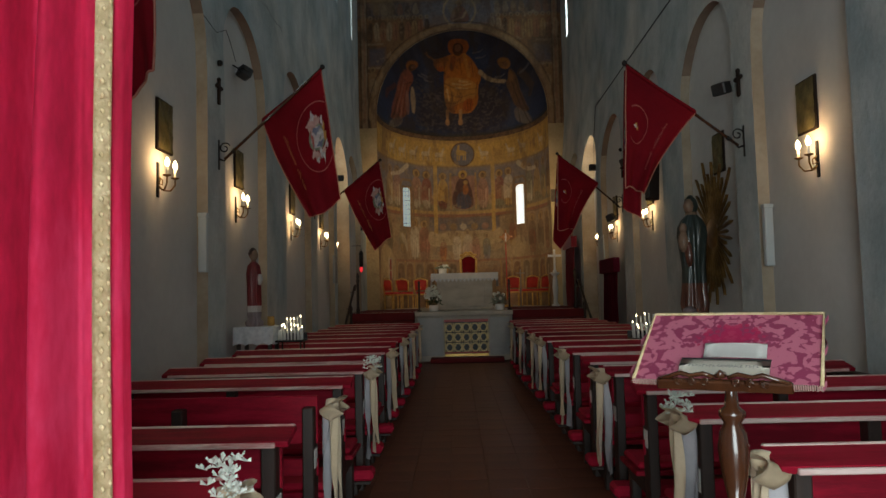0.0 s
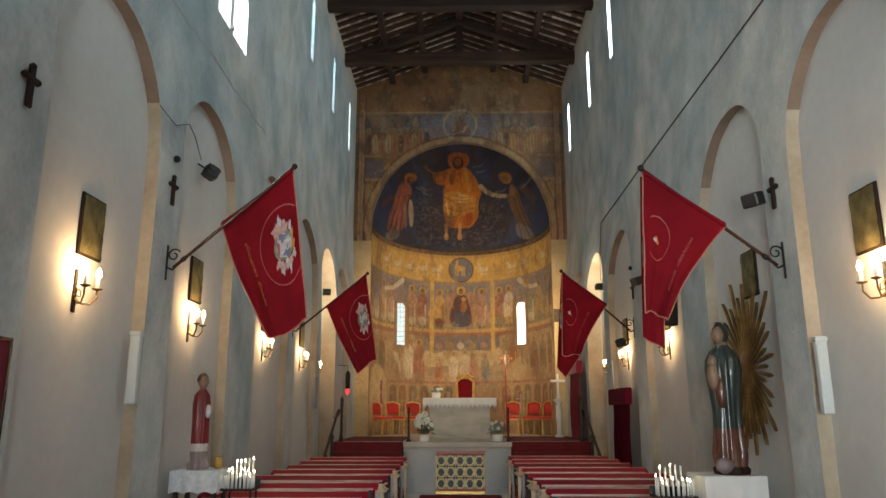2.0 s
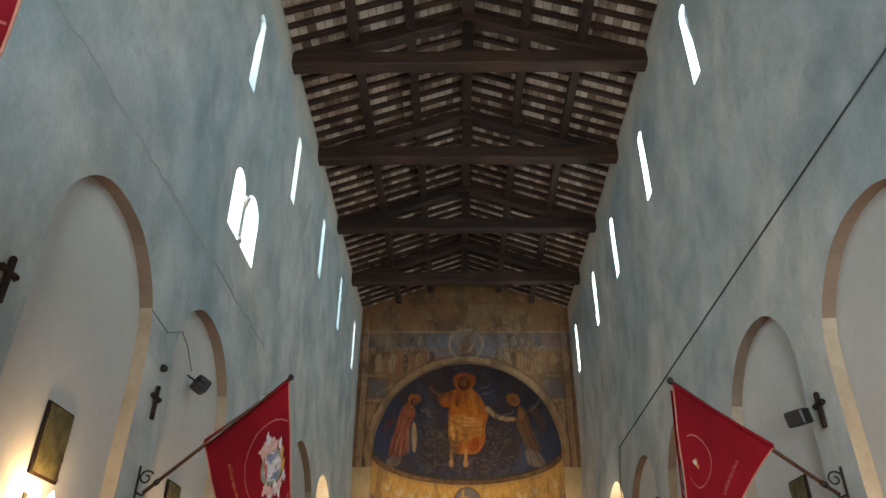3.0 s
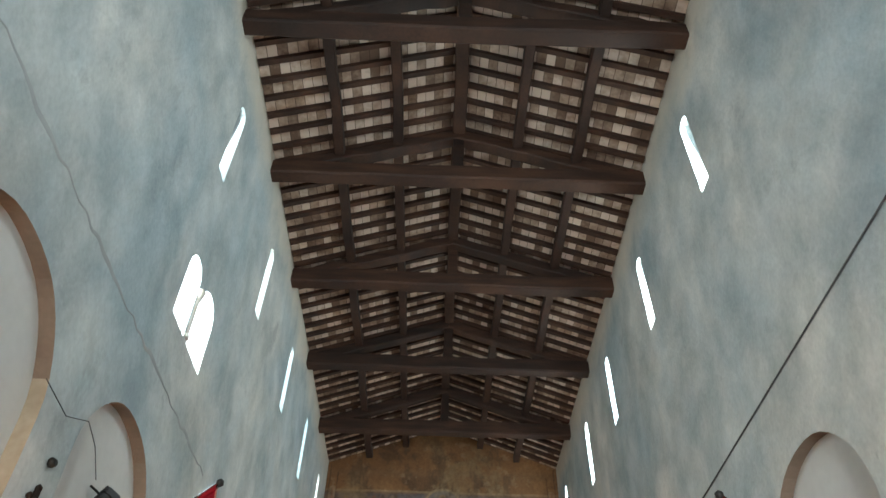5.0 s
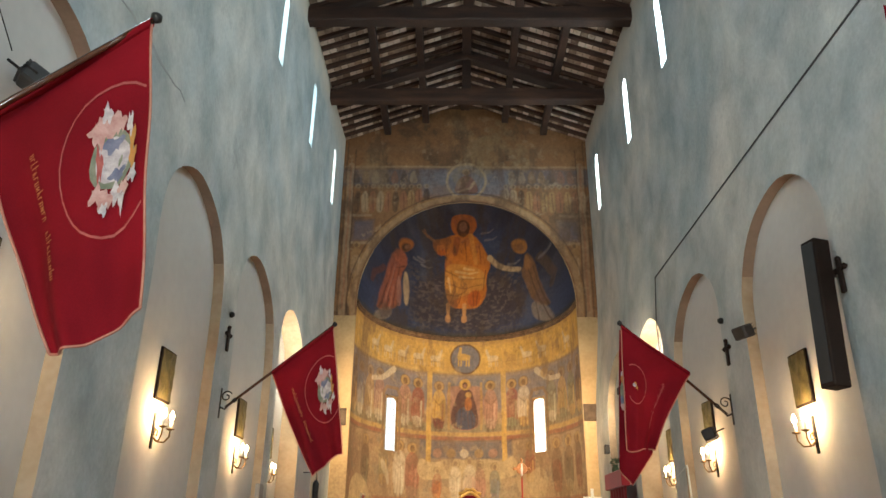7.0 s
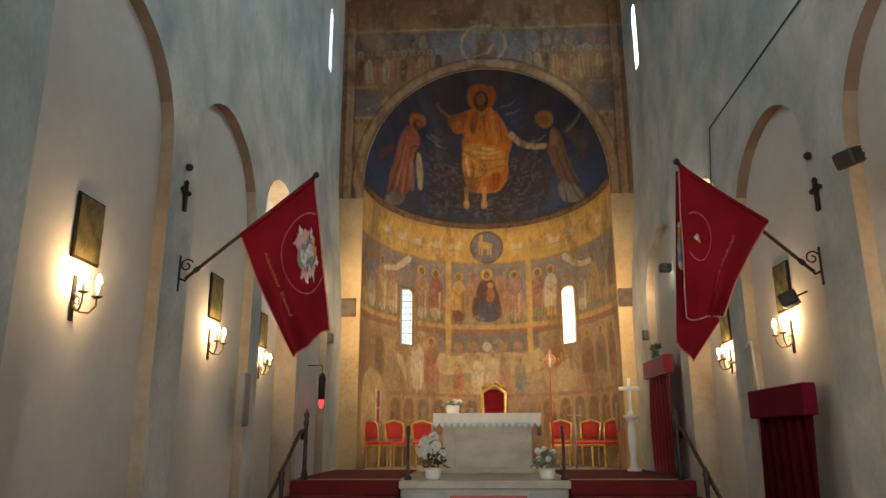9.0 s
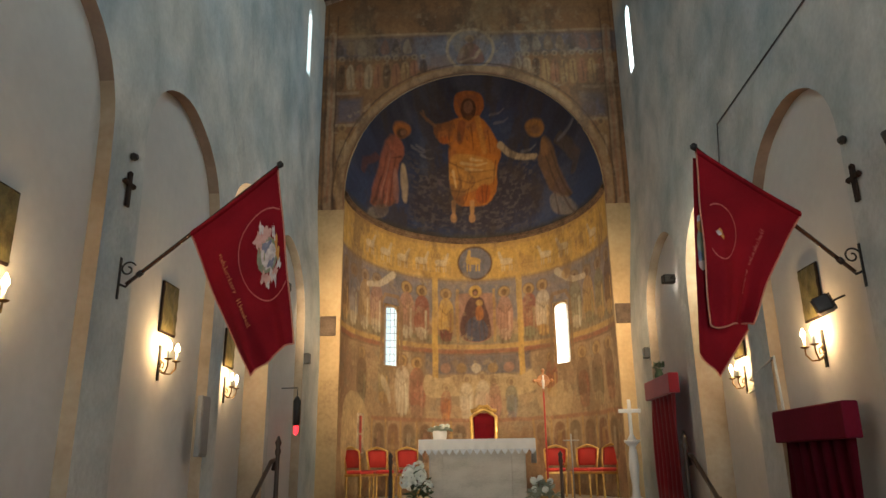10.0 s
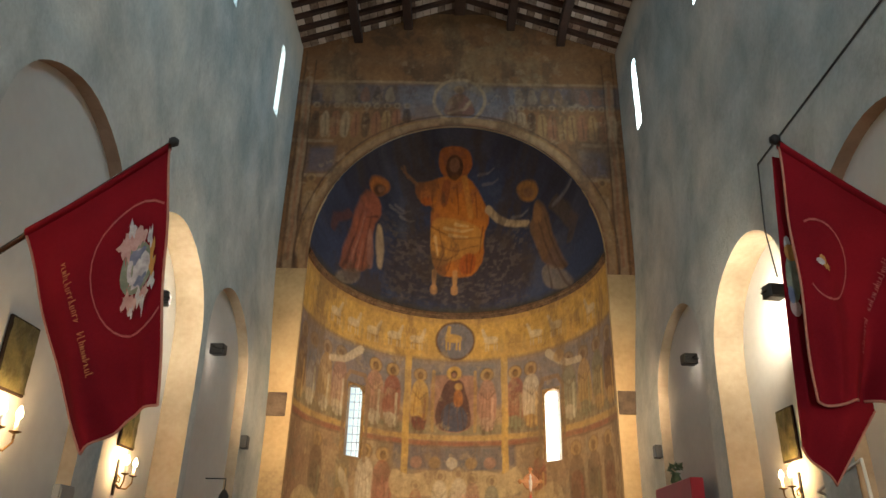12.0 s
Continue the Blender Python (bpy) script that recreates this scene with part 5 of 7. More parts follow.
rf = bmesh.new()
slope = math.atan2(RIDGE - EAVE, XU)
pitch, rw = 0.285, 0.075
rows_n = int((YE - YF) / pitch)
tile_w = 0.142
for s in (-1, 1):
    run = math.hypot(XU, RIDGE - EAVE)
    for k in range(rows_n):
        y = YF + 0.1 + k * pitch
        at = Matrix.Translation((0, y, RIDGE)) @ Matrix.Rotation(s * slope, 4, "Y") @ Matrix.Diagonal((s, 1, 1, 1))
        dz = rng.uniform(-0.008, 0.008)
        v = [rf.verts.new(at @ Vector(p)) for p in ((0.0, -rw / 2, dz - 0.075), (run, -rw / 2, dz - 0.075), (run, rw / 2, dz - 0.075), (0, rw / 2, dz - 0.075), (0, -rw / 2, 0.0), (run, -rw / 2, 0.0), (run, rw / 2, 0.0), (0, rw / 2, 0.0))]
        for f in ((0, 1, 2, 3), (0, 4, 5, 1), (3, 2, 6, 7)):
            rf.faces.new([v[i] for i in f]).material_index = 1
        for j in range(int(run / tile_w)):
            x0, x1, d = j * tile_w + 0.004, (j + 1) * tile_w - 0.004, rng.uniform(0, 0.007)
            q = [rf.verts.new(at @ Vector(p)) for p in ((x0, 0.01, d), (x1, 0.01, d), (x1, pitch, d), (x0, pitch, d))]
            rf.faces.new(q).material_index = 0
    at = Matrix.Translation((0, 0, RIDGE)) @ Matrix.Rotation(s * slope, 4, "Y") @ Matrix.Diagonal((s, 1, 1, 1))
    for z0 in (0.03, 0.2):
        rf.faces.new([rf.verts.new(at @ Vector(p)) for p in ((-0.05, YF - 1, z0), (run + 0.6, YF - 1, z0), (run + 0.6, YE + 0.6, z0), (-0.05, YE + 0.6, z0))]).material_index = 1
tagged(part("ceiling", rf, [PIANELLA, BEAM]), "open timber roof with small rafters and pale terracotta tiles", "ceiling", kind="structure")


def rough_beam(p, q, w, h, wob=0.012, n=10):
    """A hewn timber from p to q."""
    p, q = Vector(p), Vector(q)
    d = (q - p).normalized()
    side = d.cross(Vector((0, 0, 1))).normalized()
    up_ = side.cross(d)
    bm, rings = bmesh.new(), []
    for i in range(n + 1):
        c = p + (q - p) * i / n + side * rng.uniform(-wob, wob) + up_ * rng.uniform(-wob, wob)
        k = rng.uniform(0.95, 1.05)
        rings.append([bm.verts.new(c + side * a * w / 2 * k + up_ * b * h / 2 * k) for a, b in ((-1, -0.8), (-0.8, -1), (0.8, -1), (1, -0.8), (1, 1), (-1, 1))])
    for a, b in zip(rings, rings[1:]):
        for j in range(6):
            bm.faces.new((a[j], a[(j + 1) % 6], b[(j + 1) % 6], b[j]))
    bm.faces.new(rings[0]), bm.faces.new(rings[-1][::-1])
    return bm


for y in BEAMS:
    tr = thing("roof_truss", "dark hewn timber roof truss resting on the nave walls", "roof truss", "roof trusses")
    part("tie_beam", rough_beam((-XU - 0.12, y, 10.13), (XU + 0.12, y, 10.13), 0.24, 0.27), BEAM, tr)
    for s in (-1, 1):
        part("principal_rafter", rough_beam((s * 2.76, y + 0.02, roof_z(2.76) - 0.20), (s * 0.02, y + 0.02, roof_z(0) - 0.24), 0.2, 0.19), BEAM, tr)
    part("king_post", rough_beam((0, y + 0.02, 10.25), (0, y + 0.03, roof_z(0) - 0.2), 0.17, 0.15, 0.006, 4), BEAM, tr)
for x in (-1.82, -0.94, 0.0, 0.94, 1.82):
    pu = part("purlin", rough_beam((x, YF, roof_z(x) - 0.155), (x, YE - 0.02, roof_z(x) - 0.155), 0.15 if x else 0.2, 0.15, 0.014, 40), BEAM)
    tagged(pu, "long dark timber purlin under the rafters", "beam", "purlins")

# ---------------------------------------------------------------- pews
PEW_W = {-1: 1.60, 1: 1.69}


def make_pew(w, s, ledge=True):
    """Seat and back face the altar; the sloping book ledge and kneeler are for the row behind. s: side of the aisle."""
    pw = thing("pew", "dark red stained wooden pew with red cushions and book ledge", "pew", "rows of pews")
    h = w / 2
    if ledge:
        lb = cube(-h, h, -0.078, 0.078, -0.013, 0.013, 0.004)
        bmesh.ops.transform(lb, matrix=Matrix.Translation((0, -0.040, 0.925)) @ Matrix.Rotation(radians(14), 4, "X"), verts=lb.verts[:])
        part("book_ledge", lb, PEWWOOD, pw)
        part("top_edge", cube(-h + 0.005, h - 0.005, 0.022, 0.043, 0.941, 0.960, 0.004), WORNEDGE, pw, "pale worn top edge")
        part("ledge_lip", cube(-h + 0.05, h - 0.05, -0.131, -0.113, 0.894, 0.915, 0.004), WORNEDGE, pw, "pale worn lip")
    part("back_board", cube(-h + 0.06, h - 0.06, 0.02, 0.045, 0.70, 0.875 if ledge else 0.955, 0.004), PEWWOOD, pw)
    part("back_slat", cube(-h + 0.06, h - 0.06, 0.02, 0.045, 0.53, 0.62, 0.004), PEWWOOD, pw)
    part("seat", cube(-h + 0.02, h - 0.02, 0.06, 0.46, 0.40, 0.43, 0.005), PEWWOOD, pw)
    part("seat_cushion", cube(-h + 0.04, h - 0.04, 0.08, 0.45, 0.433, 0.475, 0.014), CUSHION, pw, "red cushion")
    k0, k1 = (-h - 0.04, h - 0.10) if s > 0 else (-h + 0.10, h + 0.04)
    part("kneeler_pad", cube(k0, k1, -0.40, -0.22, 0.16, 0.235, 0.02), CUSHION, pw, "red padded kneeler")
    part("kneeler_board", cube(k0 + 0.02, k1 - 0.02, -0.39, -0.23, 0.135, 0.158, 0.004), DARKWOOD, pw)
    for x in (-h + 0.10, 0.0, h - 0.10):
        lg = bmesh.new()
        box(lg, x - 0.03, x + 0.03, -0.05, 0.07, 0.0, 0.90, 0, 0.006)
        box(lg, x - 0.03, x + 0.03, 0.07, 0.45, 0.30, 0.398, 0, 0.006)
        box(lg, x - 0.03, x + 0.03, 0.38, 0.45, 0.0, 0.30, 0, 0.006)
        box(lg, x - 0.025, x + 0.025, -0.38, -0.05, 0.06, 0.133, 0, 0.006)
        part("leg", lg, DARKWOOD, pw)
    xc = s * (-h + 0.068)
    part("card", cube(xc - 0.001, xc + 0.001, -0.04, 0.035, 0.58, 0.68), PAPER, pw, "small white card")
    return pw


LEFT_ROWS = [2.58 + 0.872 * k for k in range(14)]
RIGHT_ROWS = [2.90 + 0.87 * k for k in range(14)]
jr = random.Random(3)
for rows, x, s in ((LEFT_ROWS, -1.75, -1), (RIGHT_ROWS, 1.575, 1)):
    first = make_pew(PEW_W[s], s)
    for i, y in enumerate(rows):
        m = Matrix.Translation((x + jr.uniform(-0.02, 0.02), y + jr.uniform(-0.03, 0.03), 0)) @ Matrix.Rotation(jr.uniform(-0.012, 0.012), 4, "Z")
        if s < 0 and i == 2:
            plain = make_pew(PEW_W[s], s, False)
            plain.matrix_basis = m
            tagged(plain, "dark red stained wooden pew with a plain back and red cushions", "pew", "rows of pews")
        elif i == 0:
            first.matrix_basis = m
        else:
            copy_thing(first, m)


def wavy_strip(p, q, w, n, amp, out, seed):
    """A hanging band of cloth from p to q, rippled."""
    r = random.Random(seed)
    ph, p, q = r.uniform(0, 6), Vector(p), Vector(q)
    return sheet(lambda u, v: p + (q - p) * v + Vector((0.25 * amp * math.sin(6 * u + ph), w * (u - 0.5) * (0.55 + 0.6 * v), 0)) + Vector(out) * amp * math.sin(5 * v + 5 * u + ph), 8, n)


def make_bow(seed, flowers):
    """Knotted ribbon with two loops and two tails, hung on a pew end."""
    bw = thing("ribbon_bow", "cream ribbon bow with white flowers tied on a pew end" if flowers else "cream ribbon bow with long tails tied on a pew end", "bow", "pew bows")
    r = random.Random(seed)
    kn = bmesh.new()
    lathe([(0.0, -0.035), (0.03, -0.03), (0.038, 0), (0.03, 0.03), (0.0, 0.035)], 10, (0, 0, 0), 1, 0, kn)
    part("knot", kn, RIBBON, bw, smooth=True)
    for s in (-1, 1):
        def loop(u, v, s=s):
            a = 6.2832 * v
            return Vector((0.03 * math.sin(a * 2) + 0.015, s * (0.012 + 0.062 * (1 - math.cos(a)) * 0.85), 0.036 * math.sin(a) - 0.03 * (1 - math.cos(a)) / 2 + (u - 0.5) * 0.035 + 0.0)) + Vector(((u - 0.5) * 0.07, 0, 0))
        part("loop", sheet(loop, 4, 18, thick=0.002), RIBBON, bw)
    for k, (dx, dy, ln, w) in enumerate(((0.02, -0.04, 0.62, 0.095), (0.035, 0.05, 0.55, 0.09))):
        part("tail", wavy_strip((0.01, dy * 0.3, -0.01), (dx, dy, -ln * r.uniform(0.9, 1.1)), w, 16, 0.018, (1, 0, 0), seed + k), RIBBON, bw)
    part("tulle", wavy_strip((-0.03, 0.02, -0.04), (-0.035, 0.04, -0.68), 0.13, 16, 0.022, (1, 0, 0), seed + 5), TULLE, bw, "greyish tulle veil")
    if flowers:
        ps = bmesh.new()
        for i in range(26):
            c = Vector((r.uniform(-0.05, 0.06), r.uniform(-0.07, 0.07), r.uniform(0.0, 0.10)))
            for j in range(5):
                a = 6.2832 * j / 5 + r.random()
                t = c + Vector((0.02 * math.cos(a), 0.02 * math.sin(a), r.uniform(0, 0.018)))
                b = Vector((-math.sin(a), math.cos(a), 0.3)) * 0.008
                ps.faces.new([ps.verts.new(v) for v in (c, t - b, t + Vector((0, 0, 0.008)), t + b)])
        part("blossom_spray", ps, PETAL, bw, "small white flowers")
    return bw


k = 0
for side, rows, x in ((-1, LEFT_ROWS, -0.94), (1, RIGHT_ROWS, 0.72)):
    for i, y in enumerate(rows):
        if (side < 0 and i % 2 == 0) or (side > 0 and i in (0, 1, 3, 5, 7, 8, 10, 12)):
            bw = make_bow(10 + k, k % 2 == 0 and i < 5)
            bw.matrix_basis = Matrix.Translation((x, y - 0.02, 0.915)) @ Matrix.Rotation(0 if side < 0 else math.pi, 4, "Z")
            k += 1

def wall_bench(X, s, y0, y1, z):
    """Dark panelled bench back along a side wall."""
    wb = thing("wall_bench", "dark wooden bench with a panelled back along the wall", "bench", "wall benches")
    part("back", cube(min(X, X + s * 0.035), max(X, X + s * 0.035), y0, y1, 0.0, z - 0.03, 0.004), DARKWOOD, wb)
    part("cap_rail", cube(min(X, X + s * 0.06), max(X, X + s * 0.06), y0 - 0.01, y1 + 0.01, z - 0.03, z, 0.006), DARKWOOD, wb)
    part("seat", cube(min(X + s * 0.035, X + s * 0.16), max(X + s * 0.035, X + s * 0.16), y0, y1, 0.42, 0.45, 0.005), DARKWOOD, wb)
    for y in (y0 + 0.02, y1 - 0.06):
        part("end_panel", cube(min(X + s * 0.035, X + s * 0.15), max(X + s * 0.035, X + s * 0.15), y, y + 0.04, 0.0, 0.42, 0.004), DARKWOOD, wb)
    return wb


wall_bench(XL, 1, 2.1, 4.45, 0.90)
wall_bench(XR, -1, 2.1, 6.75, 0.86)

# ---------------------------------------------------------------- lectern by the door
lec = thing("lectern", "turned walnut lectern draped with rose damask and open papers", "lectern", "", pose(0.571, 2.717, 0, 0, 0, -29.7))
part("column", lathe([(0.055, 0.06), (0.06, 0.12), (0.03, 0.2), (0.028, 0.45), (0.05, 0.5), (0.03, 0.55), (0.028, 0.70), (0.05, 0.76), (0.052, 0.79), (0.024, 0.84), (0.040, 0.92), (0.047, 0.99), (0.040, 1.04), (0.026, 1.07), (0.040, 1.09), (0.040, 1.105), (0.022, 1.12), (0.017, 1.17), (0.017, 1.22), (0.028, 1.24)], 18), TURNED, lec)
for i in range(3):
    a = 2.0944 * i + 0.5
    part("foot", tube([(0.04 * math.cos(a), 0.04 * math.sin(a), 0.14), (0.16 * math.cos(a), 0.16 * math.sin(a), 0.12), (0.24 * math.cos(a), 0.24 * math.sin(a), 0.03), (0.28 * math.cos(a), 0.28 * math.sin(a), 0.02)], 0.025, 8, taper=0.8), TURNED, lec)
DESK = Matrix.Translation((0, 0.0, 1.301)) @ Matrix.Rotation(radians(31.8), 4, "X") @ Matrix.Diagonal((0.94, 0.98, 0.95, 1))


def on_desk(bm):
    bmesh.ops.transform(bm, matrix=DESK, verts=bm.verts[:])
    return bm


part("desk", on_desk(cube(-0.26, 0.26, -0.17, 0.17, -0.03, -0.008, 0.004)), TURNED, lec, "sloping walnut desk")
dr = sheet(lambda u, v: (-0.275 + 0.55 * u, -0.175 + 0.36 * v, -0.003 + 0.003 * math.sin(9 * u + 3 * v)), 16, 12)
sheet(lambda u, v: (-0.275 - 0.012 * math.sin(14 * u) - 0.01, -0.175 + 0.36 * u, -0.003 - 0.022 * v), 12, 4, 0, dr)
sheet(lambda u, v: (0.275 + 0.012 * math.sin(14 * u), -0.175 + 0.36 * u, -0.003 - 0.022 * v), 12, 4, 0, dr)
part("drape", on_desk(dr), DAMASK, lec, "rose red damask cloth with gold edging")
ed = tube([(-0.275, -0.175, 0.0), (-0.275, 0.185, 0.0), (0.275, 0.185, 0.0), (0.275, -0.175, 0.0)], 0.006, 6)
part("edging", on_desk(ed), GOLDTHREAD, lec, "gold braid edging")
fr = bmesh.new()
for i in range(90):
    x = -0.275 + 0.55 * i / 89
    box(fr, x - 0.002, x + 0.002, -0.180, -0.177, -0.016 - 0.003 * (i % 2), 0.002)
part("fringe", on_desk(fr), PINKCLOTH, lec, "short pale fringe")
lip = bmesh.new()
box(lip, -0.20, 0.20, -0.188, -0.168, -0.03, 0.008, 0, 0.005)
for s in (-1, 1):
    tube([(s * 0.02, -0.180, 0.022), (s * 0.05, -0.182, 0.036), (s * 0.09, -0.182, 0.026), (s * 0.12, -0.180, 0.034), (s * 0.155, -0.178, 0.018), (s * 0.19, -0.178, 0.006)], 0.007, 7, 0, lip)
    for c in (0.045, 0.085, 0.125):
        tube(scroll((s * c, -0.19, 0.008), 0.016, 0.004, 1.4, 0.4 + 9 * c, "xz"), 0.003, 5, 0, lip)
lathe([(0.0, -0.01), (0.02, 0), (0.0, 0.02)], 8, (0, -0.18, 0.03), 1, 0, lip)
part("book_stop", on_desk(lip), TURNED, lec, "carved scroll book stop")

MAT_DESK = pose(0.571, 2.717, 0, 0, 0, -29.7) @ DESK
papers = thing("folded_papers", "white folded papers lying open on the lectern", "papers", "", MAT_DESK)
part("strip", sheet(lambda u, v: (-0.135 + 0.27 * u, -0.158 + 0.082 * v, 0.007 + 0.010 * math.sin(math.pi * v)), 6, 8, thick=0.002), CREAMPAPER, papers, "cream strip of card")
part("strip_edge", cube(-0.135, 0.135, -0.0765, -0.0735, 0.006, 0.010, 0.0005), BLACK, papers, "thin dark edge")
part("leaflet", sheet(lambda u, v: (-0.07 + 0.19 * u, -0.070 + 0.060 * v, 0.008 + 0.012 * v * v + 0.004 * math.sin(3 * u)), 6, 8, thick=0.0015), PAPER, papers, "white folded leaflet")
bars = bmesh.new()
for x0, n_ in ((-0.105, 8), (0.065, 4)):
    for i in range(n_):
        x1 = x0 + i * 0.0105
        box(bars, x1, x1 + 0.0015, -0.126, -0.115, 0.0168, 0.0178)
        box(bars, x1, x1 + 0.007, -0.117 - 0.006 * (i % 2), -0.1155 - 0.006 * (i % 2), 0.0168, 0.0178)
part("writing", bars, PENCIL, papers, "faint line of small capitals")
tx = bpy.data.curves.new("lettering", "FONT")
tx.body, tx.size, tx.extrude, tx.align_x = "GENERALE", 0.016, 0.0004, "CENTER"
to = new("lettering", tx)
to.location, to.parent = (0.018, -0.126, 0.0178), papers
to.data.materials.append(PENCIL)
tagged(to, "faint grey capitals")

# ---------------------------------------------------------------- door curtain
cur = thing("door_curtain", "crimson velvet door curtain edged with gold braid", "curtain")


def drape(u, v):
    x = -1.968 + 1.06 * u
    fold = 0.115 * math.sin(34 * u + 0.6 * math.sin(3 * v)) + 0.060 * (1 - abs(math.sin(44 * u + 1 + 0.4 * math.sin(2 * v)))) ** 2 + 0.010 * math.sin(140 * u + 3 * v)
    return (x + 0.006 * math.sin(8 * v), 1.89 + fold * (1 - 0.75 * min(1, max(0, (u - 0.85) / 0.07))) * (0.6 + 0.4 * (1 - v)), 0.03 + 2.72 * v)


part("cloth", sheet(drape, 200, 14, thick=0.004), VELVET, cur, smooth=True)


def braid(u, v):
    p = drape(0.926 + 0.030 * u, v)
    return (p[0], p[1] - 0.012, p[2])


part("braid", sheet(braid, 4, 30, thick=0.004), GOLDTHREAD, cur, "broad gold braid")
st = bmesh.new()
for i in range(90):
    p = braid(0.5, i / 90)
    for dx in (-0.014, 0, 0.014):
        lathe([(0, -0.007), (0.005 if dx else 0.006, 0), (0, 0.007)], 6, (p[0] + dx, p[1] - 0.005, p[2] + (0.012 if dx else 0)), 0.6, 0, st)
part("braid_studs", st, GOLDTHREAD, cur)
part("rail", tube([(-2.62, 1.86, 2.78), (-0.86, 1.86, 2.78)], 0.018, 10), IRON, cur)

# ---------------------------------------------------------------- wall fixtures
def make_sconce():
    """Wrought iron wall bracket with two lit candle lamps; the wall is the plane x = 0, the nave on +x."""
    sc = thing("wall_sconce", "aged brass wall lamp with two lit candle bulbs", "wall lamp", "wall lamps")
    part("back_plate", cube(0.002, 0.014, -0.02, 0.02, -0.20, 0.10, 0.003), IRON, sc)
    for s in (-1, 1):
        arm = tube([(0.012, 0, -0.10), (0.05, s * 0.02, -0.14), (0.09, s * 0.06, -0.14), (0.12, s * 0.085, -0.09), (0.12, s * 0.085, -0.035)], 0.007, 6)
        tube([(0.012, 0, -0.02), (0.04, s * 0.02, -0.05), (0.03, s * 0.035, -0.09), (0.015, s * 0.02, -0.08)], 0.005, 5, 0, arm)
        part("arm", arm, OLDGILT, sc)
        part("drip_pan", lathe([(0.012, -0.04), (0.034, -0.03), (0.036, -0.024), (0.014, -0.022)], 12, (0.12, s * 0.085, 0)), OLDGILT, sc)
        part("candle_sleeve", lathe([(0.012, -0.022), (0.012, 0.045)], 10, (0.12, s * 0.085, 0)), CANDLE, sc)
        part("bulb", lathe([(0.006, 0.045), (0.021, 0.068), (0.019, 0.090), (0.004, 0.125)], 10, (0.12, s * 0.085, 0)), BULB, sc)
    return sc


def make_plaque():
    pq = thing("relief_plaque", "dark bronze relief plaque in a thin frame on the wall", "plaque", "wall plaques")
    part("frame", cube(0.002, 0.022, -0.165, 0.165, -0.225, 0.225, 0.005), BOXBROWN, pq)
    def relief(u, v):
        y, z = -0.15 + 0.3 * u, -0.21 + 0.42 * v
        return (0.026 + 0.018 * max(0, noise.noise(Vector((y * 14, z * 11, 3.1)))) + 0.008 * math.exp(-((y / 0.08) ** 2 + ((z + 0.05) / 0.14) ** 2)), y, z)
    part("relief", sheet(relief, 14, 18), OLIVE, pq)
    return pq


def make_cross(h=0.26):
    cr = bmesh.new()
    box(cr, 0.004, 0.028, -0.026, 0.026, -h / 2, h / 2, 0, 0.006)
    box(cr, 0.004, 0.030, -0.066, 0.066, h * 0.13, h * 0.27, 0, 0.006)
    for y, z in ((-0.066, h * 0.2), (0.066, h * 0.2), (0, h / 2)):
        lathe([(0.002, -0.026), (0.022, -0.008), (0.022, 0.008), (0.002, 0.026)], 8, (0.016, y, z), 1, 0, cr)
    ob = part("wall_cross", cr, BOXBROWN)
    return tagged(ob, "small dark wooden cross fixed to the wall", "cross", "consecration crosses")


on_left = lambda x, y, z: Matrix.Translation((x, y, z))
on_right = lambda x, y, z: Matrix.Translation((x, y, z)) @ Matrix.Rotation(math.pi, 4, "Z")
IL, IR = XL - 0.11, XR + 0.11
sconce0, plaque0, cross0 = make_sconce(), make_plaque(), make_cross()
spots = [on_left(IL, y, 2.56) for y in (4.15, 6.42, 8.56, 11.3, 13.68)] + [on_left(XL - 0.30, 15.92, 2.56)] + [on_right(IR, y, 2.56) for y in (6.28, 11.16, 13.5)] + [on_right(XR + 0.30, 15.72, 2.56)]
for i, m in enumerate(spots):
    if i == 0:
        sconce0.matrix_basis = m
    else:
        copy_thing(sconce0, m)
    bulb_light("sconce_light", m @ Vector((0.14, 0, 0.10)), SCONCE_W, WARM, 0.05)
spots = [on_left(IL, y, 2.99) for y in (4.15, 6.54, 8.66, 11.37, 13.76)] + [on_left(XL - 0.30, 15.98, 2.99)] + [on_right(IR, y, 2.98) for y in (6.40, 8.40, 11.22, 13.56)] + [on_right(XR + 0.30, 15.78, 2.98)]
plaque0.matrix_basis = spots[0]
for m in spots[1:]:
    copy_thing(plaque0, m)
spots = [on_left(XL, y, z) for y, z in ((5.46, 3.57), (7.64, 3.61), (12.58, 3.64))] + [on_right(XR, y, 3.50) for y in (7.49, 10.12, 12.45)]
cross0.matrix_basis = spots[0]
for m in spots[1:]:
    copy_thing(cross0, m)
for X, s, y, z in ((XL, 1, 12.6, 3.92), (XL, 1, 7.66, 3.92), (XR, -1, 12.5, 3.86)):
    kb = lathe([(0.03, 0), (0.035, 0.02), (0.02, 0.045)], 10)
    bmesh.ops.transform(kb, matrix=Matrix.Translation((X, y, z)) @ Matrix.Rotation(s * math.pi / 2, 4, "Y"), verts=kb.verts[:])
    tagged(part("wall_boss", kb, IRON), "small round dark iron boss on the wall", "boss", "wall bosses")


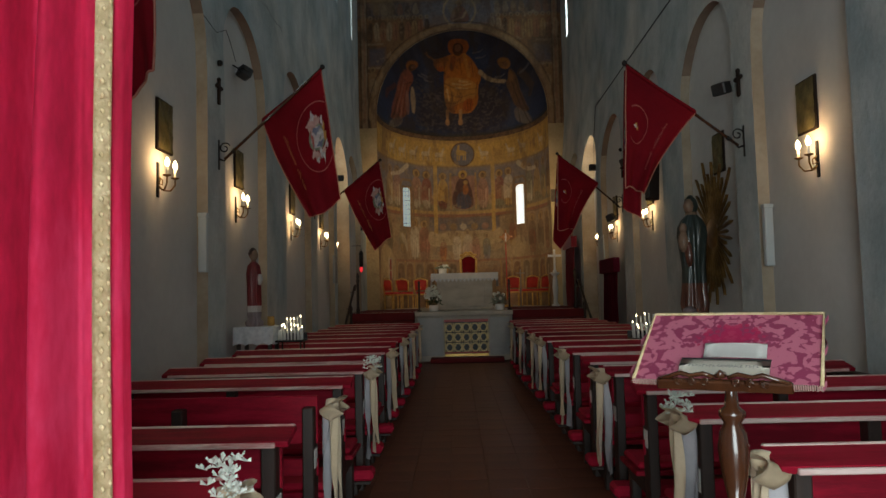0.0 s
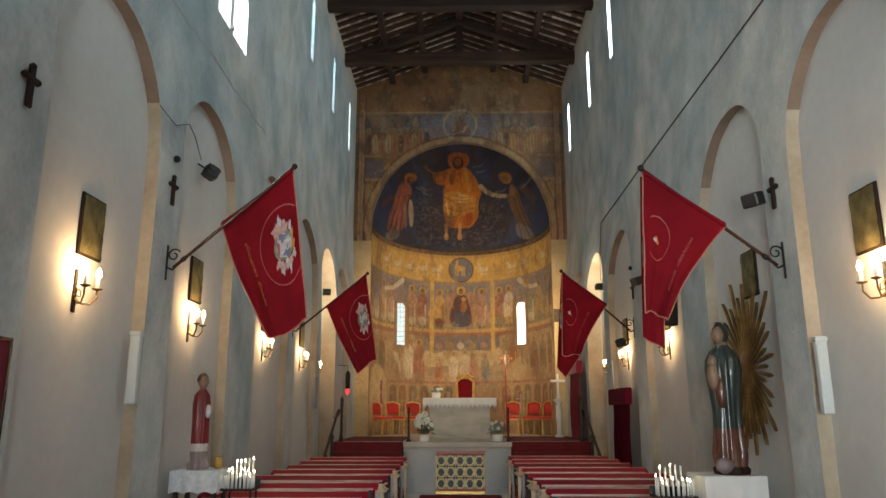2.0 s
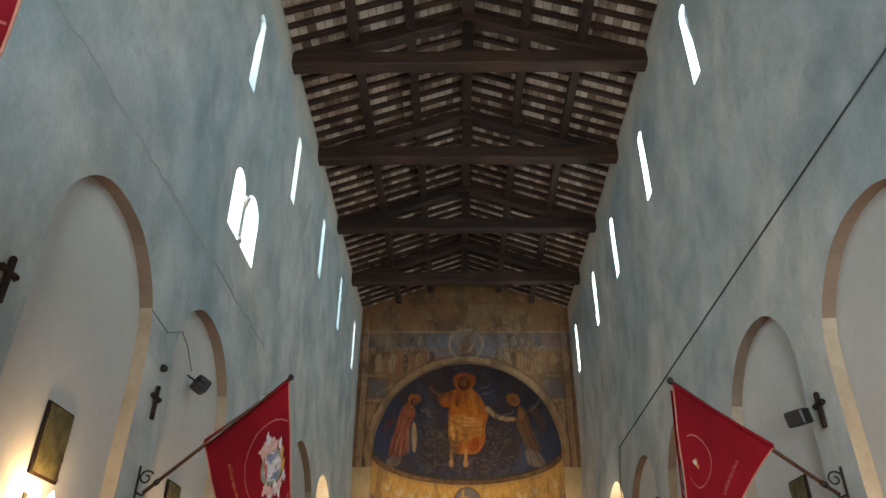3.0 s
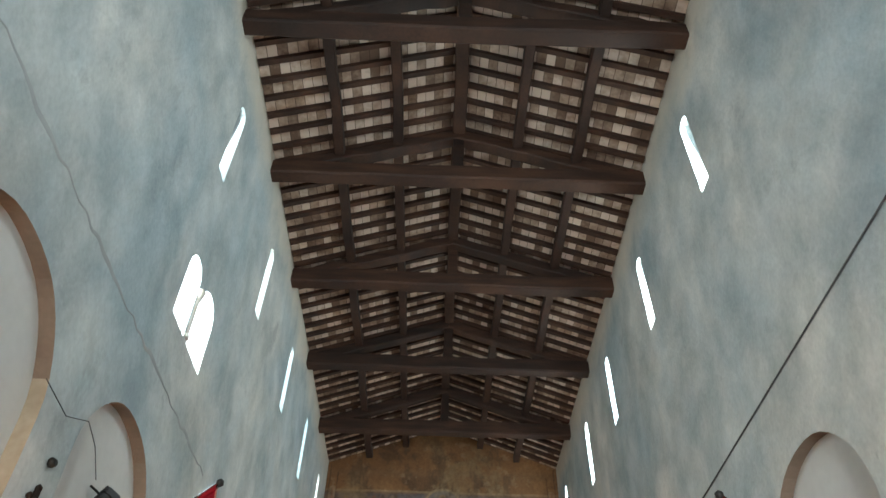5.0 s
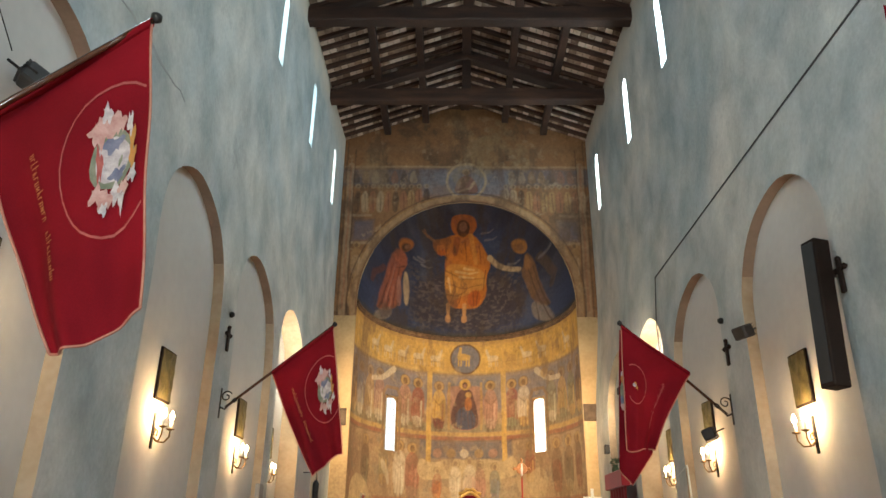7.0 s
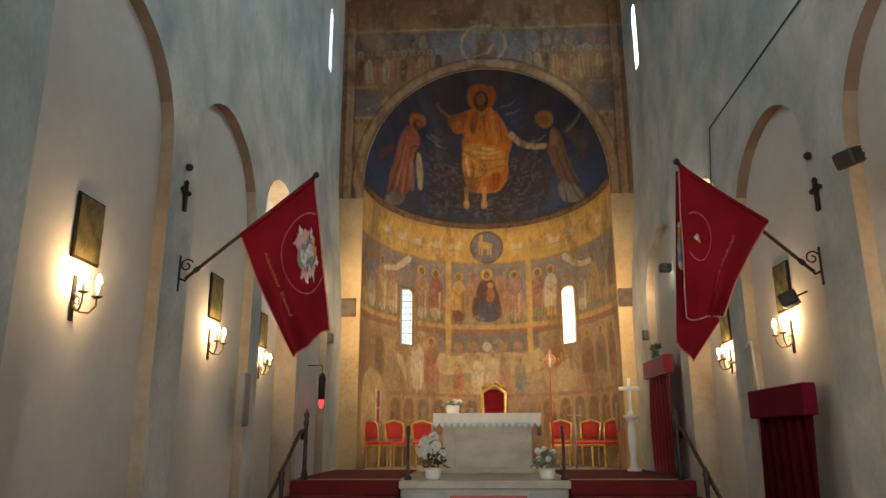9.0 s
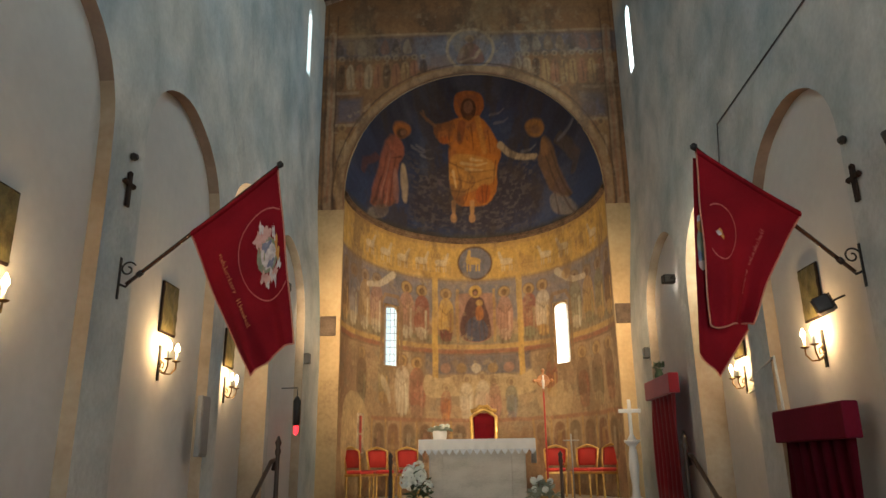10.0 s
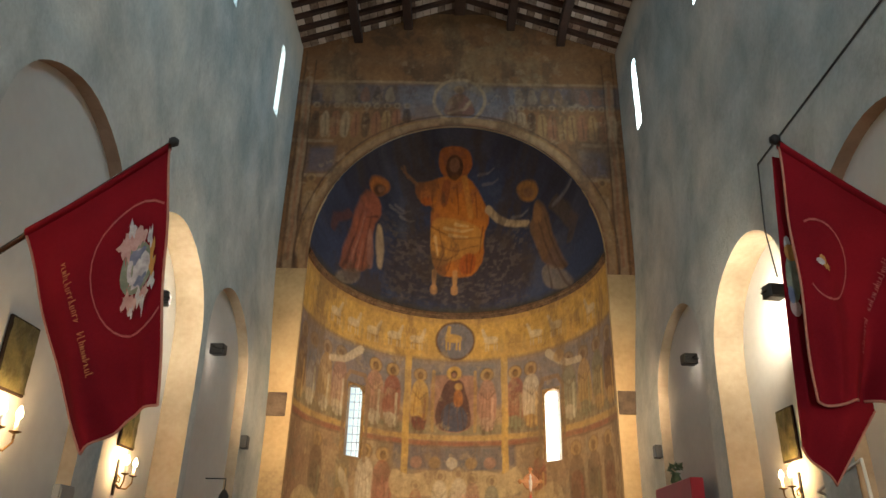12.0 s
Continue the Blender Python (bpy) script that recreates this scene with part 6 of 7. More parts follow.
def make_flood(name, label, m, lit=False):
    fl_ = thing(name, label, "floodlight", "floodlights", m)
    part("bracket", tube([(0.0, 0, 0), (0.09, 0, 0.0), (0.10, -0.08, 0.0), (0.17, -0.08, 0.0)], 0.009, 6), IRON, fl_)
    hd = cube(0.10, 0.22, -0.08, 0.08, -0.06, 0.06, 0.012)
    for i in range(5):
        box(hd, 0.085, 0.10, -0.07, 0.07, -0.05 + i * 0.024, -0.043 + i * 0.024)
    part("housing", hd, BLACK, fl_)
    part("glass", cube(0.221, 0.226, -0.068, 0.068, -0.05, 0.05), FLOODGLASS if lit else BLACK, fl_)
    return fl_


make_flood("floodlight", "black floodlight on a bracket against the wall", on_left(IL, 8.50, 4.18) @ pose(0, 0, 0, 0, 25, 40))
make_flood("floodlight", "black floodlight on a bracket against the wall", on_right(XR, 7.70, 3.53) @ pose(0, 0, 0, 0, 15, 30))
make_flood("floodlight", "black floodlight on a bracket against the wall", on_right(XR, 12.86, 2.80) @ pose(0, 0, 0, 0, 20, -30))
make_flood("floodlight", "black floodlight on a bracket against the wall", on_right(XR, 11.72, 3.56) @ pose(0, 0, 0, 0, 20, 20))
make_flood("floodlight", "black floodlight on a bracket turned toward the altar", on_left(XL, 17.0, 4.02) @ pose(0, 0, 0, 0, 0, 84), True)
make_flood("floodlight", "black floodlight on a bracket turned toward the altar", on_right(XR, 17.0, 4.02) @ pose(0, 0, 0, 0, 0, -84), True)
for X, s, y in ((XL, 1, 15.3), (XR, -1, 15.15)):
    make_flood("niche_floodlight", "small lit floodlight bracketed in a blind arch", Matrix.Translation((X + s * 0.02, y, 4.0)) @ pose(0, 0, 0, 0, 0, 0 if s > 0 else 180) @ pose(0, 0, 0, 0, 0, 100))
    spot("niche_light", (X + s * 0.12, y + 0.18, 4.0), (X - s * 0.30, y + 0.75, 4.2), NICHE_W, FLOOD, 150, 0.9)
for X, s in ((XL, -1), (XR, 1)):
    spot("apse_light", (X - s * 0.30, 17.2, 3.95), (-s * 0.6, 22.6, 3.6), APSE_W, (1.0, 0.74, 0.44), 106, 1.0)

# conduit boxes, dark speaker column, cable, metal cabinet
for X, s, y, z in ((XL, 1, 7.24, 2.03), (XR, -1, 7.05, 1.95)):
    tr = thing("cable_cover", "white plastic cable cover fixed upright on the pier", "cable cover")
    part("cover", cube(X - s * 0.05, X + s * 0.03, y - 0.03, y + 0.035, z - 0.28, z + 0.28, 0.008), WHITEPVC, tr)
    part("cap", cube(X - s * 0.055, X + s * 0.035, y - 0.035, y + 0.04, z + 0.25, z + 0.29, 0.006), WHITEPVC, tr)
sp = thing("column_loudspeaker", "tall dark brown column loudspeaker on the wall", "loudspeaker", "", pose(XR - 0.12, 10.24, 3.26, 0, 3, 14))
part("case", cube(-0.07, 0.07, -0.075, 0.075, -0.56, 0.56, 0.01), BOXBROWN, sp)
part("grille", cube(-0.078, -0.071, -0.06, 0.06, -0.53, 0.53, 0.003), BLACK, sp)
part("bracket", tube([(0.06, 0, 0.3), (0.16, 0, 0.3)], 0.012, 6), IRON, sp)
mc = thing("metal_cabinet", "grey metal wall cabinet with a louvred door", "cabinet")
part("body", cube(XL, XL + 0.05, 14.36, 14.56, 1.75, 2.30, 0.006), GREYMETAL, mc)
part("door", cube(XL + 0.05, XL + 0.058, 14.37, 14.55, 1.77, 2.28, 0.003), GREYMETAL, mc)
cb = bmesh.new()
tube([(XR + lean(XR, z) - 0.012, y, z) for y, z in ((2.0, 5.45), (6.5, 5.42), (10.7, 5.37), (13.0, 5.33), (15.1, 5.29))], 0.009, 6, 0, cb)
tube([(XR + lean(XR, z) - 0.012, y, z) for y, z in ((15.1, 5.29), (15.05, 4.6), (14.9, 4.1))], 0.006, 6, 0, cb)
tagged(part("wall_cable", cb, CABLEGREY), "dark grey cable running along the upper wall", "cable")
cb = bmesh.new()
tube([(XL + 0.008, 7.22, 4.25), (XL + 0.008, 7.6, 4.22), (XL + 0.008, 7.9, 4.36), (XL - 0.06, 8.25, 4.36), (XL - 0.06, 8.45, 4.2)], 0.0035, 5, 0, cb)
tagged(part("thin_cable", cb, IRON), "thin cable looped between the wall and a floodlight", "cable")
cb = bmesh.new()
tube([(XR + 0.28, 15.65, 2.36), (XR + 0.28, 15.2, 2.40), (XR + 0.02, 14.9, 2.42), (XR - 0.01, 14.2, 2.55), (XR - 0.01, 14.15, 2.0)], 0.012, 6, 0, cb)
tagged(part("white_conduit", cb, WHITEPVC), "white plastic conduit along the wall", "conduit")

nb = thing("notice_board", "burgundy cloth notice board in a thin wooden frame", "notice board")
part("board", cube(IL + 0.002, IL + 0.02, 5.31, 5.67, 1.36, 2.07), BOARDRED, nb)
fb = bmesh.new()
for y0, y1, z0, z1 in ((5.29, 5.69, 1.34, 1.362), (5.29, 5.69, 2.068, 2.09), (5.29, 5.312, 1.362, 2.068), (5.668, 5.69, 1.362, 2.068)):
    box(fb, IL + 0.002, IL + 0.03, y0, y1, z0, z1, 0, 0.003)
part("frame", fb, TURNED, nb)
nb.matrix_basis = Matrix.Translation((0.11, -0.09, 0.01))

# ---------------------------------------------------------------- flags
def make_flag(s, bracket, tip, corners, seed, place_word="", turned=None):
    """A crimson standard on a slanting pole; s: +1 from the left wall. Corners of the cloth are from the tip, outward and up."""
    X, y, z = bracket
    fg = thing("hanging_flag", "crimson cloth flag with an embroidered emblem on a slanting wall pole", "flag", "hanging flags")
    base, top = Vector((X + s * 0.10, y, z)), Vector(tip)
    d = (top - base).normalized()
    pole = tube([base - d * 0.05, top + d * 0.03], 0.015, 10)
    part("pole", pole, TURNED, fg, "varnished wooden pole")
    part("finial", lathe([(0.0, -0.03), (0.026, -0.01), (0.026, 0.015), (0.0, 0.035)], 10, tuple(top + d * 0.04)), IRON, fg)
    br = cube(min(X, X + s * 0.012), max(X, X + s * 0.012), y - 0.012, y + 0.012, z - 0.14, z + 0.17, 0.003)
    tube(scroll((0, 0, 0), 0.06, 0.015, 1.2, 0.5, "xz"), 0.007, 6, 0, br)
    for v in br.verts[-23 * 6:]:
        v.co += Vector((X + s * 0.065, y, z + 0.08))
    tube([(X + s * 0.01, y, z - 0.03), (X + s * 0.06, y, z - 0.05), tuple(base)], 0.010, 6, 0, br)
    part("bracket", br, IRON, fg, "scrolled black iron bracket")
    ring_ = tube([base + d * 0.05, base + d * 0.09], 0.022, 10)
    part("socket", ring_, IRON, fg)
    c0, c1, c2, c3 = corners
    r = random.Random(seed)
    ph = r.uniform(0, 6)

    def cloth(u, v, lift=0.0):
        p0, p1, p2, p3 = (Vector(q) for q in (c0, c1, c2, c3))
        q = (p0 * (1 - u) + p1 * u) * (1 - v) + (p3 * (1 - u) + p2 * u) * v
        bend = 0.10 * math.sin(math.pi * v) * (1 - u) * (p1 - p0).length
        fold = (0.06 * math.sin(8 * u + 2.4 * v + ph) + 0.02 * math.sin(19 * u + ph)) * (1 - 0.85 * u) * v ** 0.7 + 0.012 * math.sin(12 * v + 4 * u)
        return top + Vector((s * (q.x - bend * (0.4 if s > 0 else -0.5)), fold - lift, q.y - 0.02 - 0.03 * math.sin(5 * u + ph) * v * v))

    part("cloth", sheet(cloth, 40, 40), FLAGRED, fg)
    if turned:
        low, toe = (Vector(q) for q in turned)

        def behind_fold(u, v):
            """The far side of the cloth, showing below the folded front."""
            inner_ = Vector(c1) * (1 - v) + low * v
            k = v / 0.8
            outer_ = Vector((-0.2, -0.15)) * (1 - k) + Vector(c3) * k if k < 1 else Vector(c3) * (5 - 5 * v) + toe * (5 * v - 4)
            q = inner_ * u + outer_ * (1 - u)
            return top + Vector((s * q.x, 0.06 + 0.02 * math.sin(7 * u + 3 * v), q.y - 0.02))

        part("turned_cloth", sheet(behind_fold, 24, 40), FLAGRED, fg, "inner side of the folded cloth")
        tr_ = tube([behind_fold(0, 0.8 + 0.2 * i / 8) for i in range(9)] + [behind_fold(i / 8, 1) for i in range(1, 9)], 0.005, 5)
        part("turned_braid", tr_, FLAGTRIM, fg)
        pe = bmesh.new()
        for du, dv, ru, rv, m_ in ((0.0, 0.0, 0.10, 0.085, 2), (0.02, 0.0, 0.07, 0.06, 0), (0.0, -0.09, 0.09, 0.03, 4), (0.03, -0.12, 0.05, 0.03, 0), (0.0, 0.10, 0.08, 0.03, 1), (0.04, 0.06, 0.05, 0.03, 3)):
            disc(pe, lambda u, v: behind_fold(min(0.999, u), v) - Vector((0, 0.006 + 0.001 * (m_ + 1), 0)), 0.86 + du, 0.45 + dv, rv, m_, ru, 14)
        part("turned_emblem", pe, [SILVER, PINKCLOTH, GREENCLOTH, BLUECLOTH, AMBERCLOTH], fg, "part of the embroidered emblem")
    eb = bmesh.new()
    for line in ([cloth(0, i / 30) for i in range(31)], [cloth(1, i / 30) for i in range(31)], [cloth(i / 20, 1) for i in range(21)]):
        tube(line, 0.006, 5, 0, eb)
    part("edge_braid", eb, FLAGTRIM, fg)
    sl = sheet(lambda u, v: cloth(u, 0.0) + Vector((0, 0.024 * math.sin(6.2832 * v), 0.012 + 0.022 * math.cos(6.2832 * v))), 20, 8)
    part("sleeve", sl, FLAGRED, fg)
    em = bmesh.new()
    f = lambda k: (lambda u, v: cloth(min(0.995, max(0, u)), v, 0.005 + 0.002 * k))
    cu, cv = (0.75, 0.44) if s > 0 else (0.74, 0.42)
    es = 1.12 if s > 0 else 0.42
    er = (0.36, 0.27) if s > 0 else (0.22, 0.17)
    pts = [(cu + er[0] * math.cos(6.2832 * i / 28), cv + er[1] * math.sin(6.2832 * i / 28)) for i in range(4, 25)]
    stroke(em, f(0), pts, 0.009, 5)
    shapes = [(0, 0, 0.135, 0.095, 2), (0, 0, 0.105, 0.074, 0), (-0.08, 0.0, 0.018, 0.055, 5), (0.0, -0.05, 0.06, 0.024, 3), (0.03, 0.055, 0.05, 0.022, 3)]
    shapes += [(-0.02, -0.115, 0.085, 0.032, 1), (-0.07, -0.10, 0.03, 0.045, 1), (-0.02, -0.155, 0.026, 0.03, 0), (0.05, -0.11, 0.03, 0.03, 1)]
    shapes += [(0.12, -0.04, 0.018, 0.05, 4), (0.13, 0.03, 0.022, 0.04, 4), (0.11, -0.09, 0.018, 0.035, 0), (0.135, 0.085, 0.028, 0.025, 0)]
    shapes += [(-0.09, 0.10, 0.045, 0.03, 1), (-0.04, 0.125, 0.05, 0.028, 1), (0.03, 0.12, 0.04, 0.033, 0), (0.06, 0.155, 0.018, 0.035, 0), (-0.05, 0.155, 0.024, 0.02, 0), (0.08, 0.11, 0.035, 0.022, 1)]
    if s < 0:
        shapes = [(0.02, 0.0, 0.07, 0.05, 4), (0.06, 0.03, 0.09, 0.035, 0), (-0.06, 0.06, 0.06, 0.03, 4)]
    for a, (du, dv, ru, rv, m) in enumerate(shapes):
        blob(em, f(1 + a * 0.3), [(cu + es * (du + ru * (1 + (0.4 if a > 1 else 0.06) * math.sin(3 * t + a)) * math.cos(t)), cv + es * (dv + rv * (1 + (0.45 if a > 1 else 0.05) * math.cos(5 * t + a)) * math.sin(t))) for t in [6.2832 * i / 18 for i in range(18)]], m)
    part("emblem", em, [SILVER, PINKCLOTH, GREENCLOTH, BLUECLOTH, AMBERCLOTH, FADEDLINE], fg, "coloured embroidered emblem in an oval line")
    wr = bmesh.new()
    if not place_word:
        wq = random.Random(seed)
        for i in range(26):
            t = i / 25
            if i in (14, 15):
                continue
            k0, v0, h0 = 0.215 + 0.05 * t + (0.02 if s < 0 else 0), 0.26 + 0.5 * t, wq.choice([0.030, 0.032, 0.05])
            stroke(wr, f(2), [(k0, v0), (k0 + h0, v0)], 0.0045, 0)
            stroke(wr, f(2), [(k0 + wq.choice([0, 0.03]), v0), (k0 + wq.choice([0.0, 0.03]), v0 + 0.011)], 0.004, 0)
            if wq.random() < 0.5:
                stroke(wr, f(2), [(k0 + 0.002, v0 + 0.010), (k0 + 0.03, v0 + 0.010)], 0.0035, 0)
    tagged(part("writing", wr, DULLGOLD if s > 0 else FADEDLINE, fg, "line of dull gold lettering"), kind="stuff") if wr.verts else wr.free()
    if place_word:
        tx = bpy.data.curves.new("lettering", "FONT")
        tx.body, tx.size, tx.extrude, tx.align_x = place_word, 0.095, 0.001, "CENTER"
        to = new("lettering", tx)
        o, a, b = cloth(0.36, 0.66, 0.014), cloth(0.40, 0.80, 0.014), cloth(0.50, 0.66, 0.014)
        ex = (a - o).normalized()
        ez = ex.cross((b - o)).normalized()
        ey = ez.cross(ex)
        to.matrix_world = Matrix.Translation(o + Vector((0, -0.045, 0))) @ Matrix((ex, ey, ez)).transposed().to_4x4()
        to.data.materials.append(FLAGTRIM)
        to.parent = fg
        tagged(to, "gold lettering")
    return fg


make_flag(1, (XL - 0.11, 3.62, 2.98), (-1.64, 3.66, 3.86), ((-0.61, -0.51), (0.02, 0), (0.02, -1.32), (-0.15, -1.46)), 1, "Adria")
make_flag(1, (XL, 7.66, 2.95), (-1.64, 7.82, 3.87), ((-0.61, -0.51), (0.02, 0), (0.20, -1.38), (-0.14, -1.54)), 2)
make_flag(1, (XL, 12.62, 2.96), (-1.54, 12.56, 3.78), ((-0.59, -0.49), (0.02, 0), (0.20, -1.29), (-0.08, -1.48)), 3)
make_flag(-1, (XR, 7.45, 2.90), (1.475, 7.39, 3.68), ((-0.64, -0.47), (0.02, 0), (0.07, -1.19), (-0.10, -1.22)), 4, turned=((0.09, -1.38), (-0.085, -1.48)))
make_flag(-1, (XR, 12.56, 2.93), (1.53, 12.44, 3.78), ((-0.64, -0.49), (0.02, 0), (0.06, -1.22), (-0.21, -1.26)), 5, turned=((0.14, -1.42), (0.02, -1.57)))

# ---------------------------------------------------------------- side shrines
def small_table(name, label, x0, x1, y0, y1, z, drop, mat, lace):
    tb = thing(name, label, "table")
    part("tabletop", cube(x0 + 0.02, x1 - 0.02, y0 + 0.02, y1 - 0.02, z - 0.035, z - 0.008), DARKWOOD, tb)
    for x in (x0 + 0.05, x1 - 0.05):
        for y in (y0 + 0.05, y1 - 0.05):
            part("leg", cube(x - 0.02, x + 0.02, y - 0.02, y + 0.02, 0, z - 0.035, 0.003), DARKWOOD, tb)
    cl = bmesh.new()
    box(cl, x0 + 0.01, x1 - 0.01, y0 + 0.01, y1 - 0.01, z - 0.006, z, 0)
    per = [(x0, y0), (x1, y0), (x1, y1), (x0, y1), (x0, y0)]
    for (ax, ay), (bx, by) in zip(per, per[1:]):
        ln = math.hypot(bx - ax, by - ay)
        nx, ny = (by - ay) / ln, -(bx - ax) / ln
        def skirt(u, v):
            w = 0.012 * math.sin(ln * u * 46) * v
            dd = drop * (1 - (0.10 * abs(math.sin(ln * u * 24)) if lace else 0.0))
            return (ax + (bx - ax) * u + nx * w, ay + (by - ay) * u + ny * w, z - dd * v)
        sheet(skirt, 40, 6, 0, cl)
    part("cloth", cl, mat, tb, "white lace cloth" if lace else "plain white cloth")
    return tb


small_table("side_table", "small table under a white lace cloth against the wall", -2.70, -2.26, 8.22, 8.62, 1.18, 0.20, LACE, True)
small_table("side_table", "small table under a plain white cloth against the wall", 2.02, 2.56, 8.12, 8.62, 1.14, 0.34, LINEN, False)


def statue(name, label, profile, colours, at, squash, extra, lean=0.0):
    """A plain draped carved figure in one mesh."""
    bm = bmesh.new()
    fold = lambda t, z: 1 + (0.09 * math.sin(7 * t + 2.2 * z) + 0.06 * math.sin(13 * t - 1.5 * z + 1) + 0.03 * math.sin(23 * t + 3 * z)) * (0.35 if m in (3, 4) else 1.0)
    segs, rings = 64, []
    for r, z, m in profile:
        rings.append(([bm.verts.new((at[0] + r * fold(t, z) * squash * math.cos(t), at[1] + r * fold(t, z) * math.sin(t), at[2] + z)) for t in [6.2832 * i / segs for i in range(segs)]], m))
    for (a, m), (b, _) in zip(rings, rings[1:]):
        for i in range(segs):
            f = bm.faces.new((a[i], a[(i + 1) % segs], b[(i + 1) % segs], b[i]))
            f.smooth, f.material_index = True, m
    bm.faces.new(rings[-1][0]).material_index = rings[-1][1]
    for (dx, dy, dz, rx, rz, m) in extra:
        lathe([(0.02, -rz), (rx * 0.75, -rz * 0.6), (rx, 0), (rx * 0.75, rz * 0.6), (0.02, rz)], 14, (at[0] + dx, at[1] + dy, at[2] + dz), 1, m, bm)
    ob = part(name, bm, colours)
    return tagged(ob, label, "statue")


statue("saint_statue", "carved statue in a dark red robe on a small mauve base", [(0.10, 0.0, 2), (0.11, 0.05, 2), (0.075, 0.08, 2), (0.085, 0.15, 2), (0.078, 0.16, 1), (0.085, 0.23, 0), (0.08, 0.45, 0), (0.085, 0.58, 0), (0.072, 0.67, 0), (0.032, 0.72, 3), (0.03, 0.74, 3)], [ROBE, GREYROBE, MAUVE, FLESH, DARKWOOD], (-2.52, 8.42, 1.18), 0.85, [(0, 0, 0.79, 0.05, 0.065, 3), (-0.012, 0.012, 0.81, 0.055, 0.065, 4), (0.07, -0.02, 0.52, 0.035, 0.06, 1)])
statue("mother_and_child_statue", "tall carved statue in dark teal cloak and brown gown", [(0.15, 0.0, 4), (0.16, 0.05, 4), (0.13, 0.07, 1), (0.145, 0.18, 1), (0.13, 0.32, 1), (0.125, 0.40, 0), (0.12, 0.55, 0), (0.135, 0.75, 0), (0.15, 0.92, 0), (0.14, 1.02, 0), (0.10, 1.10, 0), (0.06, 1.15, 3), (0.055, 1.18, 3)], [CLOAK, GOWN, MAUVE, FLESH, BOXBROWN], (2.35, 8.36, 1.14), 0.98, [(0.0, 0.012, 1.25, 0.082, 0.12, 0), (-0.035, -0.03, 1.245, 0.058, 0.08, 3), (-0.12, -0.07, 0.86, 0.06, 0.12, 3), (-0.12, -0.07, 1.0, 0.045, 0.055, 3), (-0.07, -0.09, 0.72, 0.05, 0.14, 1), (-0.10, -0.1, 0.08, 0.085, 0.07, 2)])
ry = thing("gilded_sunburst", "aged gilded wooden sunburst of rays behind the statue", "sunburst")
rr = random.Random(11)
for i in range(38):
    a = 6.2832 * i / 38
    ln = (0.62 if i % 2 else 0.80) * (1.08 if math.sin(a) > 0.6 else 1.0 if math.sin(a) < -0.6 else 0.74) * rr.uniform(0.92, 1.06)
    bm, w = bmesh.new(), 0.019
    cy, cz, X = 8.46, 2.08, XR + 0.02
    ca, sa = math.cos(a), math.sin(a)
    pts = [(0.14, -w * 0.5, 0), (0.14, w * 0.5, 0), (ln * 0.9, w, 0.0), (ln, 0, 0.0), (ln * 0.9, -w, 0.0)]
    front = [bm.verts.new((X - 0.02 - (0.012 if abs(q) < 1e-6 else 0), cy + p * ca - q * sa, cz + p * sa + q * ca)) for p, q, _ in pts]
    back = [bm.verts.new((X, cy + p * ca - q * sa, cz + p * sa + q * ca)) for p, q, _ in pts]
    bm.faces.new(front), bm.faces.new(back[::-1])
    for j in range(5):
        bm.faces.new((front[j], front[(j + 1) % 5], back[(j + 1) % 5], back[j]))
    part("ray", bm, OLDGILT, ry)
hub = lathe([(0.20, 0), (0.17, 0.02), (0.05, 0.03)], 20)
bmesh.ops.transform(hub, matrix=Matrix.Translation((XR + 0.02, 8.46, 2.08)) @ Matrix.Rotation(-math.pi / 2, 4, "Y"), verts=hub.verts[:])
part("hub", hub, OLDGILT, ry)
mm = lathe([(0.035, 0), (0.045, 0.02), (0.038, 0.10), (0.042, 0.105)], 12, (-2.36, 8.52, 1.18))
tagged(part("yellow_jar", mm, F_YELLOW), "small dull yellow jar on the lace cloth", "jar")


def candle_stand(x, y, z, w, seed):
    cs = thing("votive_stand", "dark iron votive stand with tiers of lit white candles", "candle stand", "votive stands", pose(x, y, 0))
    r = random.Random(seed)
    part("tray", cube(-w / 2, w / 2, -0.12, 0.12, z - 0.09, z - 0.07, 0.004), IRON, cs)
    part("upper_tray", cube(-w / 2 + 0.05, w / 2 - 0.05, 0.02, 0.12, z - 0.02, z, 0.004), IRON, cs)
    part("back_panel", cube(-w / 2, w / 2, 0.12, 0.13, z - 0.09, z + 0.0, 0.002), BLACK, cs)
    for a in (-w / 2 + 0.03, w / 2 - 0.03):
        for b in (-0.09, 0.09):
            part("leg", tube([(a, b, 0), (a, b, z - 0.09)], 0.01, 6), IRON, cs)
    for k, (n_, yy, z0) in enumerate(((8, -0.07, z - 0.07), (7, 0.0, z - 0.07), (5, 0.07, z))):
        for i in range(n_):
            xx = -w / 2 + 0.03 + (w - 0.06) * i / (n_ - 1) * (1 if k < 2 else 0.62) + (0 if k < 2 else 0.06)
            h = r.uniform(0.10, 0.16) + (0.03 if k == 2 else 0)
            c = part("candle", lathe([(0.0095, 0), (0.0095, h)], 8, (xx, yy, z0)), CANDLE, cs)
            if r.random() < 0.55:
                part("flame_bulb", lathe([(0.003, h), (0.0065, h + 0.010), (0.001, h + 0.028)], 6, (xx, yy, z0)), TIP, c, "lit tip")
    return cs


candle_stand(-2.08, 8.30, 1.10, 0.30, 1)
candle_stand(1.78, 8.25, 1.04, 0.36, 2)

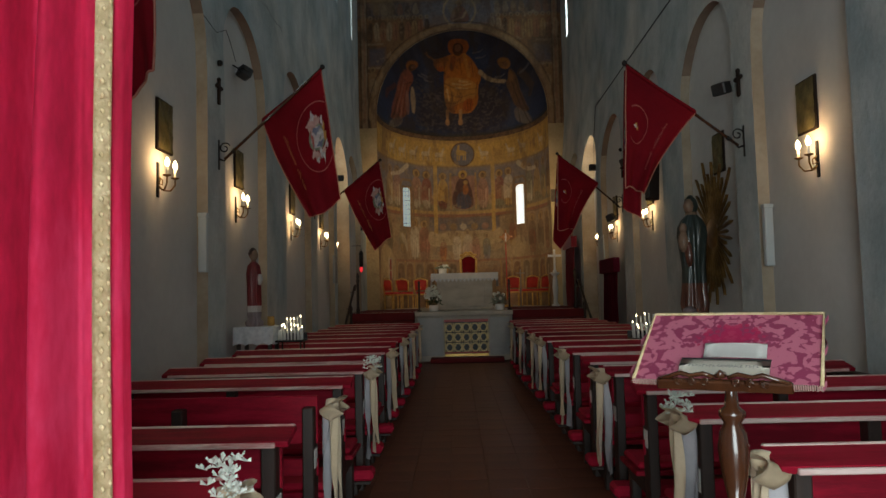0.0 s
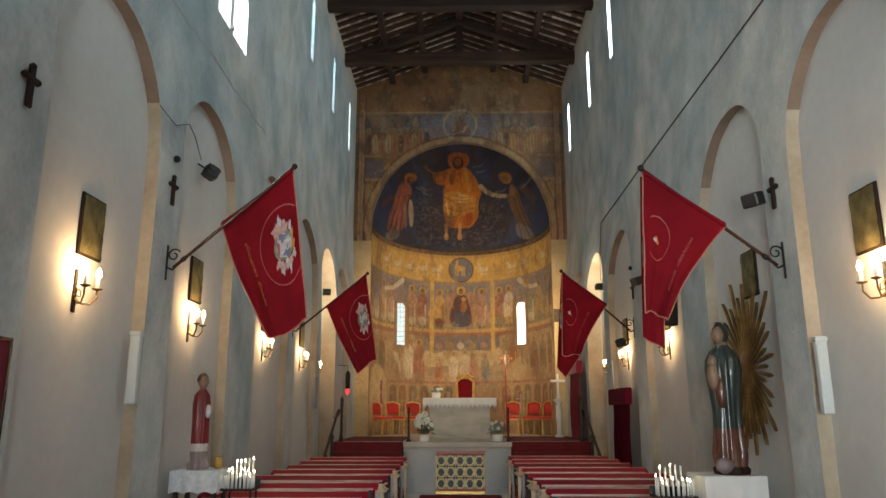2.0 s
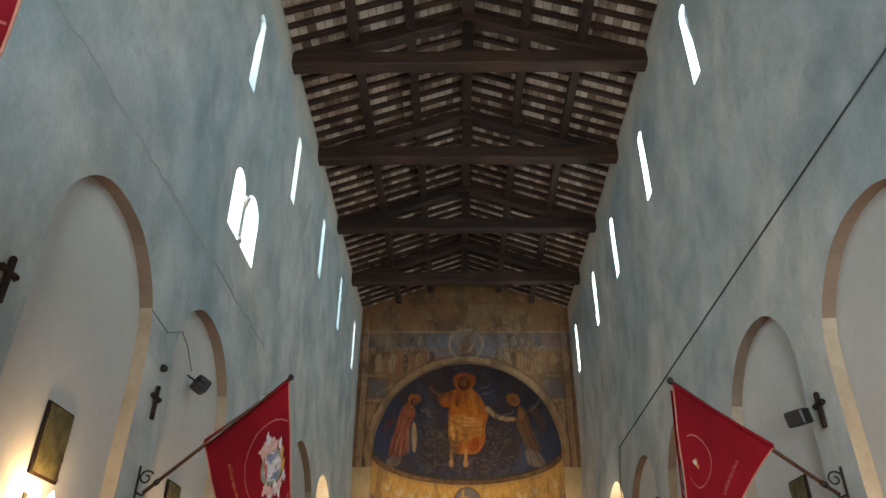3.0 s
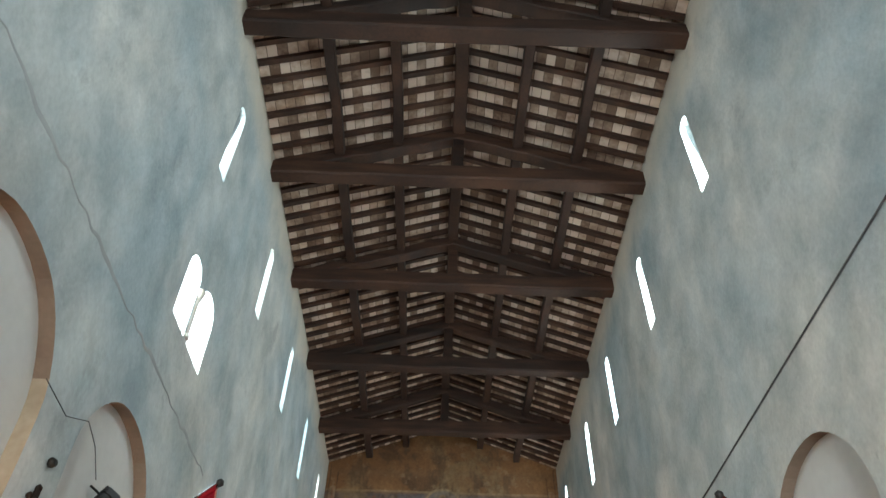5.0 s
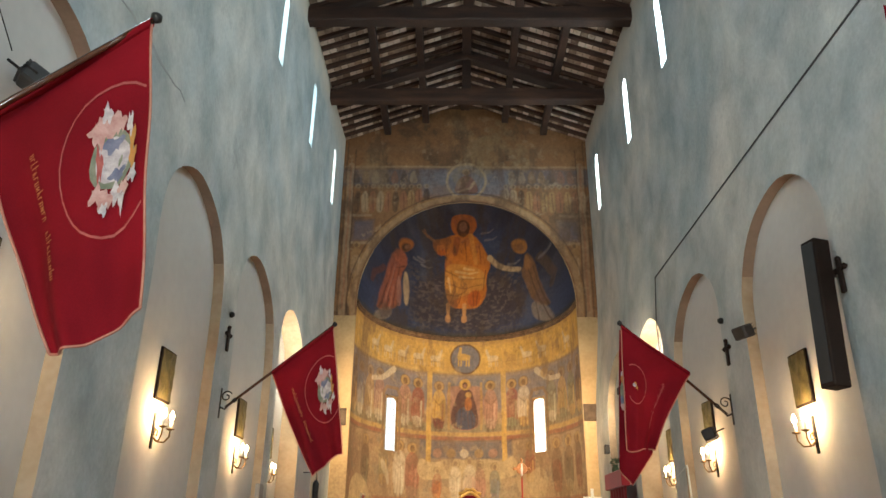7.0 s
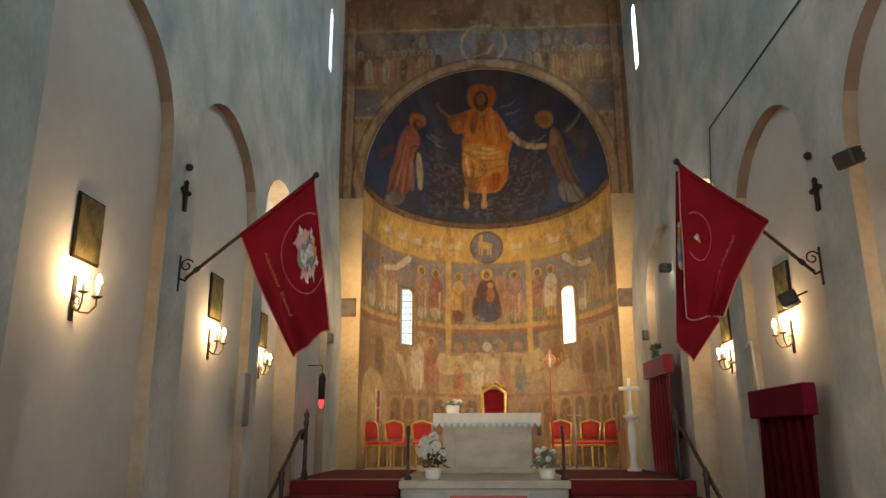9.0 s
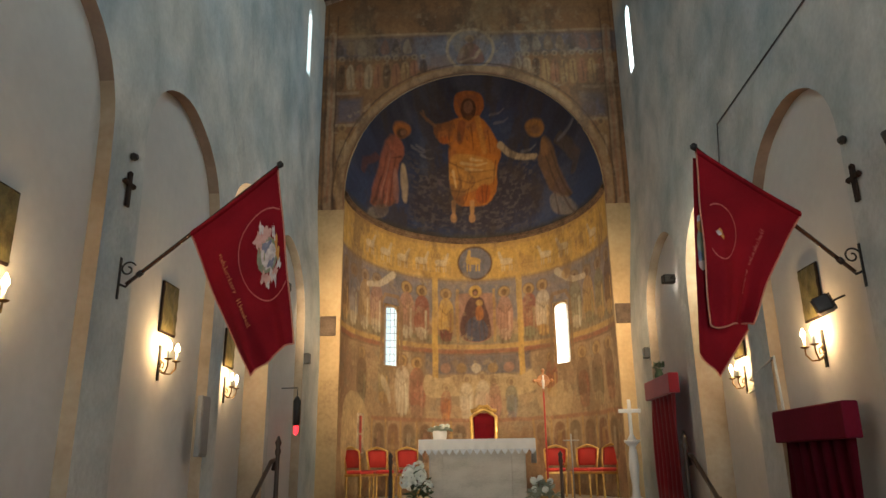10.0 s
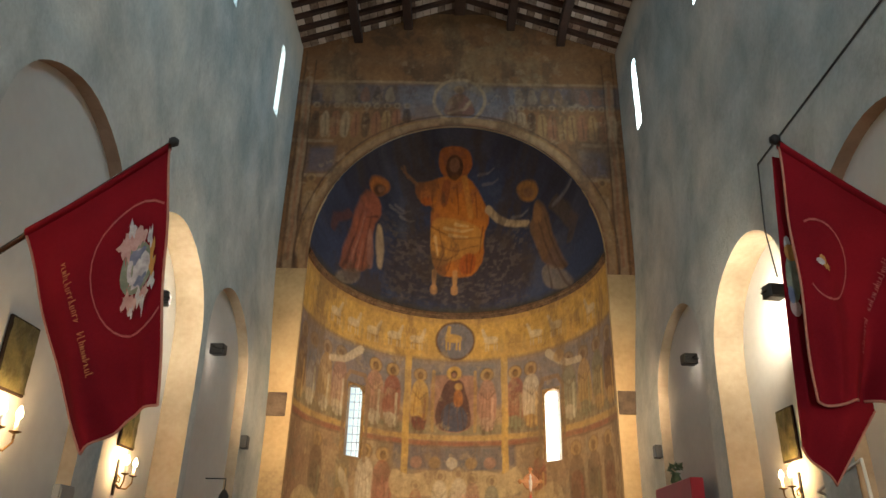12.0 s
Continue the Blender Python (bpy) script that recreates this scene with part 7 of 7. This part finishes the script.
# ---------------------------------------------------------------- altar and presbytery furniture
alt = thing("altar", "pale stone altar under a white cloth with scalloped lace", "altar", "", pose(-0.045, 18.42, PZ))
part("block", cube(-0.70, 0.70, 0.05, 0.75, 0, 0.84, 0.01), STONE, alt)
part("front_panel", cube(-0.50, 0.50, 0.035, 0.049, 0.08, 0.74, 0.006), STONE, alt)
part("plinth", cube(-0.74, 0.74, 0.02, 0.78, 0, 0.06, 0.008), STONE, alt)
part("mensa", cube(-0.83, 0.83, 0.0, 0.80, 0.84, 0.90, 0.008), STONE, alt)
ac = thing("altar_cloth", "white linen altar cloth with a scalloped lace hem", "cloth", "", pose(-0.045, 18.42, PZ))
cl = cube(-0.845, 0.845, -0.012, 0.812, 0.902, 0.91)
sheet(lambda u, v: (-0.845 + 1.69 * u, -0.014 - 0.012 * v * math.sin(70 * u), 0.908 - v * 0.15), 60, 4, 0, cl)
for s in (-1, 1):
    sheet(lambda u, v: (s * (0.847 + 0.01 * math.sin(25 * u) * v), -0.012 + 0.82 * u, 0.908 - v * 0.34), 24, 6, 0, cl)
part("linen", cl, LINEN, ac)
hm = bmesh.new()
for i in range(17):
    x = -0.80 + 0.1 * i
    tri = ((-0.05, 0.004), (0.05, 0.004), (0.03, -0.035), (0.0, -0.075), (-0.03, -0.035))
    f_ = [hm.verts.new((x + dx, -0.034, 0.762 + dz)) for dx, dz in tri]
    k_ = [hm.verts.new((x + dx, -0.030, 0.762 + dz)) for dx, dz in tri]
    hm.faces.new(f_), hm.faces.new(k_[::-1])
    for q in range(5):
        hm.faces.new((f_[q], k_[q], k_[(q + 1) % 5], f_[(q + 1) % 5]))
bmesh.ops.recalc_face_normals(hm, faces=hm.faces[:])
part("lace_hem", hm, LACE, ac, "scalloped lace hem")


def gilded_chair(name, label, w, hb, seat_h, m, mat_cloth, group):
    ch = thing(name, label, "chair", group, m)
    part("seat", cube(-w / 2, w / 2, -w / 2, w / 2, seat_h - 0.04, seat_h, 0.008), GILT, ch)
    part("cushion", cube(-w / 2 + 0.02, w / 2 - 0.02, -w / 2 + 0.02, w / 2 - 0.02, seat_h, seat_h + 0.06, 0.02), mat_cloth, ch, "red cushion")
    for x in (-1, 1):
        for y in (-1, 1):
            part("leg", lathe([(0.016, 0), (0.02, 0.04), (0.014, 0.12), (0.024, seat_h * 0.7), (0.02, seat_h - 0.04)], 8, (x * (w / 2 - 0.03), y * (w / 2 - 0.03), 0)), GILT, ch)
    fb_ = bmesh.new()
    pts = [(-w / 2 + 0.03, w / 2 - 0.03, seat_h), (-w / 2 + 0.0, w / 2, seat_h + hb * 0.5), (-w / 2 - 0.01, w / 2 + 0.04, seat_h + hb * 0.9), (-w * 0.25, w / 2 + 0.05, seat_h + hb), (0, w / 2 + 0.05, seat_h + hb * 1.06)]
    full_ = pts + [(-x, y, z) for x, y, z in pts[::-1][1:]]
    tube(full_, 0.036 if hb > 0.6 else 0.02, 8, 0, fb_)
    part("back_frame", fb_, GILT, ch)
    bk = sheet(lambda u, v: ((u - 0.5) * (w - 0.03), w / 2 - 0.01 + 0.05 * v - 0.02 * math.sin(math.pi * u) * math.sin(math.pi * v), seat_h + 0.10 + (hb - 0.12) * v), 8, 8, thick=0.03)
    part("back_pad", bk, mat_cloth, ch, "red upholstered back")
    if hb > 0.6:
        cr = bmesh.new()
        for s in (-1, 1):
            tube([(0, w / 2 + 0.05, seat_h + hb * 1.1), (s * 0.07, w / 2 + 0.05, seat_h + hb * 1.12), (s * 0.14, w / 2 + 0.05, seat_h + hb * 1.04), (s * 0.24, w / 2 + 0.05, seat_h + hb * 1.02)], 0.038, 7, 0, cr)
        part("crest", cr, GILT, ch, "carved gilded crest")
        for s in (-1, 1):
            part("arm", tube([(s * w / 2, w / 2, seat_h + 0.3), (s * (w / 2 + 0.02), -w * 0.3, seat_h + 0.28), (s * w / 2, -w * 0.4, seat_h)], 0.02, 8), GILT, ch)
    return ch


gilded_chair("celebrant_chair", "gilded armchair with crimson velvet back behind the altar", 0.44, 0.90, 0.58, pose(0.12, 21.0, PZ), DEEPRED, "")
CHAIRCLOTH = surface("scarlet_upholstery", [(0.42, 0.014, 0.010), (0.58, 0.03, 0.018)], 5, 90, 0.1, 0.6, sheen=0.2)
for x, y, a in ((-2.02, 20.35, 55), (-1.70, 20.75, 30), (-1.24, 20.9, 12), (1.36, 20.9, -8), (1.82, 20.75, -30), (2.08, 20.35, -55)):
    gilded_chair("altar_server_chair", "gilded chair with bright red upholstery along the apse wall", 0.38, 0.42, 0.42, pose(x, y, PZ, 0, 0, a), CHAIRCLOTH, "apse chairs")

AMBERWOOD = surface("amber_painted_wood", [(0.22, 0.075, 0.02), (0.40, 0.17, 0.05)], 8, 50, 0.2, 0.5)
cross = thing("processional_crucifix", "amber painted crucifix on a tall red staff", "crucifix", "", pose(1.16, 20.4, PZ))
part("staff", tube([(0, 0, 0.05), (0, 0, 1.75)], 0.016, 10), REDPAINT, cross, "red staff")
cx = bmesh.new()
box(cx, -0.02, 0.02, -0.01, 0.01, 1.72, 2.12, 0, 0.004)
box(cx, -0.15, 0.15, -0.01, 0.01, 1.92, 1.97, 0, 0.004)
for x, z in ((-0.15, 1.945), (0.15, 1.945), (0, 2.12)):
    lathe([(0.005, -0.04), (0.04, 0), (0.005, 0.04)], 8, (x, 0, z), 0.6, 0, cx)
lathe([(0.0, -0.006), (0.10, -0.004), (0.115, 0.0), (0.10, 0.004), (0.0, 0.006)], 20, (0, 0, 0), 1, 0, nm := bmesh.new())
bmesh.ops.transform(nm, matrix=Matrix.Translation((0, 0.004, 1.945)) @ Matrix.Rotation(math.pi / 2, 4, "X"), verts=nm.verts[:])
part("nimbus", nm, AMBERWOOD, cross, "round amber halo plate")
part("cross", cx, AMBERWOOD, cross)
part("corpus", lathe([(0.008, 1.80), (0.02, 1.86), (0.028, 1.95), (0.012, 1.98), (0.02, 2.02), (0.004, 2.05)], 8, (0, -0.022, 0), 0.6), GREYROBE, cross, "pale carved form")
part("foot", lathe([(0.16, 0), (0.15, 0.03), (0.03, 0.06)], 14), GILT, cross)

pc = thing("cross_pedestal", "white marble baluster pedestal carrying a white cross", "pedestal", "", pose(2.30, 18.95, PZ))
part("baluster", lathe([(0.11, 0), (0.11, 0.04), (0.06, 0.08), (0.05, 0.2), (0.075, 0.5), (0.06, 0.72), (0.045, 0.78), (0.09, 0.83), (0.12, 0.85), (0.12, 0.88)], 18), LINEN, pc)
wc = bmesh.new()
box(wc, -0.025, 0.025, -0.02, 0.02, 0.88, 1.48, 0, 0.006)
box(wc, -0.17, 0.17, -0.02, 0.02, 1.28, 1.34, 0, 0.006)
lathe([(0.07, 0.88), (0.05, 0.92), (0.02, 0.98)], 12, (0, 0, 0), 1, 0, wc)
part("cross", wc, LINEN, pc, "white painted cross")

gc = thing("glass_stand", "slim pale metal stand with a small cross bar", "stand", "", pose(1.45, 19.4, PZ))
part("rod", tube([(0, 0, 0.02), (0, 0, 1.0)], 0.012, 8), GREYMETAL, gc)
part("bar", tube([(-0.12, 0, 0.9), (0.12, 0, 0.9)], 0.01, 8), GREYMETAL, gc)
part("base", lathe([(0.1, 0), (0.1, 0.02), (0.015, 0.04)], 12), GREYMETAL, gc)


def flower_vase(name, label, m, white, spread, h, seed):
    fv = thing(name, label, "flower arrangement", "altar flowers", m)
    part("pot", lathe([(0.08, 0), (0.10, 0.02), (0.11, 0.12), (0.095, 0.14)], 14), LINEN, fv, "white pot")
    r = random.Random(seed)
    lv = bmesh.new()
    for i in range(170):
        a, e = r.uniform(0, 6.2832), r.uniform(0.1, 1.5)
        d = spread * r.uniform(0.3, 1.0)
        c = Vector((d * math.cos(a) * math.cos(e), d * math.sin(a) * math.cos(e), 0.13 + h * math.sin(e) * r.uniform(0.3, 1)))
        t = Vector((math.cos(a + r.uniform(-1, 1)), math.sin(a + r.uniform(-1, 1)), r.uniform(-0.6, 0.8))).normalized()
        b = t.orthogonal().normalized() * 0.016
        lv.faces.new([lv.verts.new(v) for v in (c - t * 0.035, c + b, c + t * 0.055, c - b)])
    part("leaves", lv, LEAF if white else SAGE, fv)
    for i in range(15 if white else 6):
        a, d = r.uniform(0, 6.2832), spread * r.uniform(0.2, 0.8)
        c = Vector((d * math.cos(a), d * math.sin(a), 0.15 + h * r.uniform(0.35, 1.05)))
        pt = bmesh.new()
        for k in range(26):
            q = Vector((r.gauss(0, 1), r.gauss(0, 1), r.gauss(0, 1))).normalized()
            o = c + q * (0.062 if white else 0.025)
            u_, w_ = q.orthogonal().normalized(), q.cross(q.orthogonal()).normalized()
            pt.faces.new([pt.verts.new(o + (u_ * x + w_ * y) * 0.027 + q * z) for x, y, z in ((-1, 0, 0.01), (0, -1, 0), (1, 0, 0.012), (0, 1, 0))])
        part("bloom", pt, PETAL, fv, "white bloom")
    return fv


flower_vase("flower_vase", "white hydrangea blooms with dark leaves in a pot", pose(-0.78, 16.72, PZ + 0.003), True, 0.20, 0.38, 1)
flower_vase("flower_vase", "pale green foliage plant in a white pot", pose(0.72, 16.72, PZ + 0.003), False, 0.22, 0.24, 2)
flower_vase("altar_flowers", "low spray of pale leaves and white flowers", pose(-0.60, 18.9, PZ + 0.91), False, 0.22, 0.08, 3)

for X in (-1.10, 0.93):
    rp = thing("rope_post", "dark wooden barrier post with a red rope", "barrier post", "barrier posts", pose(X, 16.6, PZ + 0.003))
    part("post", lathe([(0.05, 0), (0.05, 0.03), (0.022, 0.06), (0.02, 0.55), (0.03, 0.58), (0.022, 0.62), (0.03, 0.66), (0.005, 0.70)], 12), DARKWOOD, rp)
    part("ring", tube([(0.03, 0, 0.56), (0.05, 0, 0.54), (0.03, 0, 0.52)], 0.006, 5), GILT, rp)
for X, s in ((XL, 1), (XR, -1)):
    hr = thing("handrail", "dark wooden handrail with iron brackets beside the steps", "handrail", "handrails")
    part("rail", tube([(X + s * 0.09, 15.1, 0.78), (X + s * 0.09, 15.3, 0.92), (X + s * 0.09, 16.7, 1.72), (X + s * 0.09, 16.9, 1.74), (X + s * 0.05, 16.95, 1.62)], 0.026, 9), DARKWOOD, hr)
    for y, z in ((15.15, 0.80), (16.0, 1.32), (16.65, 1.68)):
        part("bracket", tube([(X, y, z - 0.1), (X + s * 0.06, y, z - 0.1), (X + s * 0.09, y, z)], 0.009, 6), IRON, hr)
    for y, z in ((15.08, 0.0), (15.62, PZ / 3), (16.72, PZ - 0.02)):
        part("newel", lathe([(0.045, z), (0.045, z + 0.1), (0.030, z + 0.14), (0.026, z + 0.70), (0.040, z + 0.76), (0.026, z + 0.80), (0.042, z + 0.86), (0.008, z + 0.94)], 12, (X + s * 0.16, y, 0)), DARKWOOD, hr)


def portiere(name, label, X, s, y0, y1, z0, z1, off, stuff):
    """A velvet door hanging with a flat pelmet, against a side wall."""
    pt = thing(name, label, "curtain")
    part("pelmet", cube(min(X, X + s * (off + 0.12)), max(X, X + s * (off + 0.12)), y0 - 0.04, y1 + 0.04, z1 - 0.26, z1, 0.01), stuff, pt, "flat pelmet")
    def fall(u, v):
        return (X + s * (off + 0.05 + 0.025 * math.sin(38 * u + math.sin(4 * v))), y0 + (y1 - y0) * u, z0 + (z1 - 0.2 - z0) * v)
    part("cloth", sheet(fall, 70, 6, thick=0.004), stuff, pt, smooth=True)
    return pt


portiere("door_hanging", "dark crimson curtain with pelmet over a side doorway", XR, -1, 12.98, 14.12, 0.04, 2.06, 0.0, HANGING)
portiere("presbytery_hanging", "crimson velvet curtain with pelmet beside the apse", XR, -1, 17.25, 18.50, PZ + 0.02, 2.78, 0.02, SCARLET)
tw = lathe([(0.05, 0), (0.07, 0.03), (0.04, 0.10), (0.06, 0.12)], 10, (XR - 0.07, 17.9, 2.78))
for i in range(40):
    a, e = rr.uniform(0, 6.28), rr.uniform(0.2, 1.4)
    c = Vector((XR - 0.07 + 0.07 * math.cos(a), 17.9 + 0.07 * math.sin(a), 2.90 + 0.10 * math.sin(e)))
    t = Vector((rr.gauss(0, 1), rr.gauss(0, 1), rr.gauss(0, 1))).normalized() * 0.035
    b = t.orthogonal() * 0.5
    tw.faces.new([tw.verts.new(v) for v in (c - t, c + b, c + t, c - b)])
tagged(part("small_plant", tw, LEAF), "small leafy plant on the curtain pelmet", "plant")

lp_ = thing("sanctuary_lamp", "dark hanging wall lamp with a red glass", "lamp", "", pose(XL + 0.10, 17.85, 2.10))
part("bracket", tube([(-0.23, 0, 0.62), (0.0, 0, 0.62), (0, 0, 0.50)], 0.008, 6), IRON, lp_)
part("lantern", lathe([(0.02, 0.5), (0.055, 0.44), (0.05, 0.12), (0.03, 0.1)], 12), IRON, lp_)
part("glass", lathe([(0.028, 0.10), (0.04, 0.06), (0.03, 0.0), (0.01, -0.03)], 12), REDGLOW, lp_, "glowing red glass")
ni = thing("wall_niche", "small red-lined niche with a pale frame in the apse", "niche")
a0 = math.asin(-2.17 / AR)
nm = Matrix.Translation(on_apse(a0, 2.25, 0.0)) @ Matrix.Rotation(radians(70), 4, "Z")
nf = bmesh.new()
for x0, x1, z0, z1 in ((-0.11, 0.11, 0.28, 0.32), (-0.11, 0.11, -0.42, -0.38), (-0.11, -0.07, -0.38, 0.28), (0.07, 0.11, -0.38, 0.28), (-0.07, 0.07, -0.06, -0.03)):
    box(nf, x0, x1, -0.05, 0.0, z0, z1, 0, 0.004)
part("frame", nf, F_WHITE, ni)
part("lining", cube(-0.07, 0.07, -0.02, -0.012, -0.38, 0.28), REDPAINT, ni, "red cloth lining")
ni.matrix_basis = nm
WORNSTONE = surface("worn_brown_stone", [(0.04, 0.027, 0.018), (0.09, 0.06, 0.04), (0.15, 0.105, 0.07)], 5, 30, 0.5, 0.9)
for x, z in ((-2.54, 3.95), (2.50, 4.08)):
    cap = cube(x - 0.13, x + 0.15, YE - 0.03, YE + 0.0, z - 0.17, z + 0.17, 0.012)
    tagged(part("worn_block", cap, WORNSTONE), "worn brown stone block set in the pier", "stone block", "pier blocks")
for X, s in ((XL, 1), (XR, -1)):
    sk = cube(min(X, X + s * 0.09), max(X, X + s * 0.09), 18.55, 18.67, 3.16, 3.32, 0.01)
    tagged(part("small_loudspeaker", sk, BLACK), "small black loudspeaker on the wall by the apse", "loudspeaker", "small loudspeakers")

# ---------------------------------------------------------------- floor tiles, laid last
TS = 0.30
tile_me = mesh_of("tile", cube(-TS / 2 + 0.0015, TS / 2 - 0.0015, -TS / 2 + 0.0015, TS / 2 - 0.0015, -0.012, 0.0, 0.001), FLOOR)
rest = []
n_t = 0
for i in range(-10, 10):
    for j in range(-3, 53):
        x, y = i * TS + TS / 2 - 0.05, j * TS + TS / 2
        if x < -2.8 or x > 2.75 or y > 15.9:
            continue
        if -1.15 < x < 0.95 and y > 3.0 and n_t < 290:
            ob = new("tile", tile_me)
            ob.parent = fl
            ob.location = (x, y, rr.uniform(-0.001, 0.001))
            n_t += 1
        else:
            rest.append((x, y))
bm = bmesh.new()
h = TS / 2 - 0.0015
for x, y in rest:
    z = rr.uniform(-0.002, 0.0)
    bm.faces.new([bm.verts.new((x + a, y + b, z)) for a, b in ((-h, -h), (h, -h), (h, h), (-h, h))])
tagged(part("outer_tiles", bm, FLOOR, fl), kind="stuff")
